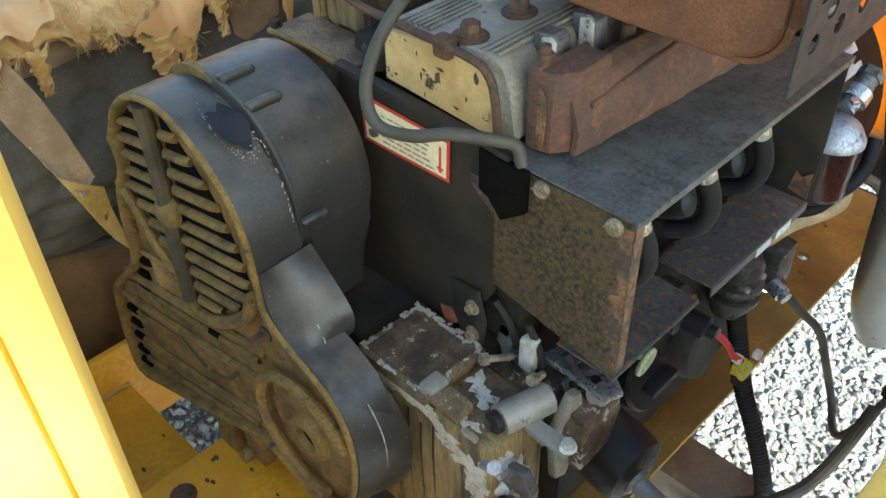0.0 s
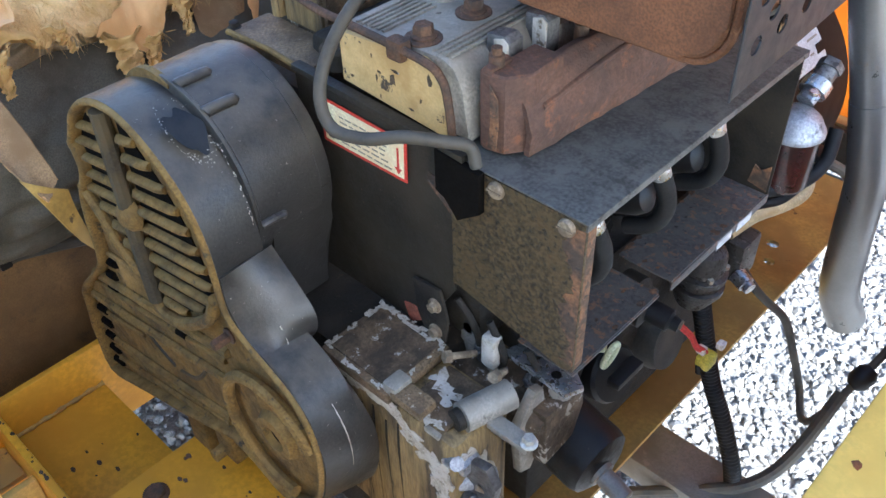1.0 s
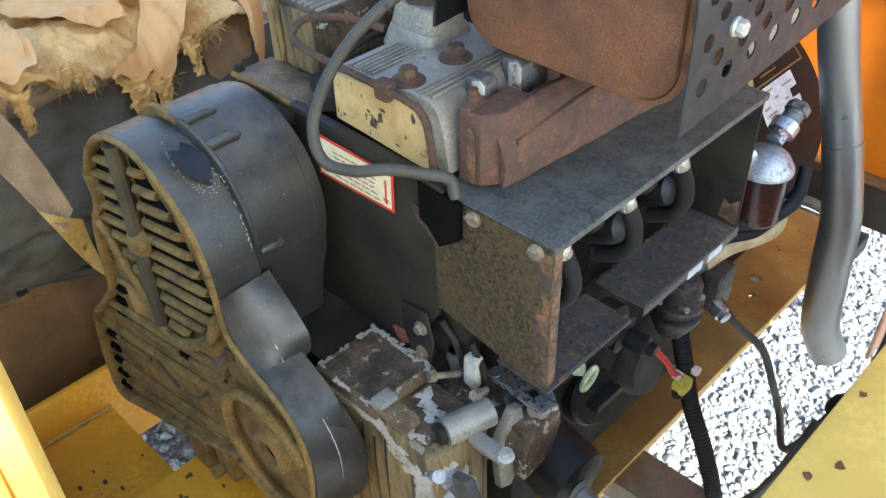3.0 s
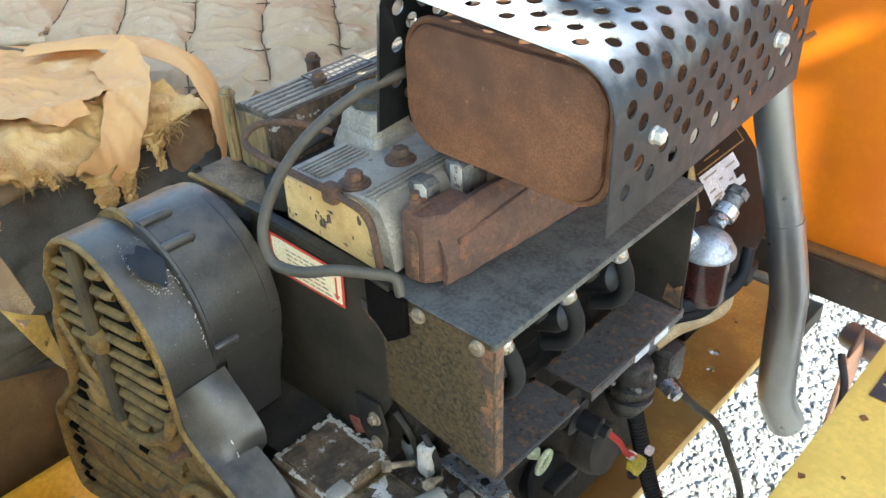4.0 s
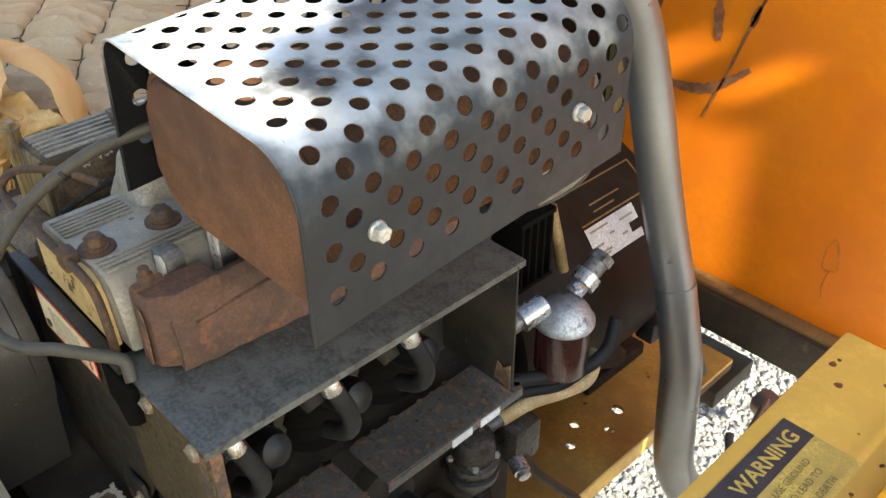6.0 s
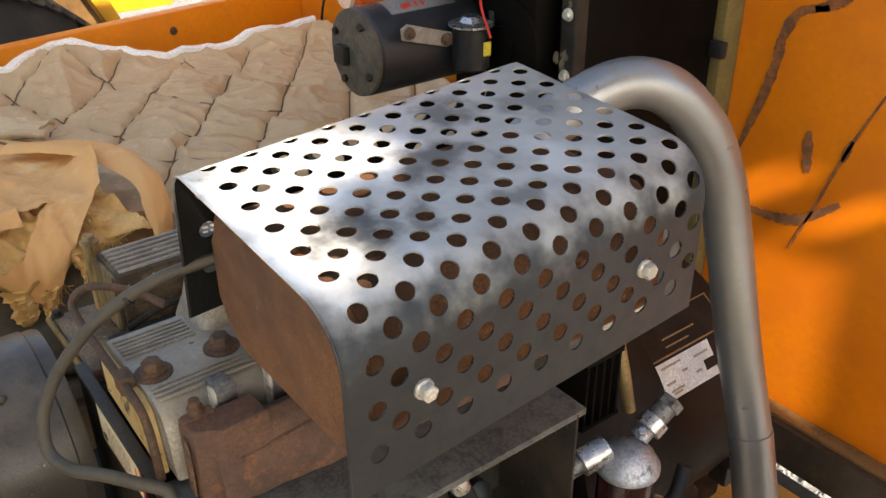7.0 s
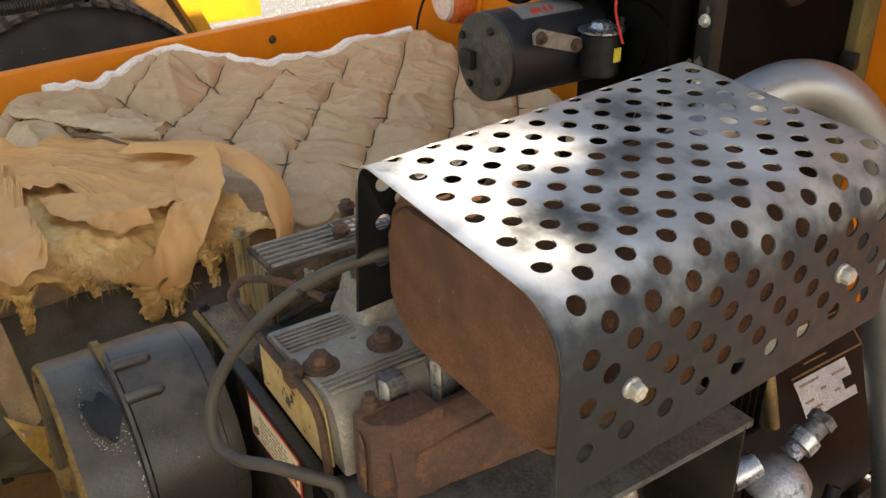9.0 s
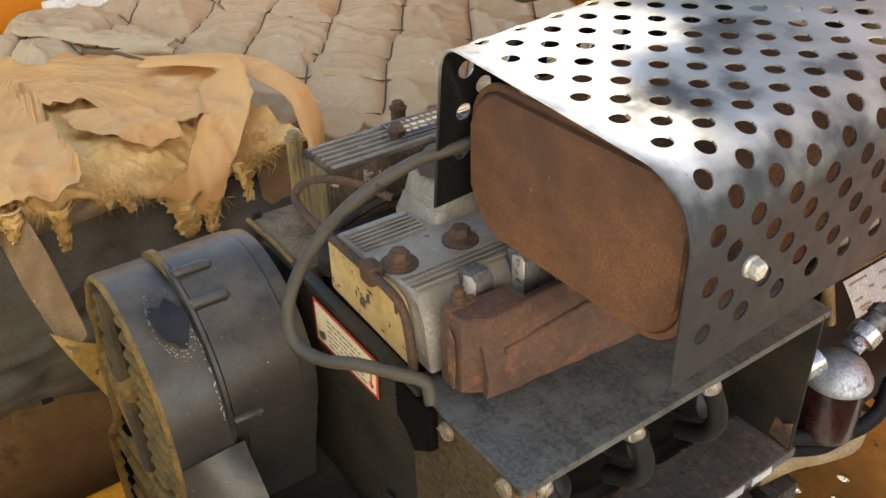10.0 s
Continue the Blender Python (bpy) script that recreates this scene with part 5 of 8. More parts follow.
MAN = [(-0.020, 0.0), (-0.020, 0.052), (-0.014, 0.062), (-0.003, 0.065), (0.009, 0.058), (0.019, 0.043), (0.026, 0.023), (0.024, 0.0)]


def casting(u, v):
    """The manifold's skin: a rounded section that dips behind the front port and rises towards the muffler."""
    k = u * (len(MAN) - 1)
    i = min(int(k), len(MAN) - 2)
    x = MAN[i][0] + (MAN[i + 1][0] - MAN[i][0]) * (k - i)
    z = MAN[i][1] + (MAN[i + 1][1] - MAN[i][1]) * (k - i)
    high = 1.04 + 0.08 * min(1, v * 1.6)
    wide = 0.90 + 0.10 * min(1, v * 2)
    return (-0.402 + 0.018 * v + x * wide + 0.0015 * fbm(x * 60, v * 20, z * 60), 0.580 + 0.33 * v, 1.1585 + z * high + 0.0015 * fbm(x * 50, v * 18, 3))


part("body", sheet(B(), casting, 42, 40, 0.006), "manifold_rust", manifold, "rough casting", angle=50)
bm = B()
prism(bm, [(-0.416, 0.5630), (-0.399, 0.567), (-0.385, 0.588), (-0.388, 0.632), (-0.421, 0.632), (-0.421, 0.5630)], "z", 1.1585, 1.2370, 0.006, 3)
part("end_cap", bm, "manifold_rust", manifold, "end streaked with orange rust")
bm = B()
prism(bm, [(-0.414, 1.164), (-0.404, 1.164), (-0.402, 1.19), (-0.403, 1.216), (-0.412, 1.228), (-0.411, 1.19)], "y", 0.5618, 0.5628, 0.0)
part("rust_streak", bm, "panel_edge_rust", manifold, "orange rust streak")
bm = B()
prism(bm, [(-0.4255, 1.160), (-0.4255, 1.236), (-0.420, 1.242), (-0.413, 1.240), (-0.413, 1.160)], "y", 0.5640, 0.594, 0.003, 2)
part("port_flange", bm, "manifold_rust", manifold)
bm = B()
tube(bm, [(-0.384, 0.60, 1.200), (-0.380, 0.70, 1.212), (-0.372, 0.82, 1.222)], 0.0035, 8)
part("cast_seam", bm, "manifold_rust", manifold)
for y, x, z in ((0.579, -0.419, 1.243), (0.690, -0.412, 1.232), (0.735, -0.408, 1.234)):
    bm = B()
    lathe(bm, (x, y, z), (0, 0, 1), [(0.0075, -0.012), (0.0070, 0.004), (0.0048, 0.005), (0.0048, 0.011)], 14)
    part("stud", bm, "bolt_rust", manifold)

muffler = thing("muffler", (-0.375, 0.80, 1.262), "box muffler with a flat rust-brown end", "muffler")
bm = B()
prism(bm, rrect(-0.483, -0.250, 1.266, 1.396, 0.036), "y", 0.640, 0.965, 0.008, 3)
part("shell", bm, "muffler_rust", muffler)
bm = B()
tube(bm, [(p[0], 0.6485, p[1]) for p in rrect(-0.486, -0.247, 1.263, 1.399, 0.038) + [rrect(-0.486, -0.247, 1.263, 1.399, 0.038)[0]]], 0.0038, 8, smooth=False)
part("end_seam", bm, "muffler_rust", muffler)
bm = B()
box(bm, -0.42, -0.35, 0.80, 0.90, 1.225, 1.267, 0.006)
part("inlet", bm, "muffler_rust", muffler)

# perforated guard: a sheet bent over the muffler, its top falling a little to the open side
GX0, GX1 = -0.491, -0.2265
GZ0, GZ1 = 1.4325, 1.4130
GY0, GY1 = 0.618, 0.985
GBOT_R, GBOT_L = 1.260, 1.276
G_TILT = 0.068


def bent(corners, radii, n=16):
    """A polyline in x and z whose inner corners are rounded."""
    out = [Vector(corners[0])]
    for (a, c, b), r in zip(zip(corners, corners[1:], corners[2:]), radii):
        a, c, b = Vector(a), Vector(c), Vector(b)
        u, w = (a - c).normalized(), (b - c).normalized()
        half = math.acos(max(-1, min(1, u.dot(w)))) / 2
        d = r / math.tan(half)
        mid = c + (u + w).normalized() * (r / math.sin(half))
        p0, p1 = c + u * d, c + w * d
        a0, a1 = math.atan2(*(p0 - mid).yx), math.atan2(*(p1 - mid).yx)
        da = (a1 - a0 + math.pi) % (2 * math.pi) - math.pi
        out += [mid + r * Vector((math.cos(a0 + da * k / n), math.sin(a0 + da * k / n))) for k in range(n + 1)]
    return out + [Vector(corners[-1])]


G_LINE = bent([(GX0 - 0.016, GBOT_L), (GX0, GZ0), (GX1, GZ1), (GX1, GBOT_R)], (0.022, 0.0496))
G_LEN = [0.0]
for _a, _b in zip(G_LINE, G_LINE[1:]):
    G_LEN.append(G_LEN[-1] + (_b - _a).length)


def guard_at(s):
    """Place and outward normal on the bent profile, by length from the left foot."""
    i = 0
    while i < len(G_LEN) - 2 and s > G_LEN[i + 1]:
        i += 1
    a, b = G_LINE[i], G_LINE[i + 1]
    p = a + (b - a) * ((s - G_LEN[i]) / (G_LEN[i + 1] - G_LEN[i]))
    d = (b - a).normalized()
    return Vector((p.x, 0, p.y)), Vector((-d.y, 0, d.x))


S_ALL = G_LEN[-1]
S_PITCH, Y_PITCH, HOLE = 0.0388, 0.0194, 0.0078
S_PHASE = 0.0102


def guard_sheet(bm, n=16, thick=0.0016):
    """Rows of cells across the guard, each with a round hole, on both faces of the sheet."""
    def put(s, y, lift):
        p, nn = guard_at(min(max(s, 0.0), S_ALL))
        return bm.verts.new((p.x + nn.x * lift, y, p.z + nn.z * lift + G_TILT * (y - GY0)))

    rows = int((GY1 - GY0) / Y_PITCH)
    y_first = 0.643 - Y_PITCH / 2
    bands = [(GY0, y_first, None)]
    for r in range(rows):
        a = y_first + r * Y_PITCH
        if a + Y_PITCH > GY1:
            break
        bands.append((a, a + Y_PITCH, r))
    bands.append((bands[-1][1], GY1, None))
    for ya, yb, r in bands:
        if r is None:
            cuts, holes = [S_ALL * k / 60 for k in range(61)], []
            cells = [(cuts[k], cuts[k + 1], None) for k in range(60)]
        else:
            off = S_PHASE + (S_PITCH / 2 if r % 2 else 0)
            k0 = math.floor(-off / S_PITCH) - 1
            mids = [off + S_PITCH * k for k in range(k0, k0 + 40)]
            mids = [m for m in mids if 0.012 < m < S_ALL - 0.030]
            cells, s = [], 0.0
            for m in mids:
                w = Y_PITCH / 2
                for q in range(3):
                    cells.append((s + (m - w - s) * q / 3, s + (m - w - s) * (q + 1) / 3, None))
                cells.append((m - w, m + w, m))
                s = m + w
            for q in range(4):
                cells.append((s + (S_ALL - s) * q / 4, s + (S_ALL - s) * (q + 1) / 4, None))
        for sa, sb, m in cells:
            if sb - sa < 1e-6:
                continue
            if m is None:
                for lift in (0.0, -thick):
                    vs = [put(sa, ya, lift), put(sb, ya, lift), put(sb, yb, lift), put(sa, yb, lift)]
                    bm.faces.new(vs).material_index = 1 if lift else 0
                continue
            ymid = (ya + yb) / 2
            ring = {}
            for lift in (0.0, -thick):
                inner, outer = [], []
                for k in range(n):
                    a = 2 * math.pi * (k + 0.5) / n
                    cx, cy = math.cos(a), math.sin(a)
                    q = 1 / max(abs(cx), abs(cy))
                    inner.append(put(m + HOLE * cx, ymid + HOLE * cy, lift))
                    outer.append(put(m + (sb - sa) / 2 * cx * q, ymid + (yb - ya) / 2 * cy * q, lift))
                for k in range(n):
                    j = (k + 1) % n
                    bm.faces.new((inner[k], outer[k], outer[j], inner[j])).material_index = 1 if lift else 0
                # corners between the sampled rim and the cell's square
                for (i0, i1), (s_, y_) in {(n // 8 - 1, n // 8): (sb, yb), (3 * n // 8 - 1, 3 * n // 8): (sa, yb), (5 * n // 8 - 1, 5 * n // 8): (sa, ya), (7 * n // 8 - 1, 7 * n // 8): (sb, ya)}.items():
                    c_ = put(s_, y_, lift)
                    bm.faces.new((outer[i0], c_, outer[i1])).material_index = 1 if lift else 0
                ring[lift] = inner
            a_, b_ = ring[0.0], ring[-thick]
            for k in range(n):
                j = (k + 1) % n
                bm.faces.new((a_[k], a_[j], b_[j], b_[k]))
    # closing edges
    for yy in (GY0, GY1):
        for k in range(60):
            s0, s1 = S_ALL * k / 60, S_ALL * (k + 1) / 60
            bm.faces.new((put(s0, yy, 0), put(s1, yy, 0), put(s1, yy, -thick), put(s0, yy, -thick)))
    bmesh.ops.remove_doubles(bm, verts=bm.verts[:], dist=0.00005)
    return bm


guard = thing("muffler_guard", (-0.355, 0.80, 1.265), "bent perforated steel heat guard with smoky stains over the muffler", "heat guard")
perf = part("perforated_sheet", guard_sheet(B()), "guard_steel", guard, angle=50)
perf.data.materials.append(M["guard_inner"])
bm = B()
bm.from_mesh(perf.data)
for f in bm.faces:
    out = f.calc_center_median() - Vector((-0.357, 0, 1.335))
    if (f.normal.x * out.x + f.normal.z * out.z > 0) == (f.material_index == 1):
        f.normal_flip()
bm.to_mesh(perf.data)
bm.free()
bm = B()
tube(bm, [(guard_at(S_ALL * k / 60)[0].x, GY0 - 0.0006, guard_at(S_ALL * k / 60)[0].z) for k in range(61)], 0.0012, 6, smooth=False)
part("front_edge", bm, "guard_steel", guard)
for y in (0.682, 0.913):
    bm = B()
    hexbolt(bm, (GX1, y, 1.336 + 0.068 * (y - 0.682)), (1, 0, 0), 0.013, 0.010, 0.0085, turn=0.4)
    part("bolt", bm, "bolt_zinc", guard, "pale zinc bolt head")

tail = thing("tail_pipe", (-0.25, 1.3, 0.46), "bent steel exhaust pipe, bright above and rust-brown below", "exhaust pipe")
TP = [(-0.47, 0.97, 1.345), (-0.478, 1.04, 1.375), (-0.455, 1.115, 1.408), (-0.425, 1.165, 1.402), (-0.402, 1.215, 1.350), (-0.390, 1.248, 1.280), (-0.375, 1.262, 1.20), (-0.345, 1.275, 1.06), (-0.310, 1.290, 0.92), (-0.287, 1.295, 0.82), (-0.280, 1.30, 0.77), (-0.274, 1.306, 0.65), (-0.266, 1.314, 0.55), (-0.246, 1.338, 0.478)]
bm = B()
tube(bm, TP[:9], 0.029, 24, per=6)
part("upper_pipe", bm, "tail_steel", tail)
bm = B()
tube(bm, TP[8:], lambda t: 0.0305 + 0.003 * t, 24, per=6, hollow=0.9)
part("lower_pipe", bm, "tail_steel", tail, "dull brownish lower end")
# ---------------------------------------------------------------- injection pump housing on the engine's side
pump = part("governor_housing", box(B(), -0.540, -0.352, 0.446, 0.530, 0.655, 0.893, 0.010), "pump_front", engine, "oily cast housing with flaking pale paint")
bm = B()
box(bm, -0.545, -0.440, 0.440, 0.535, 0.8935, 0.908, 0.004)
part("cover_plate", bm, "pump_paint", pump, "flaking cover plate")
bm = B()
prism(bm, [(-0.536, 0.449), (-0.449, 0.449), (-0.449, 0.524), (-0.536, 0.524)], "z", 0.908, 0.9105)
part("gasket_rim", bm, "alloy_dirty", pump)
bm = B()
box(bm, -0.428, -0.372, 0.455, 0.520, 0.8935, 0.9015, 0.003)
part("side_cover", bm, "alloy_dirty", pump, "grey cover plate")
bm = B()
box(bm, -0.440, -0.396, 0.443, 0.468, 0.9020, 0.914, 0.003)
part("corner_bracket", bm, "pump_paint", pump, "scuffed alloy lug")
def flaking(parent, edges, normal, seed):
    """Ragged strips of old pale paint that cling to edges: edges are (start, end, width, how many)."""
    rnd = random.Random(seed)
    n = Vector(normal)
    for p0, p1, width, count in edges:
        p0, p1 = Vector(p0), Vector(p1)
        d = (p1 - p0).normalized()
        w = n.cross(d)
        bm = B()
        for _ in range(count):
            c = p0 + (p1 - p0) * rnd.random() + w * rnd.uniform(-1, 1) * width * rnd.random()
            size = width * rnd.uniform(0.35, 1.0)
            k = 13
            ph = [rnd.uniform(0, 6.28) for _ in range(3)]
            lift = rnd.uniform(0.0004, 0.0012)
            ring = []
            for i in range(k):
                a_ = 6.2832 * i / k
                r = size * (0.75 + 0.35 * math.sin(2 * a_ + ph[0]) + 0.25 * math.sin(3 * a_ + ph[1]) + 0.2 * math.sin(5 * a_ + ph[2]) + rnd.uniform(-0.12, 0.12))
                ring.append(c + d * (r * 1.5 * math.cos(a_)) + w * (r * math.sin(a_)))
            up = [bm.verts.new(p + n * lift) for p in ring]
            dn = [bm.verts.new(p - n * 0.0003) for p in ring]
            bm.faces.new(up)
            for i in range(k):
                j = (i + 1) % k
                bm.faces.new((up[i], dn[i], dn[j], up[j]))
        tagged(part("flaking_paint", bm, "flake", parent), "ragged pale flaking paint", kind="stuff")


flaking(pump, [((-0.540, 0.530, 0.9082), (-0.450, 0.530, 0.9082), 0.006, 16), ((-0.541, 0.45, 0.9082), (-0.541, 0.53, 0.9082), 0.005, 14), ((-0.446, 0.446, 0.9082), (-0.446, 0.53, 0.9082), 0.004, 9), ((-0.54, 0.444, 0.9082), (-0.45, 0.444, 0.9082), 0.004, 14),
               ((-0.425, 0.452, 0.9017), (-0.376, 0.452, 0.9017), 0.006, 9), ((-0.43, 0.500, 0.9017), (-0.38, 0.480, 0.9017), 0.012, 5)], (0, 0, 1), 41)
flaking(pump, [((-0.530, 0.4457, 0.886), (-0.440, 0.4457, 0.884), 0.010, 22), ((-0.440, 0.4457, 0.878), (-0.372, 0.4457, 0.835), 0.013, 22), ((-0.372, 0.4457, 0.85), (-0.365, 0.4457, 0.70), 0.014, 26), ((-0.42, 0.4457, 0.69), (-0.37, 0.4457, 0.68), 0.012, 8), ((-0.535, 0.4457, 0.80), (-0.53, 0.4457, 0.70), 0.006, 6)], (0, -1, 0), 42)
flaking(pump, [((-0.3517, 0.455, 0.87), (-0.3517, 0.50, 0.80), 0.012, 12)], (1, 0, 0), 43)
for k in range(5):
    x = -0.510 + 0.019 * k
    bm = B()
    tube(bm, [(x, 0.4460, 0.865 - 0.01 * (k % 2)), (x - 0.002, 0.4457, 0.80), (x - 0.001, 0.4462, 0.68)], lambda t: 0.0017 * (0.6 + 0.4 * math.sin(5 * t + 0.4)), 6)
    part("oil_run", bm, "dark_iron", pump, "caked oil run")
bm = B()
tube(bm, [(-0.368, 0.474, 0.905), (-0.352, 0.530, 0.905)], 0.0165, 20, smooth=False)
cyl = part("stop_solenoid", bm, "alloy", pump, "dull silver cylinder")
bm = B()
tube(bm, [(-0.3705, 0.466, 0.905), (-0.3685, 0.4735, 0.905)], 0.012, 14, smooth=False)
part("end_cap", bm, "dark_iron", cyl)
bm = B()
box(bm, -0.352, -0.300, -0.009, 0.009, -0.004, 0.004, 0.002, m=Matrix.Translation((0.004, 0.497, 0.897)) @ Matrix.Rotation(radians(0), 4, 'Z'))
lever = part("throttle_lever", bm, "alloy", pump, "bright worn lever")
bm = B()
hexbolt(bm, (-0.300, 0.497, 0.901), (0, 0, 1), 0.012, 0.010, 0.009)
part("bolt", bm, "bolt_zinc", lever)
bm = B()
prism(bm, [(0.520, 0.865), (0.548, 0.905), (0.562, 0.900), (0.566, 0.880), (0.552, 0.850), (0.560, 0.80), (0.548, 0.775), (0.530, 0.785), (0.526, 0.83)], "x", -0.345, -0.333, 0.003)
part("link_plate", bm, "alloy", pump, "cast lever arm")
bm = B()
lathe(bm, (-0.345, 0.548, 0.862), (1, 0, 0), [(0.022, -0.02), (0.022, 0.006), (0.016, 0.010), (0.010, 0.022), (0.010, 0.026)], 20)
part("shaft_boss", bm, "alloy_dirty", pump)
for x, y, z, way in ((-0.345, 0.462, 0.80, (0.7, -0.5, 0.3)), (-0.350, 0.480, 0.772, (0.7, -0.6, 0.2)), (-0.356, 0.455, 0.74, (0.6, -0.7, 0.2))):
    bm = B()
    lathe(bm, (x, y, z), way, [(0.012, -0.02), (0.012, 0.012), (0.009, 0.014), (0.009, 0.022)], 16)
    hexbolt(bm, Vector((x, y, z)) + Vector(way).normalized() * 0.02, way, 0.013, 0.008)
    part("delivery_valve", bm, "alloy_grey", pump, "stubby silver union")
for p in ((-0.43, 0.585, 0.893), (-0.405, 0.560, 0.880), (-0.385, 0.575, 0.870), (-0.355, 0.585, 0.885), (-0.392, 0.548, 0.897)):
    bm = B()
    hexbolt(bm, p, (0.55, -0.35, 0.75), 0.008, 0.010, 0.0, turn=p[0] * 40)
    part("bolt", bm, "bolt_pale", pump, "pale bolt head")
bm = B()
prism(bm, [(-0.452, 0.862), (-0.425, 0.862), (-0.425, 0.925), (-0.438, 0.932), (-0.448, 0.925)], "y", 0.560, 0.578, 0.004)
part("lifting_lug", bm, "alloy", pump, "chipped pale lug")
bm = B()
box(bm, -0.50, -0.36, 0.532, 0.60, 0.80, 0.882, 0.012)
part("flange_block", bm, "alloy_dirty", pump, "greasy cast block")
bm = B()
prism(bm, [(0.545, 0.882), (0.61, 0.876), (0.615, 0.845), (0.60, 0.80), (0.55, 0.795)], "x", -0.350, -0.315, 0.006)
part("mount_flange", bm, "alloy_dirty", pump)
bm = B()
lathe(bm, (-0.328, 0.585, 0.8795), (0.2, -0.2, 0.9), [(0.013, 0), (0.013, 0.003), (0.007, 0.0032), (0.006, 0.001)], 18)
part("eye_washer", bm, "alloy", pump)
bm = B()
prism(bm, [(-0.495, 0.975), (-0.455, 0.980), (-0.445, 0.940), (-0.450, 0.905), (-0.475, 0.895), (-0.49, 0.93)], "y", 0.536, 0.540, 0.001)
br = part("rusty_bracket", bm, "dark_iron", engine, "small brown bracket")
for x, z in ((-0.462, 0.955), (-0.462, 0.917)):
    bm = B()
    hexbolt(bm, (x, 0.536, z), (0, -1, 0), 0.011, 0.008, 0.009)
    part("bolt", bm, "bolt_pale", br)

# small fittings round the governor: unions, pipes and a bracket
for k, (p0, p1, p2) in enumerate((((-0.420, 0.565, 0.885), (-0.425, 0.556, 0.935), (-0.445, 0.552, 0.965)), ((-0.392, 0.560, 0.880), (-0.380, 0.552, 0.925), (-0.400, 0.552, 0.960)), ((-0.362, 0.575, 0.878), (-0.340, 0.562, 0.915), (-0.352, 0.556, 0.950)))):
    bm = B()
    tube(bm, [p0, p1, p2], 0.0042, 10)
    line_ = part("fuel_line", bm, "dark_iron", pump, "thin greasy fuel line")
    bm = B()
    lathe(bm, p0, (Vector(p1) - Vector(p0)).normalized(), [(0.0085, -0.004), (0.0085, 0.012), (0.006, 0.013), (0.006, 0.020)], 6)
    part("union_nut", bm, "alloy_grey", line_, "greasy union nut")
for x, y, z, r in ((-0.475, 0.552, 0.893, 0.014), (-0.505, 0.548, 0.875, 0.018), (-0.455, 0.575, 0.888, 0.011), (-0.520, 0.560, 0.90, 0.012)):
    bm = B()
    lathe(bm, (x, y, z - 0.012), (0.05, -0.1, 1), [(r, 0), (r, 0.010), (r * 0.8, 0.014), (r * 0.45, 0.015), (r * 0.45, 0.022), (0.0, 0.023)], 14)
    part("plug", bm, "alloy_dirty", pump, "oily round plug")
bm = B()
prism(bm, [(-0.352, 0.86), (-0.325, 0.868), (-0.312, 0.845), (-0.318, 0.80), (-0.338, 0.79), (-0.352, 0.82)], "y", 0.462, 0.474, 0.003)
part("link_bracket", bm, "alloy_grey", pump, "grey cast bracket")
bm = B()
tube(bm, [(-0.335, 0.458, 0.835), (-0.320, 0.475, 0.815), (-0.318, 0.490, 0.785)], 0.003, 8)
part("spring", bm, "bolt_pale", pump, "thin return spring")

# the slotted plate that the governor hangs from, and its clamp bolts
bm = B()
prism(bm, [(-0.385, 0.556), (-0.300, 0.552), (-0.292, 0.572), (-0.318, 0.590), (-0.372, 0.592)], "z", 0.918, 0.926, 0.002)
slot_plate = part("adjuster_plate", bm, "bright", pump, "bright-edged adjuster plate")
# black disc painted for the shade in the hole
part("hole", lathe(B(), (-0.322, 0.566, 0.9262), (0, 0, 1), [(0.0055, 0), (0.0055, 0.0006)], 14), "slot_black", slot_plate)
for p0, way, ln in (((-0.415, 0.548, 0.905), (-0.35, -0.80, 0.25), 0.030), ((-0.372, 0.545, 0.912), (0.1, -0.9, 0.4), 0.016)):
    way = Vector(way).normalized()
    bm = B()
    tube(bm, [Vector(p0), Vector(p0) + way * ln], 0.0042, 10, smooth=False)
    hexbolt(bm, Vector(p0) + way * ln, way, 0.013, 0.009)
    part("clamp_bolt", bm, "bolt_pale", pump, "pale bolt with a bare shank")
for x0, x1, y0, y1, z0, z1, mt in ((-0.402, -0.384, 0.540, 0.556, 0.905, 0.948, "flake"), (-0.452, -0.432, 0.444, 0.470, 0.902, 0.920, "alloy"), (-0.398, -0.372, 0.447, 0.462, 0.868, 0.892, "alloy"), (-0.372, -0.345, 0.452, 0.478, 0.845, 0.862, "alloy_bright"), (-0.362, -0.330, 0.500, 0.512, 0.870, 0.884, "alloy_bright")):
    part("casting_lug", box(B(), x0, x1, y0, y1, z0, z1, 0.004), mt, pump, "chipped bare-metal lug")
for p, q, r in (((-0.36, 0.46, 0.82), (-0.33, 0.485, 0.83), 0.011), ((-0.355, 0.458, 0.78), (-0.322, 0.478, 0.79), 0.009), ((-0.366, 0.452, 0.86), (-0.350, 0.447, 0.872), 0.008)):
    part("linkage_pin", tube(B(), [p, q], r, 12, smooth=False), "alloy_bright", pump, "worn silver pin")

# dark lower block on the open side
bm = B()
box(bm, -0.44, -0.375, 0.60, 1.02, 0.60, 0.945, 0.010)
part("side_block", bm, "dark_iron", engine)
bm = B()
lathe(bm, (-0.36, 0.765, 0.87), (1, 0, 0), [(0.03, -0.02), (0.03, 0.01), (0.02, 0.014)], 20)
part("casting_boss", bm, "dark_iron", engine)
bm = B()
lathe(bm, (-0.37, 0.69, 0.845), (1, 0, 0), [(0.024, -0.02), (0.024, 0.008), (0.016, 0.010)], 18)
part("casting_boss", bm, "dark_iron", engine)

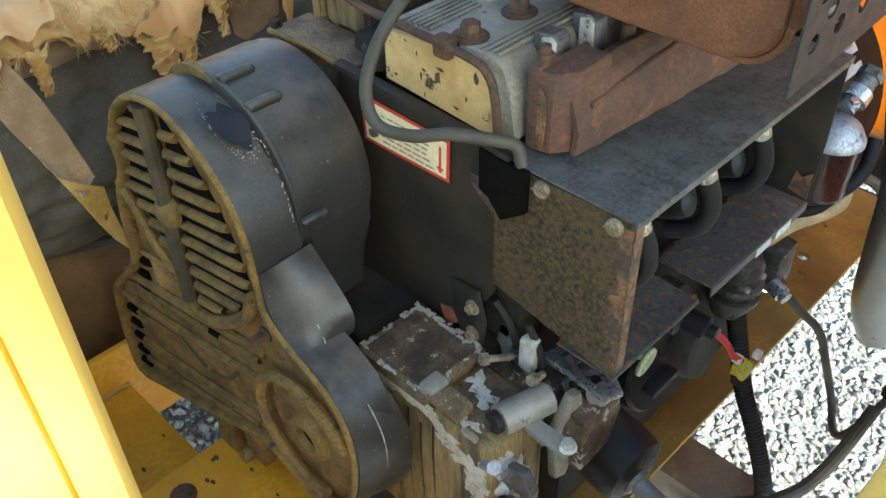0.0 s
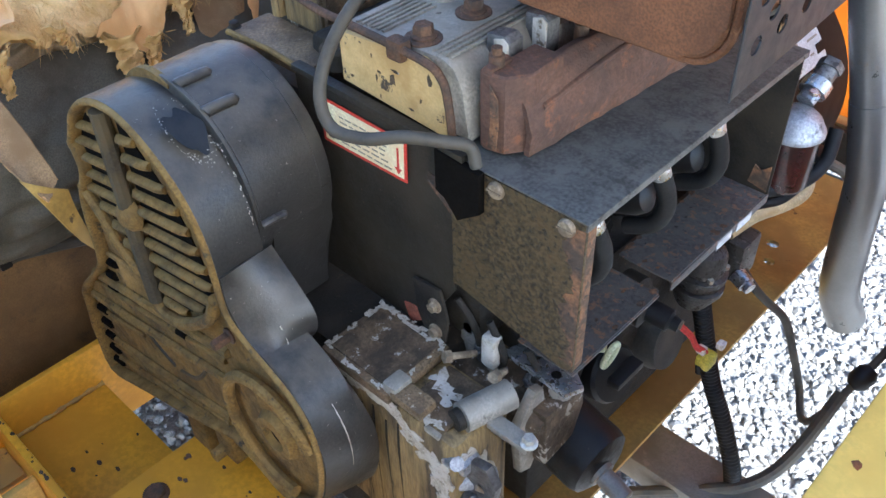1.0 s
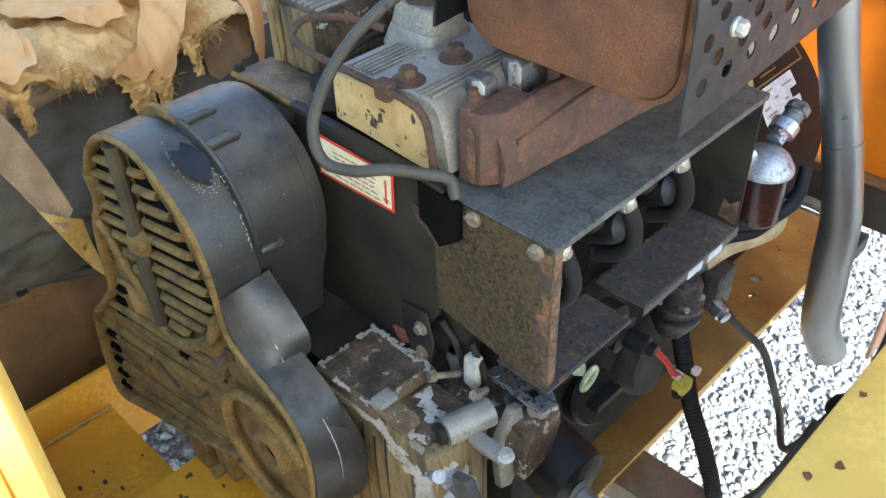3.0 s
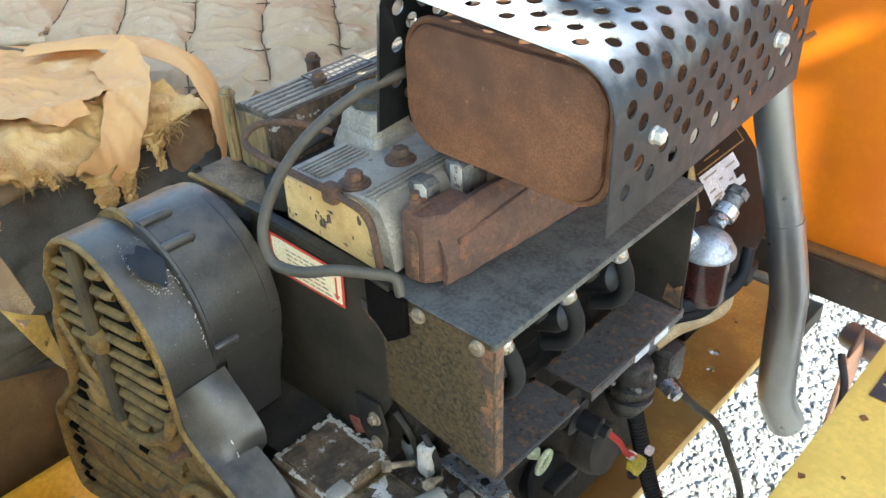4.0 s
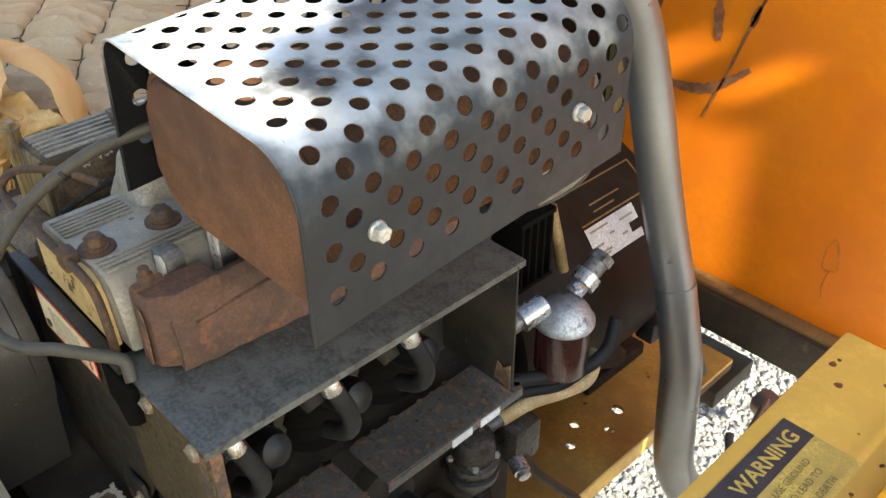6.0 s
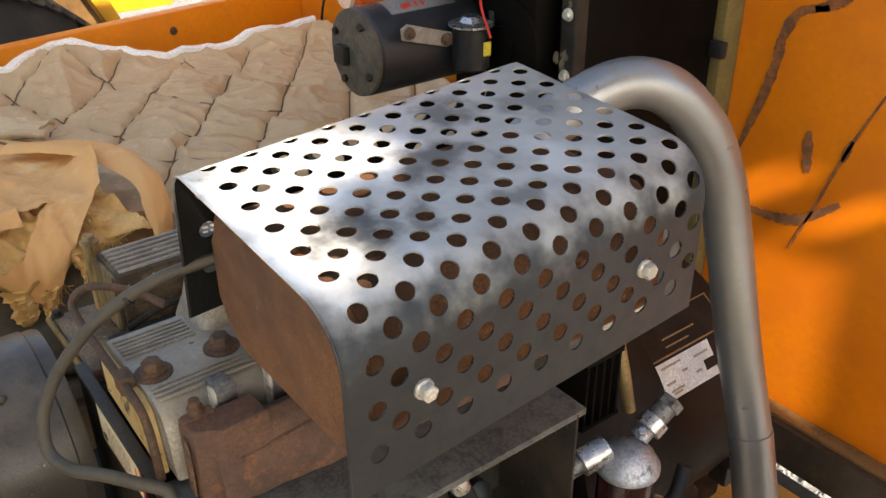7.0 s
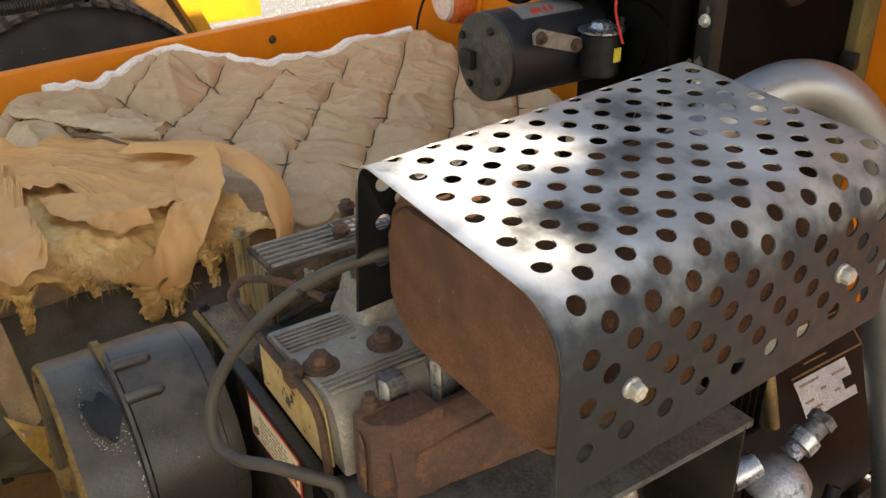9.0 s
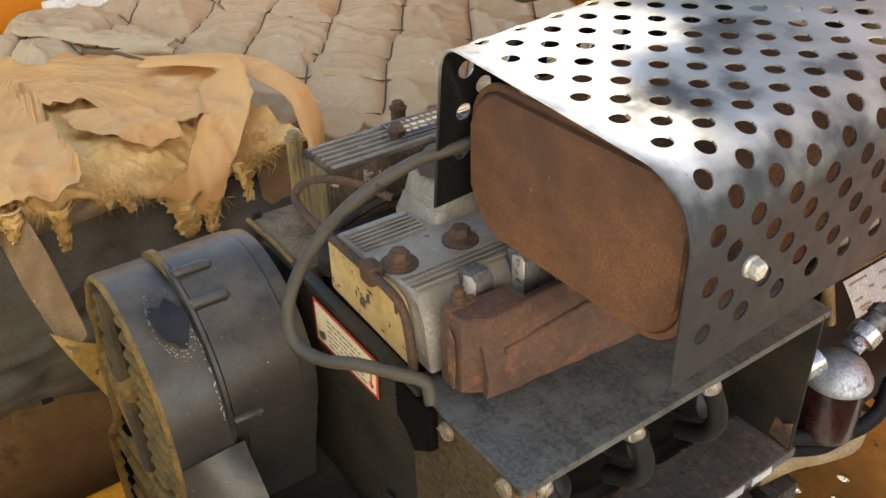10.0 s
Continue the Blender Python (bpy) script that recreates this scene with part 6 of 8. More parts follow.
# ---------------------------------------------------------------- oil filter, filler cap, dipstick, sender
oil = thing("oil_filter", (-0.33, 0.61, 0.70), "black spin-on oil filter canister on the engine", "oil filter")
bm = B()
lathe(bm, (-0.375, 0.622, 0.772), (0.95, -0.08, -0.12), [(0.034, 0), (0.046, 0.004), (0.047, 0.014), (0.045, 0.020), (0.045, 0.082), (0.042, 0.092), (0.030, 0.098), (0.0, 0.099)], 36)
part("canister", bm, "filter_black", oil)
bm = B()
lathe(bm, (-0.284, 0.608, 0.758), (0.95, -0.12, -0.2), [(0.017, 0), (0.017, 0.010), (0.012, 0.011), (0.012, 0.045), (0.009, 0.046)], 14)
part("drain_stub", bm, "tail_rust", oil, "dull brown stub")
cap = thing("oil_filler_cap", (-0.34, 0.742, 0.72), "black plastic oil filler cap with a grip bar", "filler cap")
bm = B()
lathe(bm, (-0.372, 0.735, 0.757), (0.9, -0.1, 0.32), [(0.036, 0), (0.040, 0.004), (0.040, 0.022), (0.036, 0.027), (0.0, 0.028)], 28)
part("cap_disc", bm, "black_plastic", cap)
bm = B()
box(bm, -0.345, -0.326, 0.708, 0.762, 0.770, 0.781, 0.003)
part("grip", bm, "black_plastic", cap)
bm = B()
lathe(bm, (-0.385, 0.855, 0.72), (0.95, 0, 0.2), [(0.040, 0), (0.042, 0.03), (0.038, 0.045), (0.0, 0.047)], 26)
solo("rubber_mount", bm, "rubber", "round black rubber mount above the rail", "mount")
stick = thing("dipstick", (-0.36, 0.705, 0.79), "dipstick with a pale green plastic pull ring", "dipstick")
bm = B()
ring = [(-0.345 + 0.004 * math.sin(a), 0.709 + 0.0125 * math.cos(a), 0.822 + 0.020 * math.sin(a)) for a in [6.2832 * k / 24 for k in range(25)]]
tube(bm, ring, 0.0038, 8, smooth=False)
part("pull_ring", bm, "ring_green", stick)
bm = B()
tube(bm, [(-0.362, 0.699, 0.835), (-0.350, 0.704, 0.838)], 0.008, 10, smooth=False)
part("collar", bm, "ring_green", stick)
sender = thing("pressure_sender", (-0.35, 0.79, 0.82), "black pressure sender with red wires and yellow plug", "sender")
bm = B()
lathe(bm, (-0.372, 0.786, 0.842), (0.97, 0.1, -0.1), [(0.014, 0), (0.014, 0.010), (0.027, 0.012), (0.027, 0.024), (0.015, 0.028), (0.015, 0.055), (0.009, 0.058), (0.009, 0.068)], 24)
part("body", bm, "black_plastic", sender)
bm = B()
lathe(bm, (-0.318, 0.793, 0.838), (0.97, 0.1, -0.1), [(0.006, 0), (0.006, 0.016)], 10)
part("terminal", bm, "bolt_pale", sender)
for k, dz in enumerate((0.0, 0.006)):
    bm = B()
    tube(bm, [(-0.305, 0.796, 0.836 - dz), (-0.293, 0.806, 0.818 - dz), (-0.286, 0.812, 0.800 - dz), (-0.277, 0.822 + 0.004 * k, 0.788 - dz)], 0.0026, 8)
    part("wire", bm, "wire_red", sender, "red wire")
bm = B()
box(bm, -0.285, -0.265, 0.812, 0.836, 0.762, 0.782, 0.005)
part("plug", bm, "wire_yellow", sender, "yellow plug")
bm = B()
box(bm, -0.288, -0.276, 0.816, 0.826, 0.782, 0.792, 0.002)
box(bm, -0.272, -0.262, 0.835, 0.846, 0.786, 0.796, 0.002)
part("plug_ends", bm, "lens_white", sender, "pale crimp ends")
bm = B()
lathe(bm, (-0.278, 0.818, 0.766), (0.3, -0.2, -0.9), [(0.007, 0), (0.007, 0.012)], 10)
part("plug_foot", bm, "black_plastic", sender)

# ---------------------------------------------------------------- fuel lift pump and hoses
lift = thing("fuel_lift_pump", (-0.345, 0.91, 0.79), "greasy grey fuel lift pump below the baffle", "fuel pump")
bm = B()
lathe(bm, (-0.345, 0.908, 0.800), (0.08, 0, 1), [(0.022, -0.03), (0.030, -0.012), (0.036, 0.0), (0.036, 0.008), (0.031, 0.010), (0.031, 0.020), (0.035, 0.022), (0.035, 0.030), (0.029, 0.033), (0.028, 0.058), (0.024, 0.066), (0.010, 0.072), (0.0, 0.073)], 30)
part("body", bm, "greasy", lift)
bm = B()
tube(bm, [(-0.345, 0.915, 0.855), (-0.338, 0.960, 0.862)], 0.008, 12, smooth=False)
part("outlet", bm, "alloy_grey", lift)
bm = B()
box(bm, -0.37, -0.31, 0.955, 1.005, 0.785, 0.850, 0.008)
part("housing", bm, "greasy", lift)
bm = B()
lathe(bm, (-0.315, 0.96, 0.80), (0.9, -0.3, -0.2), [(0.012, 0), (0.012, 0.02), (0.009, 0.021), (0.009, 0.028)], 14)
part("banjo", bm, "bright", lift)
for k in range(5):
    a = 0.6 + 1.25 * k
    bm = B()
    hexbolt(bm, (-0.343 + 0.031 * math.cos(a), 0.908 + 0.031 * math.sin(a), 0.831), (0.08, 0, 1), 0.008, 0.006)
    part("screw", bm, "bolt_zinc", lift)
bm = B()
tube(bm, [(-0.338, 0.955, 0.862), (-0.325, 1.00, 0.872), (-0.310, 1.05, 0.868), (-0.300, 1.085, 0.875), (-0.310, 1.11, 0.905)], 0.0098, 12)
solo("fuel_hose", bm, "cream_hose", "cream plastic fuel hose running to the filter", "hose")
for k, pts in enumerate(([(-0.37, 0.945, 0.905), (-0.335, 1.00, 0.905), (-0.305, 1.06, 0.898), (-0.292, 1.105, 0.915), (-0.297, 1.13, 0.955)], [(-0.37, 0.93, 0.885), (-0.335, 0.99, 0.888), (-0.315, 1.04, 0.880), (-0.305, 1.08, 0.890)])):
    bm = B()
    tube(bm, pts, 0.0095 if k == 0 else 0.008, 12)
    solo("fuel_hose", bm, "rubber_black", "black rubber fuel hose beside the filter", "hose")

ff = thing("fuel_filter", (-0.33, 1.08, 0.90), "fuel filter with silver head and dark red bowl", "fuel filter")
FA = Vector((-0.325, 1.052, 0.0))
bm = B()
lathe(bm, (FA.x, FA.y, 0.977), (0, 0, 1), [(0.034, 0), (0.0395, 0.002), (0.0395, 0.007), (0.037, 0.011), (0.031, 0.022), (0.022, 0.030), (0.012, 0.034), (0.0, 0.035)], 32)
part("head", bm, "alloy_bright", ff, "silver domed head")
bm = B()
lathe(bm, (FA.x, FA.y, 0.894), (0, 0, 1), [(0.024, 0), (0.033, 0.006), (0.035, 0.012), (0.035, 0.082)], 32)
part("bowl", bm, "bowl_red", ff, "dark red translucent bowl")
bm = B()
tube(bm, [(-0.327, 1.070, 1.012), (-0.325, 1.092, 1.026)], 0.012, 16, smooth=False)
part("outlet_neck", bm, "alloy_bright", ff)
bm = B()
tube(bm, [(-0.326, 1.082, 1.020), (-0.325, 1.096, 1.029)], 0.0185, 20, smooth=False)
part("clamp", bm, "bright", ff, "bright band clamp")
bm = B()
tube(bm, [(-0.325, 1.096, 1.029), (-0.324, 1.116, 1.041)], 0.0135, 16, smooth=False)
lathe(bm, (-0.324, 1.112, 1.039), (0, 0.85, 0.5), [(0.0165, 0), (0.0165, 0.012), (0.012, 0.013)], 6)
part("fitting", bm, "alloy_grey", ff, "brass-grey hexagon fitting")
bm = B()
tube(bm, [(-0.342, 1.030, 1.007), (-0.349, 0.995, 0.997)], 0.0165, 18, smooth=False)
part("inlet_clamp", bm, "bright", ff)
bm = B()
tube(bm, [(-0.349, 1.000, 0.998), (-0.359, 0.955, 0.984)], 0.012, 14, smooth=False)
part("inlet_stub", bm, "alloy_grey", ff)
bm = B()
hexbolt(bm, (-0.317, 1.062, 1.028), (0.2, -0.2, 1), 0.011, 0.008, 0.009)
part("bleed_screw", bm, "bright", ff)

# brass tube and cast bracket behind the guard
bm = B()
tube(bm, [(-0.41, 1.115, 1.085), (-0.398, 1.120, 1.035), (-0.385, 1.12, 0.99)], 0.0085, 12, smooth=False)
solo("brass_tube", bm, "gold", "short brass-coloured tube behind the cover plate", "tube")
br = thing("cast_bracket", (-0.43, 1.06, 1.0), "black cast bracket pierced with square windows", "bracket")
for k in range(5):
    part("bar", box(B(), -0.452, -0.395, 1.046 + 0.014 * k, 1.050 + 0.014 * k, 0.9915, 1.0835, 0.001), "slot_black", br)
bm = B()
prism(bm, [(-0.452, 1.092), (-0.395, 1.092), (-0.395, 1.084), (-0.447, 1.084), (-0.447, 0.991), (-0.395, 0.991), (-0.395, 0.985), (-0.452, 0.985)], "y", 1.044, 1.110)
part("web", bm, "slot_black", br)
bm = B()
tube(bm, [(-0.42, 1.02, 1.125), (-0.395, 1.07, 1.128), (-0.378, 1.12, 1.150), (-0.385, 1.155, 1.20), (-0.42, 1.17, 1.25)], 0.017, 14)
solo("intake_hose", bm, "rubber", "thick black rubber hose behind the guard", "hose")
bm = B()
tube(bm, [(-0.40, 1.055, 1.145), (-0.380, 1.085, 1.165), (-0.372, 1.11, 1.185)], 0.030, 18)
solo("elbow_joint", bm, "alloy", "dull silver pipe elbow behind the guard", "pipe")

# ---------------------------------------------------------------- generator drum
gen = thing("generator", (-0.60, 1.25, 0.56), "large dark brown generator drum with stickers", "generator")
DX, DZ_, DR = -0.605, 0.825, 0.222
bm = B()
lathe(bm, (DX, 1.03, DZ_), (0, 1, 0), [(0.150, 0), (0.205, 0.012), (DR, 0.03), (DR, 0.385), (DR - 0.012, 0.40), (0.10, 0.405)], 72)
part("drum", bm, "drum_brown", gen)


def on_gen(y, deg, lift=0.0008):
    a = radians(deg)
    return (DX + (DR + lift) * math.cos(a), y, DZ_ + (DR + lift) * math.sin(a))


def patch(bm, y0, y1, d0, d1, lift, nu=6, nv=10):
    sheet(bm, lambda u, v: on_gen(y0 + (y1 - y0) * u, d0 + (d1 - d0) * v, lift), nu, nv)
    return bm


lab = part("label", patch(B(), 1.236, 1.350, 28, 42, 0.0008), "sticker_white", gen, "torn white paper label")
bm = B()
rnd = random.Random(21)
for d, ys in ((40, (1.243, 1.285)), (38.5, (1.31, 1.342)), (36, (1.28, 1.292)), (34, (1.243, 1.262)), (33, (1.305, 1.318)), (31, (1.248, 1.275)), (29.8, (1.252, 1.27))):
    patch(bm, ys[0], ys[1], d - 0.45, d + 0.45, 0.0014, 1, 1)
part("print", bm, "ink_pale", lab, "small print")
part("tear", patch(B(), 1.326, 1.352, 31.5, 35.5, 0.0015, 3, 3), "drum_brown", lab, "torn-out notch")
dec = part("decal", patch(B(), 1.235, 1.395, 43, 58, 0.0008), "decal_brown", gen, "brown decal with a cream border")
bm = B()
for y0, y1, d0, d1 in ((1.235, 1.395, 43, 43.7), (1.235, 1.395, 57.4, 58), (1.392, 1.395, 43, 58), (1.27, 1.32, 46.0, 46.6), (1.27, 1.34, 49, 49.6)):
    patch(bm, y0, y1, d0, d1, 0.0014, 4, 3)
part("decal_border", bm, "gold", dec, "cream lines")
bm = B()
prism(bm, [(1.33, 0.62), (1.44, 0.56), (1.44, 0.60), (1.36, 0.70), (1.30, 0.72)], "x", -0.51, -0.462, 0.004)
part("foot", bm, "black_plastic", gen, "black mounting foot")
bm = B()
box(bm, -0.56, -0.462, 1.33, 1.50, 0.556, 0.585, 0.006)
part("foot_pad", bm, "dark_iron", gen)
bm = B()
tube(bm, [(-0.40, 1.40, 0.715), (-0.375, 1.43, 0.70), (-0.35, 1.47, 0.66), (-0.345, 1.51, 0.58)], 0.010, 10)
part("cable", bm, "rubber", gen, "black cable")
bm = B()
box(bm, -0.42, -0.385, 1.385, 1.425, 0.695, 0.735, 0.005)
part("gland", bm, "black_plastic", gen)
bm = B()
box(bm, -0.42, -0.345, 1.50, 1.64, 0.503, 0.530, 0.006)
solo("rusty_plate", bm, "bolt_rust", "flaking rust-brown plate on the end channel", "plate")

# ---------------------------------------------------------------- cables hanging beside the rail
def conduit(bm, pts, r, pitch=0.0045, n=12):
    """Corrugated hose: a tube whose radius ripples along its length."""
    line = spline(pts, 8)
    length = sum((b - a).length for a, b in zip(line, line[1:]))
    k = max(8, int(length / pitch * 2))
    out = []
    step = length / k
    cur = line[0]
    out.append(cur)
    i = 0
    want = step
    while i < len(line) - 1 and len(out) < k:
        d = (line[i + 1] - cur).length
        if d >= want:
            cur = cur + (line[i + 1] - cur) * (want / d)
            out.append(cur)
            want = step
        else:
            want -= d
            cur = line[i + 1]
            i += 1
    return tube(bm, out, lambda t: r if round(t * (len(out) - 1)) % 2 else r * 0.86, n, smooth=False)


bm = conduit(B(), [(-0.337, 0.915, 0.772), (-0.322, 0.918, 0.715), (-0.298, 0.922, 0.630), (-0.262, 0.922, 0.555), (-0.225, 0.920, 0.450), (-0.215, 0.920, 0.30), (-0.24, 0.93, 0.10), (-0.30, 0.95, -0.05)], 0.0135, 0.0062, 14)
solo("corrugated_conduit", bm, "black_plastic", "black corrugated conduit hanging below the fuel pump", "conduit")
bm = B()
tube(bm, [(-0.315, 0.975, 0.80), (-0.296, 0.985, 0.770), (-0.285, 1.01, 0.735), (-0.262, 1.05, 0.68), (-0.245, 1.08, 0.60), (-0.225, 1.10, 0.52), (-0.195, 1.06, 0.50), (-0.172, 1.06, 0.53), (-0.150, 1.12, 0.585), (-0.135, 1.17, 0.64), (-0.14, 1.22, 0.70), (-0.17, 1.27, 0.73)], 0.0062, 10)
solo("cable", bm, "rubber", "black sheathed cable drooping over the gravel", "cable")
bm = B()
tube(bm, [(-0.162, 1.09, 0.56), (-0.175, 1.00, 0.49), (-0.20, 0.93, 0.465), (-0.26, 0.88, 0.44), (-0.34, 0.82, 0.42)], 0.010, 10)
bm2 = solo("thick_cable", bm, "rubber", "thick dusty black cable lying over the cross tube", "cable")
bm = B()
lathe(bm, (-0.149, 1.118, 0.583), (0.5, 0.9, 0.9), [(0.010, -0.02), (0.017, -0.01), (0.017, 0.01), (0.010, 0.02)], 14)
part("tape_wrap", bm, "black_plastic", bm2)
bm = B()
prism(bm, [(1.34, 0.50), (1.44, 0.50), (1.45, 0.62), (1.41, 0.70), (1.37, 0.66), (1.35, 0.58)], "x", -0.185, -0.178, 0.002)
solo("rusty_tab", bm, "manifold_rust", "ragged rusty steel tab with peeling yellow paint", "tab")
bm = B()
tube(bm, [(-0.22, 1.50, 0.60), (-0.10, 1.44, 0.62)], 0.026, 18, smooth=False)
solo("galvanised_pipe", bm, "tail_steel", "short dull galvanised pipe by the ledge", "pipe")
bm = B()
tube(bm, [(0.02, 1.742, 1.02), (-0.04, 1.735, 0.93), (-0.062, 1.735, 0.86), (-0.060, 1.735, 0.80), (-0.04, 1.735, 0.77)], 0.003, 8)
cab = solo("wall_cable", bm, "black_plastic", "thin black cable hanging on the end wall", "cable")
bm = B()
tube(bm, [(-0.065, 1.734, 0.83), (-0.062, 1.734, 0.80), (-0.063, 1.734, 0.76)], lambda t: 0.005 + 0.007 * math.sin(math.pi * t), 8)
part("splice", bm, "black_plastic", cab)
# ================================================================ tank, motor and valves at the far end
tank = thing("hydraulic_tank", (-0.87, 1.53, 0.60), "tall black steel tank with a bolted edge and a drain fitting", "tank")
bm = B()
box(bm, -1.00, -0.752, 1.37, 1.70, 0.60, 1.95, 0.004)
part("body", bm, "tank_black", tank)
bm = B()
box(bm, -0.775, -0.745, 1.345, 1.372, 0.75, 1.95, 0.002)
part("bolted_flange", bm, "dark_iron", tank, "flange with mud stains")
for z in (1.49, 1.39, 1.295, 1.20):
    bm = B()
    hexbolt(bm, (-0.760, 1.345, z), (0, -1, 0), 0.013, 0.008, 0.010)
    part("bolt", bm, "bolt_zinc", tank)
bm = B()
lathe(bm, (-0.752, 1.536, 1.430), (1, 0, 0), [(0.044, 0), (0.042, 0.006), (0.036, 0.010), (0.030, 0.011)], 28)
part("weld_ring", bm, "filter_black", tank, "black weld ring")
bm = B()
lathe(bm, (-0.742, 1.536, 1.430), (1, 0, 0), [(0.027, 0), (0.027, 0.016), (0.021, 0.017), (0.021, 0.030), (0.017, 0.031), (0.014, 0.020), (0.0, 0.020)], 8)
part("drain_fitting", bm, "cap_dusty", tank, "brown-black hexagon fitting with a hollow end")
rnd = random.Random(61)
for z0, z1, n_ in ((1.14, 1.27, 26), (1.40, 1.47, 5), (1.30, 1.33, 5)):
    bm = B()
    for _ in range(n_):
        cx, cz, r = rnd.uniform(-0.790, -0.757), rnd.uniform(z0, z1), rnd.uniform(0.003, 0.010)
        vs = [bm.verts.new((min(-0.7455, cx + r * rnd.uniform(0.4, 1.1) * math.cos(6.283 * i / 9)), 1.3444 - rnd.uniform(0, 0.0004), cz + 1.6 * r * rnd.uniform(0.4, 1.1) * math.sin(6.283 * i / 9))) for i in range(9)]
        bm.faces.new(vs)
    part("mud_splash", bm, "mud", tank, "dried mud splashes")
bm = B()
lathe(bm, (-0.724, 1.536, 1.430), (1, 0, 0), [(0.0125, 0), (0.0125, 0.001)], 14)
part("plug", bm, "tail_rust", tank, "dull brown plug")

MX, MZ, MR = -0.990, 1.322, 0.070
motor = thing("pump_motor", (MX, 1.22, 1.25), "black electric pump motor with a solenoid and red wires", "electric motor")
bm = B()
lathe(bm, (MX, 1.115, MZ), (0, 1, 0), [(MR - 0.004, 0), (MR, 0.004), (MR, 0.20), (MR - 0.004, 0.205)], 48)
part("body", bm, "motor_black", motor)
bm = B()
lathe(bm, (MX, 1.1145, MZ), (0, -1, 0), [(MR - 0.001, 0), (MR - 0.001, 0.007), (MR - 0.006, 0.009), (0.0, 0.009)], 48)
face_ = part("end_cap", bm, "cap_dusty", motor, "dusty grey-brown end cap")
bm = B()
box(bm, MX - 0.042, MX - 0.012, 1.092, 1.106, MZ - 0.022, MZ + 0.008, 0.003)
part("shaft_boss", bm, "black_plastic", face_)
for a in (150, 240, 60, 330):
    bm = B()
    hexbolt(bm, (MX + 0.054 * math.cos(radians(a)), 1.1055, MZ + 0.054 * math.sin(radians(a))), (0, -1, 0), 0.011, 0.007)
    part("screw", bm, "dark_iron", face_)
bm = B()
sheet(bm, lambda u, v: (MX + (MR + 0.0008) * math.cos(radians(58 + 40 * v)), 1.155 + 0.125 * u, MZ + (MR + 0.0008) * math.sin(radians(58 + 40 * v))), 4, 12)
lab = part("label", bm, "grey_label", motor, "silver-grey label")
bm = B()
for k, (u0, u1) in enumerate(((0.20, 0.36), (0.40, 0.46), (0.50, 0.56))):
    sheet(bm, lambda u, v, u0=u0, u1=u1: (MX + (MR + 0.0016) * math.cos(radians(62 + 10 * v + 4 * u)), 1.155 + 0.125 * (u0 + (u1 - u0) * u), MZ + (MR + 0.0016) * math.sin(radians(62 + 10 * v + 4 * u))), 2, 3)
part("red_mark", bm, "red", lab, "red script mark")
bm = B()
prism(bm, [(1.138, 1.372), (1.150, 1.378), (1.235, 1.352), (1.238, 1.335), (1.225, 1.330), (1.140, 1.355)], "x", MX + 0.083, MX + 0.087, 0.001)
strap_ = part("terminal_strap", bm, "alloy", motor, "pale metal strap")
for y, z in ((1.152, 1.364), (1.222, 1.343)):
    bm = B()
    hexbolt(bm, (MX + 0.087, y, z), (1, 0, 0), 0.013, 0.010, 0.010)
    part("nut", bm, "bolt_rust", strap_)
bm = B()
lathe(bm, (MX + 0.100, 1.262, 1.292), (0, 0, 1), [(0.026, 0), (0.030, 0.004), (0.030, 0.066), (0.026, 0.070)], 24)
sol = part("solenoid", bm, "black_plastic", motor, "black solenoid")
bm = B()
lathe(bm, (MX + 0.100, 1.262, 1.362), (0, 0, 1), [(0.036, 0), (0.036, 0.003), (0.020, 0.006), (0.014, 0.014), (0.0, 0.016)], 24)
part("solenoid_lid", bm, "bright", sol, "bright pressed lid")
bm = B()
box(bm, MX + 0.1305, MX + 0.1325, 1.262, 1.276, 1.318, 1.340, 0.0005)
part("sticker", bm, "wire_yellow", sol, "small yellow sticker")
bm = B()
tube(bm, [(-0.842, 1.262, 1.352), (-0.838, 1.240, 1.399), (-0.836, 1.234, 1.428), (-0.852, 1.232, 1.440), (-0.878, 1.232, 1.438), (-0.905, 1.232, 1.430), (-0.927, 1.232, 1.432), (-0.935, 1.232, 1.488), (-0.939, 1.232, 1.62)], 0.0019, 8)
part("wire", bm, "wire_red", motor, "red wire")
bm = B()
lathe(bm, (MX + 0.10, 1.305, 1.345), (0, 0, 1), [(0.009, 0), (0.009, 0.02), (0.006, 0.021), (0.006, 0.032)], 6)
part("terminal", bm, "black_plastic", motor)
bm = B()
box(bm, -1.00, -0.80, 1.315, 1.37, 1.18, 1.50, 0.010)
lathe(bm, (-0.86, 1.315, 1.33), (0, -1, 0), [(0.075, 0), (0.075, 0.01), (0.03, 0.012), (0.03, 0.02)], 32)
part("pump_end", bm, "tank_black", motor, "black pump body")

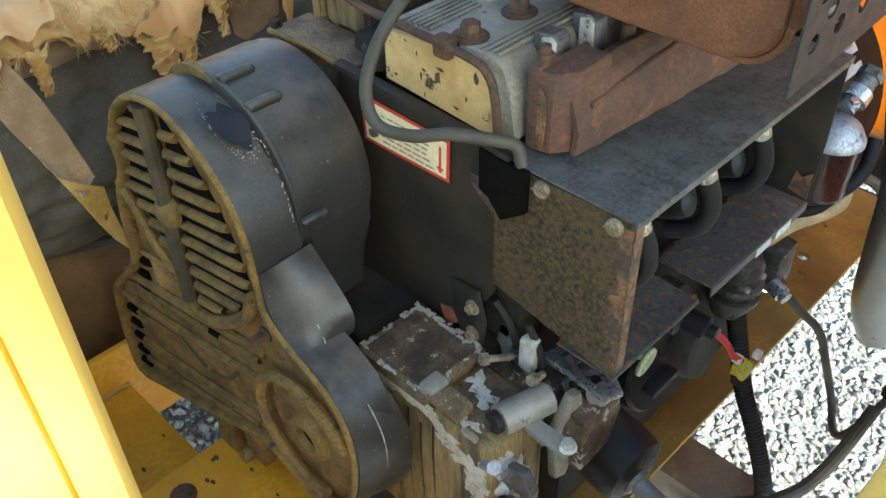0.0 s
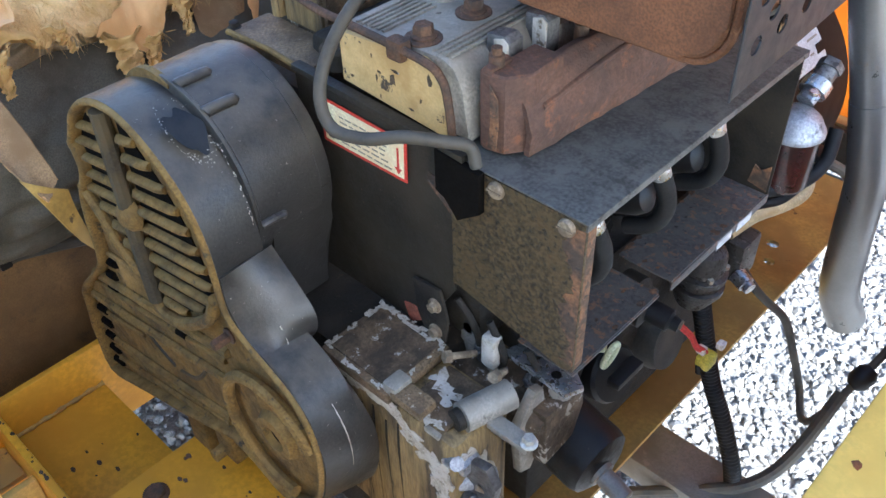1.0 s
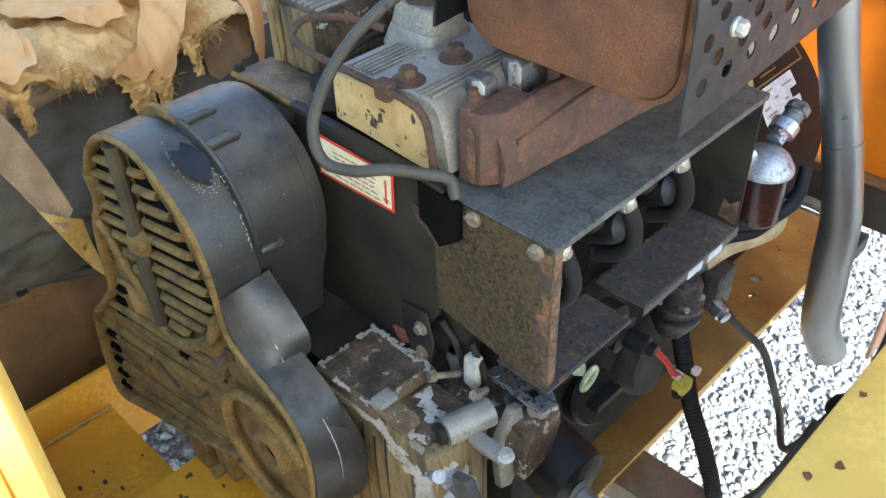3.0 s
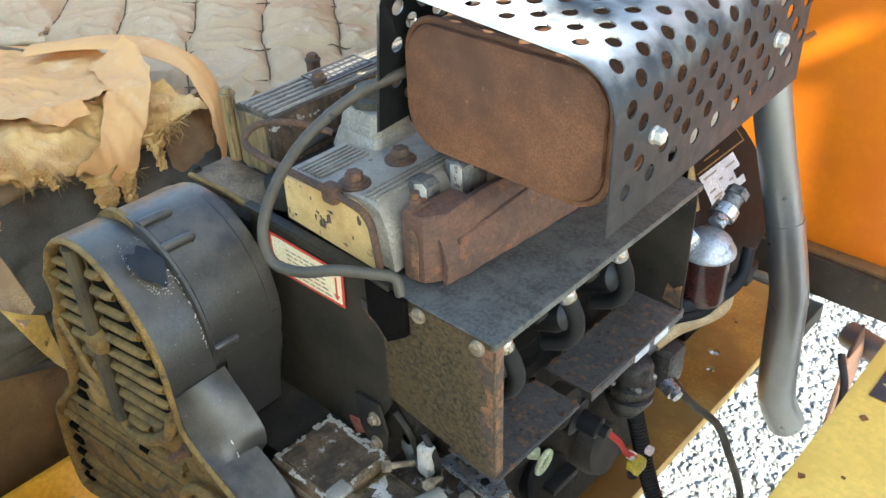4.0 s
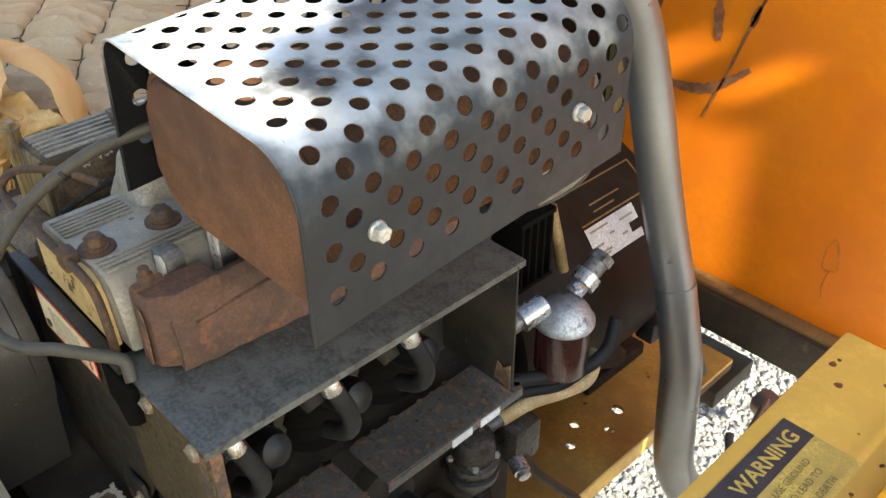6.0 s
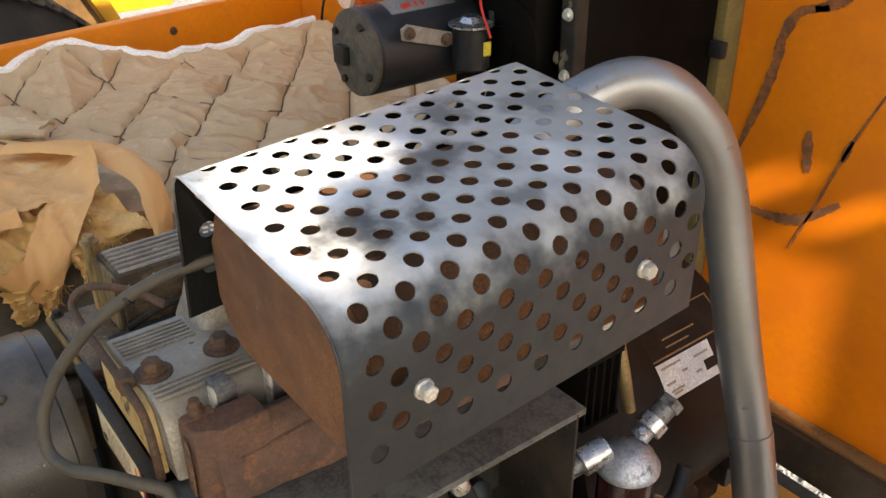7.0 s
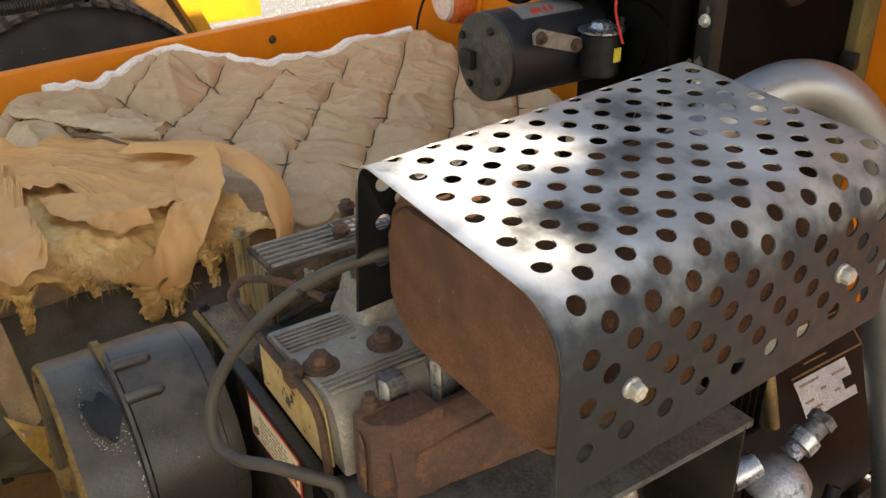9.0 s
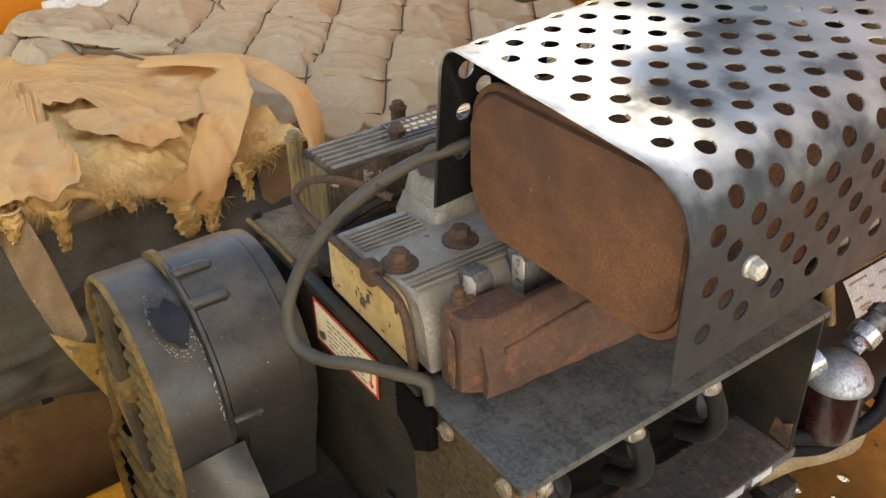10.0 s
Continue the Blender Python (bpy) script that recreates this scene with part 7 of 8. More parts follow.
valve = thing("valve_block", (-0.86, 1.26, 1.45), "machined steel valve block with hydraulic hoses", "valve block")
bm = B()
box(bm, -0.845, -0.760, 1.215, 1.315, 1.472, 1.62, 0.004)
part("block", bm, "block_steel", valve)
bm = B()
lathe(bm, (-0.815, 1.2145, 1.520), (0, -1, 0), [(0.018, 0), (0.018, 0.001), (0.011, 0.0015), (0.010, -0.006), (0, -0.006)], 20)
part("port", bm, "dark_iron", valve)
bm = B()
box(bm, -1.05, -0.915, 1.24, 1.32, 1.40, 1.62, 0.006)
part("manifold", bm, "tank_black", valve)
for x, z in ((-1.135, 1.530), (-1.085, 1.512), (-1.025, 1.492)):
    bm = B()
    lathe(bm, (x, 1.24, z), (-0.2, -1, -0.05), [(0.026, -0.03), (0.026, 0.004), (0.022, 0.006), (0.016, 0.006), (0.016, 0.014), (0.0, 0.014)], 24)
    fl = part("hose_fitting", bm, "black_plastic", valve, "black flange fitting with a pale bolt")
    bm = B()
    hexbolt(bm, Vector((x, 1.24, z)) + Vector((-0.2, -1, -0.05)).normalized() * 0.013, (-0.2, -1, -0.05), 0.014, 0.008, 0.012)
    part("bolt", bm, "bolt_pale", fl)
bm = conduit(B(), [(-1.16, 1.26, 1.49), (-1.145, 1.24, 1.44), (-1.10, 1.22, 1.405), (-1.04, 1.215, 1.395), (-1.005, 1.22, 1.42), (-1.0, 1.235, 1.50), (-1.0, 1.24, 1.60)], 0.013)
part("looped_hose", bm, "black_plastic", valve, "black corrugated hose loop")
bm = B()
tube(bm, [(-1.22, 1.4, 1.52), (-1.08, 1.35, 1.56), (-1.0, 1.34, 1.64)], 0.014, 12)
part("hose", bm, "rubber", valve)

# ================================================================ covered box with quilt and torn insulation
bm = B()
box(bm, -2.20, -1.135, -0.59, 1.69, 0.50, 0.93, 0.006)
solo("covered_box", bm, "brown_tray", "brown stained steel box under the quilt", "box", kind="structure")
bm = B()
tube(bm, [(-1.125, 0.05, 0.835), (-1.12, 0.28, 0.787), (-1.12, 0.36, 0.765), (-1.115, 0.46, 0.735), (-1.11, 0.60, 0.70)], 0.0085, 10)
rod = solo("cable", bm, "rubber", "dusty black cable along the brown box", "cable")
bm = B()
box(bm, -1.132, -1.108, 0.300, 0.318, 0.768, 0.795, 0.003)
part("clip", bm, "black_plastic", rod)


def seam_a(x, y):
    return (x * 0.60 + y * 0.80 + 0.095) / 0.155 + 0.10 * fbm(x * 3, y * 3, 2.0)


def seam_b(x, y):
    d = x + 1.57
    bend = 0.34 * d + 0.053 * math.log(1 + math.exp(min(40, d / 0.05)))
    return (y - bend - 0.925) / 0.235 + 0.07 * fbm(x * 3, y * 3, 7.0)


def quilting(x, y):
    """Flat stuffed diamonds between stitched grooves; 0 on a stitch, 1 amid a diamond."""
    a, b = seam_a(x, y), seam_b(x, y)
    da, db = abs(a - round(a)) * 0.155, abs(b - round(b)) * (0.22 if x < -1.57 else 0.14)
    dome = (abs(math.sin(math.pi * a)) * abs(math.sin(math.pi * b))) ** 0.6
    return 0.55 * (1 - math.exp(-da / 0.007)) * (1 - math.exp(-db / 0.007)) + 0.45 * dome


def ridges(x, y, seed):
    """Sharp-crested wrinkles of cloth or paper, 0 to 1."""
    return (1 - min(1, 2.2 * abs(noise.noise(Vector((x, y, seed)))))) ** 3


def left_edge(y):
    """Where the quilt ends along the far rail."""
    pts = [(-0.6, -1.74), (0.398, -1.78), (0.458, -1.90), (0.562, -2.04), (0.636, -2.04), (0.842, -2.14), (0.955, -2.23), (1.05, -2.19), (1.16, -2.12), (1.53, -2.09), (1.70, -2.09)]
    for (y0, x0), (y1, x1) in zip(pts, pts[1:]):
        if y <= y1:
            return x0 + (x1 - x0) * max(0, (y - y0)) / (y1 - y0)
    return pts[-1][1]


def quilt_top(u, v):
    y = -0.45 + 2.10 * v
    xl = left_edge(y)
    w = -1.19 - xl
    drop = 0.30
    s = u * (w + drop)
    if s < w:
        x = xl + s
        e = min(1.0, s / 0.07)
        return (x, y, puff(x, y, e * quilting(x, y) + (1 - e) * 0.55))
    t = (s - w) / drop
    x = -1.19 + 0.085 * math.sin(t * 1.9) + 0.012 * math.sin(t * 16)
    q = quilting(-1.19 + 0.4 * (s - w), y) * 0.7
    z = puff(-1.19, y, q) - 0.17 * (t ** 1.6)
    return (x, y, z)


def puff(x, y, q):
    fold = 0.012 * ridges(x * 4 + 3 * y, y * 6 - 2 * x, 1.3) + 0.009 * ridges(x * 9 - 5 * y, y * 8 + 3 * x, 4.1) + 0.0045 * ridges(x * 21 - 9 * y, y * 19 + 9 * x, 7.7)
    pleat = 0.0022 * abs(fbm(x * 60 + y * 20, y * 55, 9.1)) * max(0, 1 - 1.6 * q)
    z = 1.012 + 0.027 * q + 0.030 * fbm(x * 2.2, y * 2.2, 0.5) + 0.010 * fbm(x * 5, y * 5, 3.3) + fold + pleat
    if x < -1.60:
        z += 0.050 * math.exp(-((y - 0.58) / 0.20) ** 2) * min(1, (-1.60 - x) / 0.25)
    if x < -1.95:
        z += 0.055 * math.exp(-((y - 0.95) / 0.16) ** 2) * min(1, (-1.95 - x) / 0.2)
        z += 0.02 * math.exp(-((y - 1.55) / 0.12) ** 2) * min(1, (-1.95 - x) / 0.2)
    return z


quilt = thing("quilted_blanket", (-1.7, 0.6, 0.95), "tan quilted insulating blanket, creased and dirty, over the box", "blanket")
part("quilted_cloth", sheet(B(), quilt_top, 290, 440, 0.008), "quilt", quilt, angle=70)
bm = B()
for seam, lo, hi in ((seam_a, -10, 5), (seam_b, -9, 3)):
    for k in range(lo, hi):
        run = []
        for i in range(130):
            x = -2.20 + i * 0.008
            y = 0.6
            for _ in range(6):
                y -= (seam(x, y) - k) / ((seam(x, y + 0.002) - seam(x, y)) / 0.002)
            if -0.4 < y < 1.62 and x > left_edge(y) + 0.01 and x < -1.195:
                run.append((x, y, puff(x, y, 0.0) + 0.0062))
        if len(run) > 6:
            tube(bm, run, 0.0017, 5, smooth=False)
part("stitching", bm, "thread", quilt, "dirty brown stitching")
bm = B()
line = [quilt_top(0.0, v / 90) for v in range(46, 91)]
tube(bm, [(p[0] - 0.004 + 0.005 * fbm(p[1] * 30, 1, 2), p[1], p[2] + 0.004 * fbm(p[1] * 24, 5, 2)) for p in line], 0.014, 8, smooth=False)
part("white_edge", bm, "white_trim", quilt, "frayed white edge")
bm = B()


def hem_fold(u, v):
    a = Vector((-1.99, 0.552, 1.082)).lerp(Vector((-1.678, 0.792, 1.072)), v)
    b = Vector((-1.916, 0.522, 1.080)).lerp(Vector((-1.629, 0.743, 1.072)), v)
    return a.lerp(b, u) + Vector((0, 0, 0.013 * math.sin(math.pi * u) ** 0.6 + 0.006 * fbm(u * 4, v * 12, 1.5))) + Vector((0.006, -0.010, 0)) * fbm(v * 9, u, 4.4)


sheet(bm, hem_fold, 16, 40, 0.006)
part("folded_hem", bm, "quilt", quilt, "folded-over hem", angle=70)
bm = B()
tube(bm, [(-1.635, 0.760, 1.068), (-1.648, 0.715, 1.078), (-1.655, 0.660, 1.080), (-1.66, 0.625, 1.076)], 0.010, 12)
part("rolled_hem", bm, "quilt", quilt, "rolled end of the hem", angle=70)
# a dark brown tube paints the shaded gap under the hem
bm = B()
tube(bm, [(-1.665, 0.600, 1.098), (-1.60, 0.640, 1.102), (-1.55, 0.664, 1.100), (-1.505, 0.690, 1.096)], 0.0055, 8)
part("rolled_hem", bm, "thread", quilt, "dark tube in place of the shaded slot in the cloth")
# the quilt's dirty side in rolls, its colour darkened for the overhang's shade
def roll_side(u, v):
    y = -0.45 + 2.0 * v
    z = 1.040 - 0.275 * u
    seam = abs(math.sin(3.1416 * (y * 4.2 + u * 0.9 + 0.2 * fbm(u * 2, y * 3, 8))))
    fold = math.exp(-((u - 0.60 - 0.04 * fbm(0, y * 2, 1)) / 0.035) ** 2) + 0.7 * math.exp(-((u - 0.80) / 0.03) ** 2)
    x = -1.145 + 0.075 * math.sin(math.pi * min(1, u * 0.9 + 0.05)) ** 0.8 + 0.014 * min(1, seam * 2.5) - 0.016 * fold + 0.016 * fbm(u * 3, y * 4, 4) - 0.008 * abs(fbm(u * 9, y * 14, 2))
    return (x, y, z + 0.010 * fbm(y * 2, u, 6))


part("side_roll", sheet(B(), roll_side, 40, 120, 0.01), "quilt_dirty_shaded", quilt, "dirty greyish quilt in rolls, darkened for the shade there", angle=70)

ins = thing("torn_insulation", (-1.3, 0.55, 1.03), "torn glass-wool insulation with peeling tan paper facing", "insulation")


def over(s, y, lift=0.0, swell=1.0):
    """A line over the batt: flat to s = 0.5, then rolling down its torn near side."""
    hang = 0.026 + 0.070 * math.exp(-((y - 0.59) / 0.085) ** 2) + 0.030 * fbm(y * 9, 0.4, 1.0) + 0.020 * fbm(y * 26, 2.4, 1.0)
    if s < 0.5:
        x, z = -1.60 + 0.42 * (s / 0.5), 1.092 + 0.018 * math.sin(math.pi * s)
    else:
        t = (s - 0.5) / 0.5
        x, z = -1.18 + 0.085 * math.sin(min(1.4, t * 1.5)), 1.110 - max(0.03, hang) * t ** 1.4
    if s < 0.15:
        z -= 0.075 * (0.15 - s)
    if y < 0.46:
        z -= 0.10 * (0.46 - y) * max(0, 0.45 - s)
    n = 0.020 * fbm(x * 5, y * 5, 1.0) + swell * (0.012 * fbm(x * 22, y * 22, 5.0) + 0.006 * fbm(x * 60, y * 60, 2.0))
    return Vector((x + 0.5 * n + lift * 0.5, y, z + n + lift))


part("wool_batt", sheet(B(), lambda u, v: over(0.10 + 0.9 * u, -0.15 + 0.93 * v - 0.06 * v * (1 - u)), 80, 190, 0.014), "fluff", ins, "yellowish glass wool", angle=80)


def lerp_table(pts, y):
    for (y0, a), (y1, b) in zip(pts, pts[1:]):
        if y <= y1:
            return a + (b - a) * max(0, y - y0) / (y1 - y0)
    return pts[-1][1]


def creased(p, y, seed, amount=1.0):
    """Creases of stiff paper, large to fine."""
    big = 0.007 * fbm(p.x * 6, y * 6 + seed, seed)
    return big + amount * (0.008 * ridges(p.x * 5 + seed + 3 * y, y * 6 - 2 * p.x, seed) + 0.0045 * ridges(p.x * 12 - 6 * y, y * 11 + seed, seed * 2) + 0.0022 * ridges(p.x * 30 + 9 * y, y * 27, seed * 3))


def paper(start, stop, y0, y1, rag, seed, lift=0.010, nu=90, nv=110):
    """Paper lying over the batt between two outlines, torn along its near edge."""
    def f(u, v):
        y = y0 + (y1 - y0) * v
        a, b = lerp_table(start, y), lerp_table(stop, y)
        b += rag * (0.5 * fbm(y * 11 + seed, seed * 1.7, 0.3) + 0.5 * fbm(y * 34, seed, 2.0))
        s = a + (b - a) * u
        p = over(min(1.25, s), y, lift, 0.25)
        c = creased(p, y, seed)
        curl = 0.014 * max(0, u - 0.88) / 0.12 * (0.5 + fbm(y * 8, seed, 7))
        return (p.x + c * 0.4 + curl, y, p.z + c + abs(curl) * 0.5)
    return sheet(B(), f, nu, nv, 0.0008)


part("paper_facing", paper([(-0.2, -0.12), (0.38, -0.14), (0.46, -0.28), (0.53, -0.32), (0.60, -0.16), (0.70, 0.08), (0.74, 0.2)],
                           [(-0.2, 0.55), (0.43, 0.50), (0.455, 0.24), (0.51, 0.31), (0.56, 0.44), (0.60, 0.50), (0.66, 0.52), (0.74, 0.36)], -0.2, 0.74, 0.10, 3.0), "facing", ins, "tan paper facing", angle=40)
part("hanging_flap", paper([(-0.2, 0.35), (0.45, 0.35)], [(-0.2, 0.95), (0.20, 0.94), (0.38, 0.98), (0.43, 0.90), (0.45, 0.55)], -0.2, 0.445, 0.10, 8.0, 0.017, 50, 80), "facing", ins, "orange-tan paper hanging over the edge", angle=40)
part("paper_shred", paper([(0.47, 0.30), (0.60, 0.40)], [(0.47, 0.38), (0.51, 0.58), (0.55, 0.66), (0.60, 0.62)], 0.475, 0.60, 0.06, 5.0, 0.012, 30, 40), "facing", ins, "torn paper edge", angle=40)


def slant(u, v):
    s = 0.33 + 0.72 * u
    y = 0.725 - 0.150 * u + (v - 0.5) * (0.075 + 0.030 * u) + 0.006 * fbm(u * 5, v * 2, 3.0)
    p = over(s, y, 0.020, 0.2)
    c = creased(p, y, 12.0, 0.7)
    return (p.x + c * 0.4 + 0.010 * u * u, y, p.z + c + 0.014 * (v ** 4) * (1 - u))


part("hanging_flap", sheet(B(), slant, 50, 24, 0.0008), "facing", ins, "smooth paper flap hanging over the edge", angle=40)
curl_line = spline([(-1.47, 0.695, 1.118), (-1.40, 0.765, 1.128), (-1.31, 0.815, 1.132), (-1.20, 0.830, 1.122), (-1.125, 0.820, 1.085), (-1.085, 0.795, 1.030), (-1.065, 0.770, 0.985)], 7)


def curled(u, v):
    p = curl_line[min(len(curl_line) - 1, int(u * (len(curl_line) - 1) + 0.5))]
    wide = 0.075 * (1 - 0.75 * u ** 2) + 0.012 * fbm(u * 7, 1, 3)
    return p + Vector((0.45, -0.85, 0.10 - 0.25 * u)) * (wide * v) + Vector((0, 0, 0.010 * math.sin(v * 3.1) + 0.004 * fbm(u * 6, v * 3, 2)))


part("paper_strip", sheet(B(), curled, len(curl_line) - 1, 10, 0.001), "facing", ins, "curled paper strip", angle=60)
part("paper_strip", sheet(B(), lambda u, v: (-1.155 + 0.075 * u ** 0.7 + 0.012 * math.sin(3 * v), 0.700 + 0.100 * v - 0.015 * u, 1.085 - 0.13 * u + 0.008 * fbm(u * 4, v * 4, 6)), 16, 14, 0.0012), "strap_tan", ins, "brown back of the peeled paper", angle=60)


def tuft(y0, length, width, seed):
    """A clump of wool that hangs from the torn edge and tapers to a frayed tip."""
    def f(a, b):
        p = over(0.93, y0)
        drop = length * a
        w = width * (1 - 0.80 * a ** 0.8) * (1 + 0.5 * fbm(a * 5, seed, 1.0))
        ang = (b - 0.5) * math.pi
        n_ = 0.010 * fbm(a * 9, b * 6, seed)
        return (p.x + 0.010 + 0.018 * math.cos(ang) * (1 - a) + n_ + 0.02 * a, p.y + w * math.sin(ang) + 0.03 * a * fbm(seed, 2, 3), p.z + 0.012 - drop + n_)
    return sheet(B(), f, 18, 12, 0.003)


for y0, length, width, seed in ((0.10, 0.04, 0.030, 1), (0.20, 0.05, 0.022, 2), (0.335, 0.04, 0.020, 3), (0.395, 0.060, 0.018, 4), (0.475, 0.035, 0.012, 5), (0.565, 0.060, 0.040, 6), (0.60, 0.05, 0.02, 8), (0.660, 0.060, 0.018, 7)):
    part("wool_tuft", tuft(y0, length, width, seed * 3.7), "fluff", ins, "hanging wool tuft", angle=80)
rnd = random.Random(77)
verts, faces = [], []
for clump in range(90):
    cy = rnd.uniform(-0.05, 0.72)
    edge = over(rnd.choice((0.98, 0.9, 0.8, 0.7)), cy)
    size = rnd.uniform(0.012, 0.045)
    for _ in range(50):
        p = edge + Vector((rnd.gauss(0, 0.006), rnd.gauss(0, 0.013), rnd.gauss(0.004, 0.006)))
        d = Vector((rnd.gauss(0.30, 0.4), rnd.gauss(0, 0.45), rnd.gauss(-0.8, 0.45))).normalized()
        w = Vector((rnd.gauss(0, 1), rnd.gauss(0, 1), rnd.gauss(0, 1))).normalized() * rnd.uniform(0.0003, 0.0010)
        n_, ln = len(verts), size * rnd.uniform(0.4, 1.0)
        curl = Vector((rnd.gauss(0, 0.5), rnd.gauss(0, 0.5), 0.1))
        m1, m2 = p + d * ln * 0.5, p + d * ln + curl * ln * 0.35
        verts += [p - w, p + w, m1 - w * 0.8, m1 + w * 0.8, m2]
        faces += [(n_, n_ + 1, n_ + 3, n_ + 2), (n_ + 2, n_ + 3, n_ + 4)]
me = bpy.data.meshes.new("wool_fringe")
me.from_pydata(verts, [], faces)
me.materials.append(M["fluff"])
fib = tagged(new("wool_fringe", me), "frayed wool fibres", kind="stuff")
fib.parent = ins
fib.matrix_parent_inverse = Matrix.Translation(-AT[ins.name])

bm = B()
strap_line = spline([(-1.20, 0.340, 1.090), (-1.10, 0.343, 1.080), (-1.02, 0.348, 1.052), (-0.965, 0.354, 1.015), (-0.932, 0.360, 0.980)], 8)


def strap_at(u, v):
    p = strap_line[min(len(strap_line) - 1, int(u * (len(strap_line) - 1) + 0.5))]
    wide = 0.75 + 0.25 * math.sin(math.pi * u)
    return p + Vector((0.014, -0.036, -0.034)) * ((v - 0.3) * wide) + Vector((0.008, 0.0, 0.010)) * math.sin(v * 3.1 + u * 4) + Vector((0, 0, 0.004)) * fbm(u * 6, v * 2, 1)


sheet(bm, strap_at, len(strap_line) - 1, 10, 0.002)
strap = solo("canvas_strap", bm, "strap_tan", "brown-tan cloth strap lying from the box to the fan cover", "strap")
for v in (0.04, 0.96):
    bm = B()
    tube(bm, [strap_at(i / 40, v) for i in range(41)], 0.0016, 6, smooth=False)
    part("hem", bm, "facing", strap, "paler stitched hem")
# the torn end takes machine yellow to paint the sun on it
bm = B()
sheet(bm, lambda u, v: Vector((-0.940 + 0.012 * u, 0.325 + 0.040 * u + 0.050 * v * (1 - 0.7 * u), 1.000 - 0.115 * u - 0.040 * v * (1 - 0.4 * u))) + Vector((0.006, 0, 0)) * math.sin(5 * u + 3 * v), 18, 8, 0.0015)
part("torn_end", bm, "yellow_dirty", strap, "torn end folded under the strap, coloured yellow as if sunlit", angle=60)

# ================================================================ the far side of the machine, seen past the quilt
rail = thing("far_rail", (-2.3, 1.2, 0.80), "yellow-orange steel rail along the far side", "rail", kind="structure")
RD = Vector((-0.215, 1.30, 0)).normalized()
R0 = Vector((-2.216, 0.623, 0))


def along(d, off=0.0):
    p = R0 + RD * d + Vector((-RD.y, RD.x, 0)) * off
    return (p.x, p.y)


bm = B()
prism(bm, [along(-1.6, 0.0), along(1.34, 0.0), along(1.34, 0.045), along(-1.6, 0.045)], "z", 0.70, 1.09, 0.003)
part("web", bm, "orange", rail)
for d in (0.70, -0.12):
    bm = B()
    hexbolt(bm, (*along(d, -0.0005), 1.037), (RD.y, -RD.x, 0), 0.016, 0.010, 0.012)
    part("bolt", bm, "bolt_rust", rail)
beam = thing("boom_beam", (-2.5, 0.9, 1.18), "long yellow steel beam with scraped paint above the rail", "beam", kind="structure")
bm = B()
prism(bm, [along(-1.6, 0.16), along(1.9, 0.16), along(1.9, 0.30), along(-1.6, 0.30)], "z", 1.252, 1.302, 0.006)
part("lower_flange", bm, "yellow", beam)
bm = B()
prism(bm, [along(-1.6, 0.185), along(1.9, 0.185), along(1.9, 0.30), along(-1.6, 0.30)], "z", 1.303, 1.56, 0.01)
part("web", bm, "yellow_bar", beam)
for off, dz, r in ((0.13, 0.0, 0.019), (0.155, 0.022, 0.013)):
    pts = [(*along(d, off), z + dz) for d, z in ((-0.50, 1.215), (0.07, 1.218), (0.22, 1.222), (0.42, 1.214), (0.55, 1.222), (0.69, 1.234), (0.85, 1.232), (1.05, 1.238), (1.25, 1.243), (1.45, 1.25))]
    run = solo("cable_conduit", conduit(B(), pts, r, 0.008), "black_plastic", "black corrugated conduit tied along the beam", "conduit", group="conduits under the beam")
    for i in (2, 4, 6):
        q = (Vector(pts[i + 1]) - Vector(pts[i - 1])).normalized()
        part("cable_tie", lathe(B(), Vector(pts[i]), q, [(r * 0.9, 0), (r * 1.12, 0.001), (r * 1.12, 0.009), (r * 0.9, 0.010)], 14), "slot_black", run, "black cable tie")
bm = B()
prism(bm, [(*along(1.30, 0.02),), (*along(1.36, 0.02),), (*along(1.36, 0.10),), (*along(1.30, 0.10),)], "z", 0.70, 1.60, 0.004)
solo("far_post", bm, "orange", "orange post at the end of the far rail", "post", kind="structure")
bm = B()
box(bm, -2.44, -1.005, 1.78, 1.795, 0.60, 2.2, 0.003)
wf = solo("wall_far", bm, "orange", "orange painted steel wall behind the motor", "wall", kind="structure")
lamp = thing("marker_lamp", (-2.06, 1.75, 1.12), "round red and white marker lamp on the orange wall", "lamp")
bm = B()
lathe(bm, (-2.00, 1.779, 1.165), (0, -1, 0), [(0.088, 0), (0.088, 0.008), (0.080, 0.012)], 36)
part("base", bm, "orange", lamp)
bm = B()
lathe(bm, (-2.00, 1.767, 1.165), (-0.1, -1, -0.05), [(0.078, 0), (0.074, 0.045), (0.060, 0.06)], 36)
part("lens", bm, "red_lens", lamp, "red lens")
bm = B()
lathe(bm, (-2.006, 1.708, 1.162), (-0.1, -1, -0.05), [(0.062, 0), (0.058, 0.010), (0.0, 0.014)], 36)
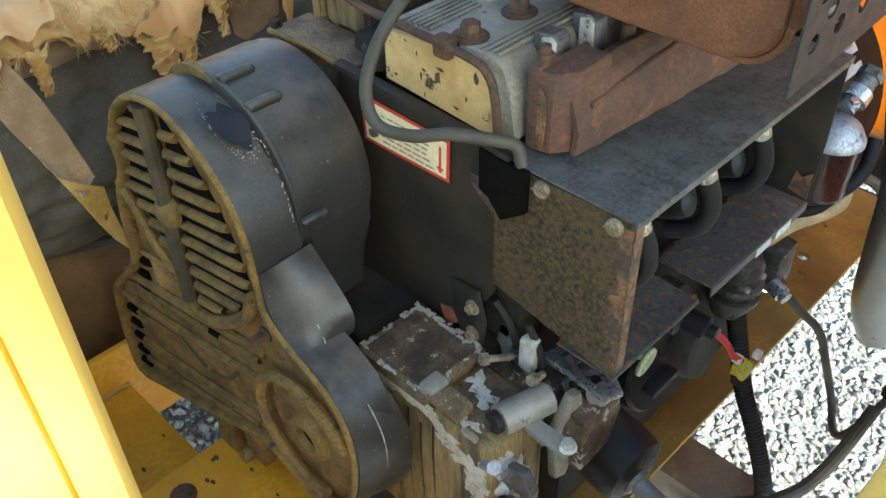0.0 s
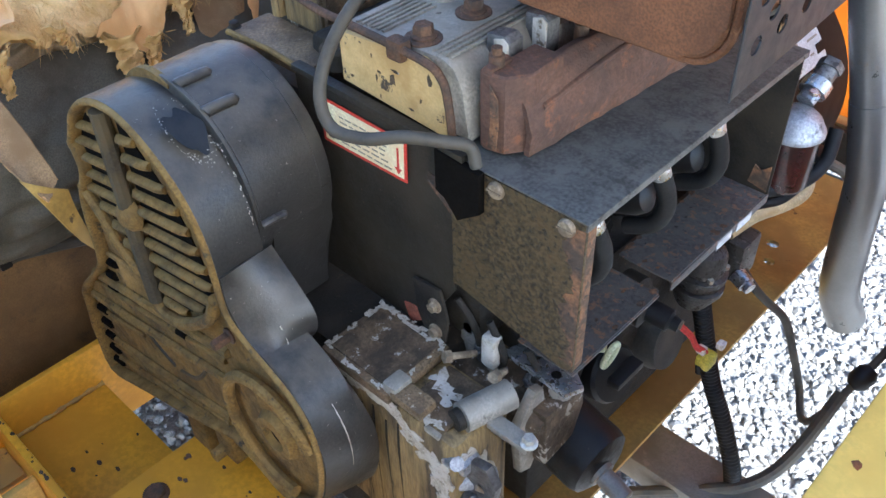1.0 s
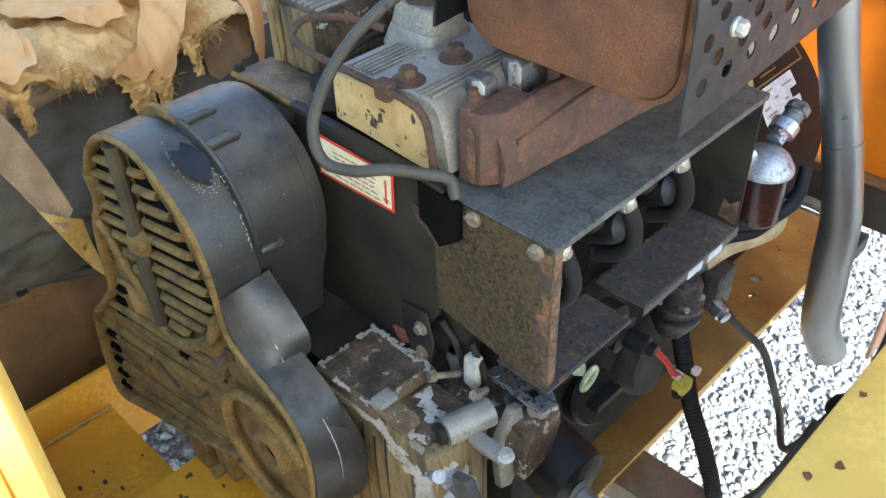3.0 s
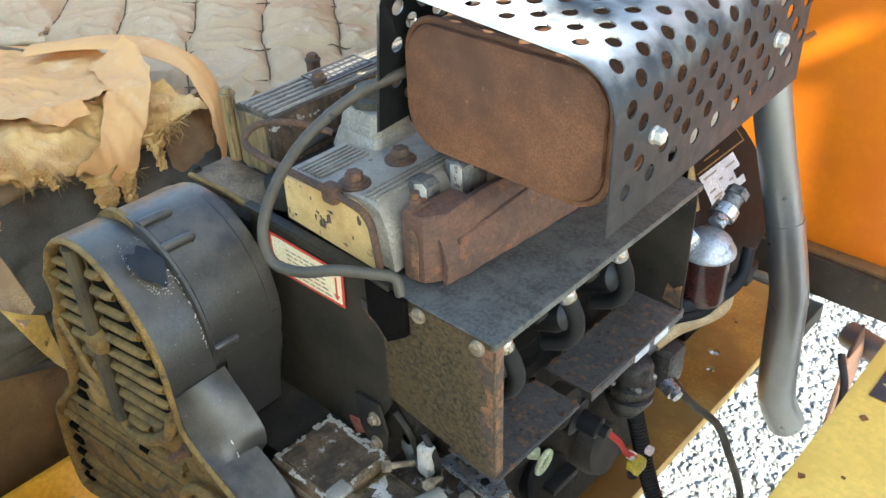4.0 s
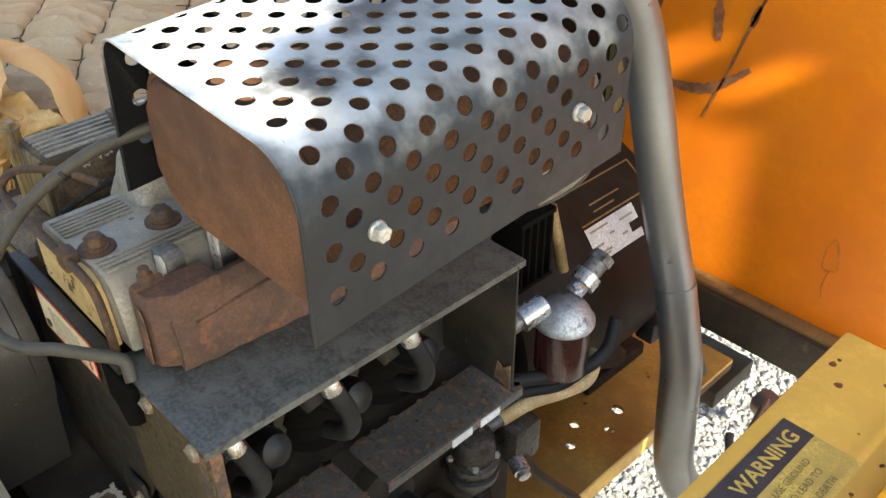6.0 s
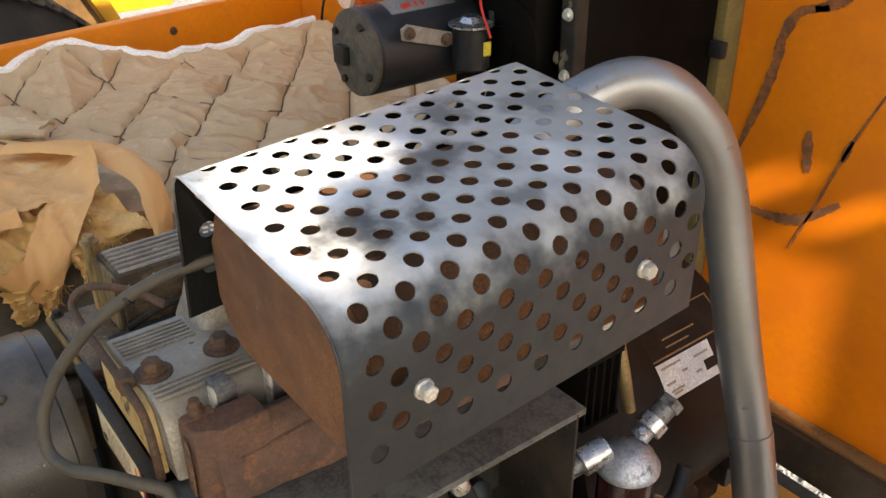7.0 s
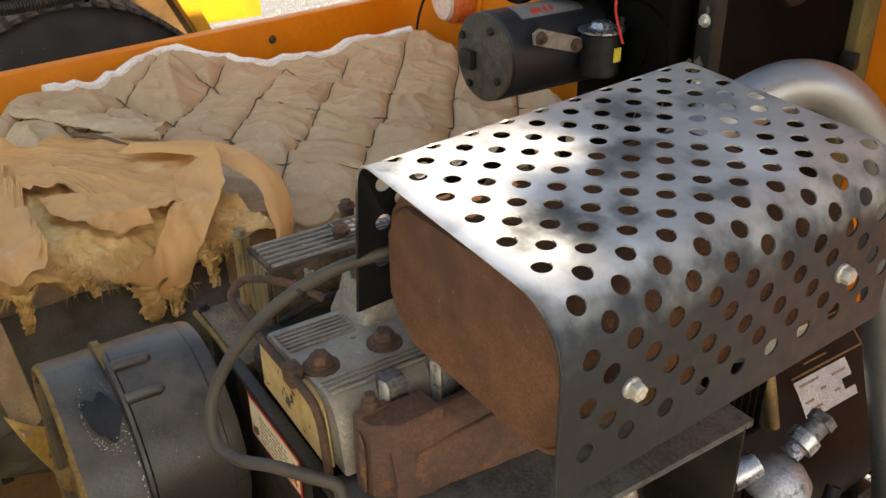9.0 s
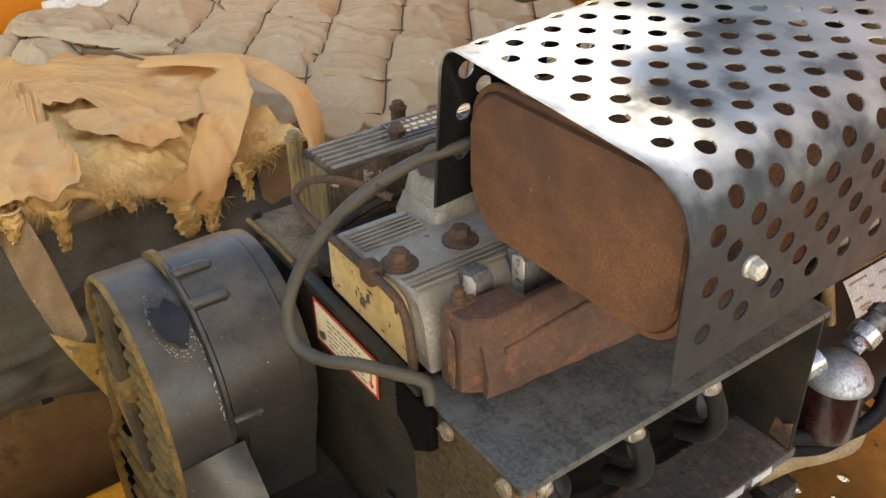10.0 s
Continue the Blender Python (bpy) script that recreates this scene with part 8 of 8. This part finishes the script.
part("lens_face", bm, "lens_white", lamp, "pale lens face")
bm = B()
tube(bm, [(-2.06, 1.74, 1.18), (-2.12, 1.73, 1.16), (-2.17, 1.73, 1.09), (-2.18, 1.72, 1.02)], 0.004, 8)
part("lead", bm, "black_plastic", lamp)

wheel = thing("road_wheel", (-3.5, 0.957, GZ), "dusty black tyre under the machine's far side", "wheel")
WC = Vector((-3.5, 0.957, 0.45))
bm = B()
lathe(bm, (WC.x - 0.16, WC.y, WC.z), (1, 0, 0), [(0.28, 0), (0.46, 0.0), (0.53, 0.03), (0.55, 0.07), (0.55, 0.25), (0.53, 0.29), (0.46, 0.32), (0.30, 0.32)], 64)
tyre = part("tyre", bm, "tyre", wheel)
blocks = []
for x0, x1 in ((0.06, 0.165), (-0.04, 0.05), (-0.15, -0.05)):
    blocks.append(to_mesh("tread_block", box(B(), x0, x1, -0.019, 0.019, 0.545, 0.563, 0), "tread_dusty"))
for k in range(56):
    for i, me in enumerate(blocks):
        ob = tagged(new("tread_block", me))
        ob.parent = tyre
        ob.matrix_basis = Matrix.Translation(WC) @ Matrix.Rotation(2 * math.pi * (k + 0.5 * (i == 1)) / 56, 4, 'X')
bm = B()
lathe(bm, (WC.x + 0.13, WC.y, WC.z), (1, 0, 0), [(0.27, 0), (0.26, 0.02), (0.12, 0.0), (0.10, 0.03), (0.0, 0.03)], 40)
part("rim", bm, "yellow", wheel)
bm = B()
prism(bm, [(1.40, 1.16), (1.54, 0.80), (1.80, 0.80), (1.80, 1.30), (1.40, 1.30)], "x", -3.62, -3.60, 0.002)
gus = solo("gusset_plate", bm, "yellow", "sunlit bright yellow gusset plate", "plate", kind="structure")
bm = B()
prism(bm, [(1.30, 1.16), (1.50, 0.74), (1.56, 0.74), (1.38, 1.16)], "x", -3.599, -3.50, 0.004)
part("edge_bar", bm, "yellow", gus)
bm = B()
box(bm, -4.1, -3.75, -0.4, 1.60, 0.5, 1.7, 0.004)
solo("axle_box", bm, "brown_tray", "shaded brown axle box behind the tyre", "box", kind="structure")
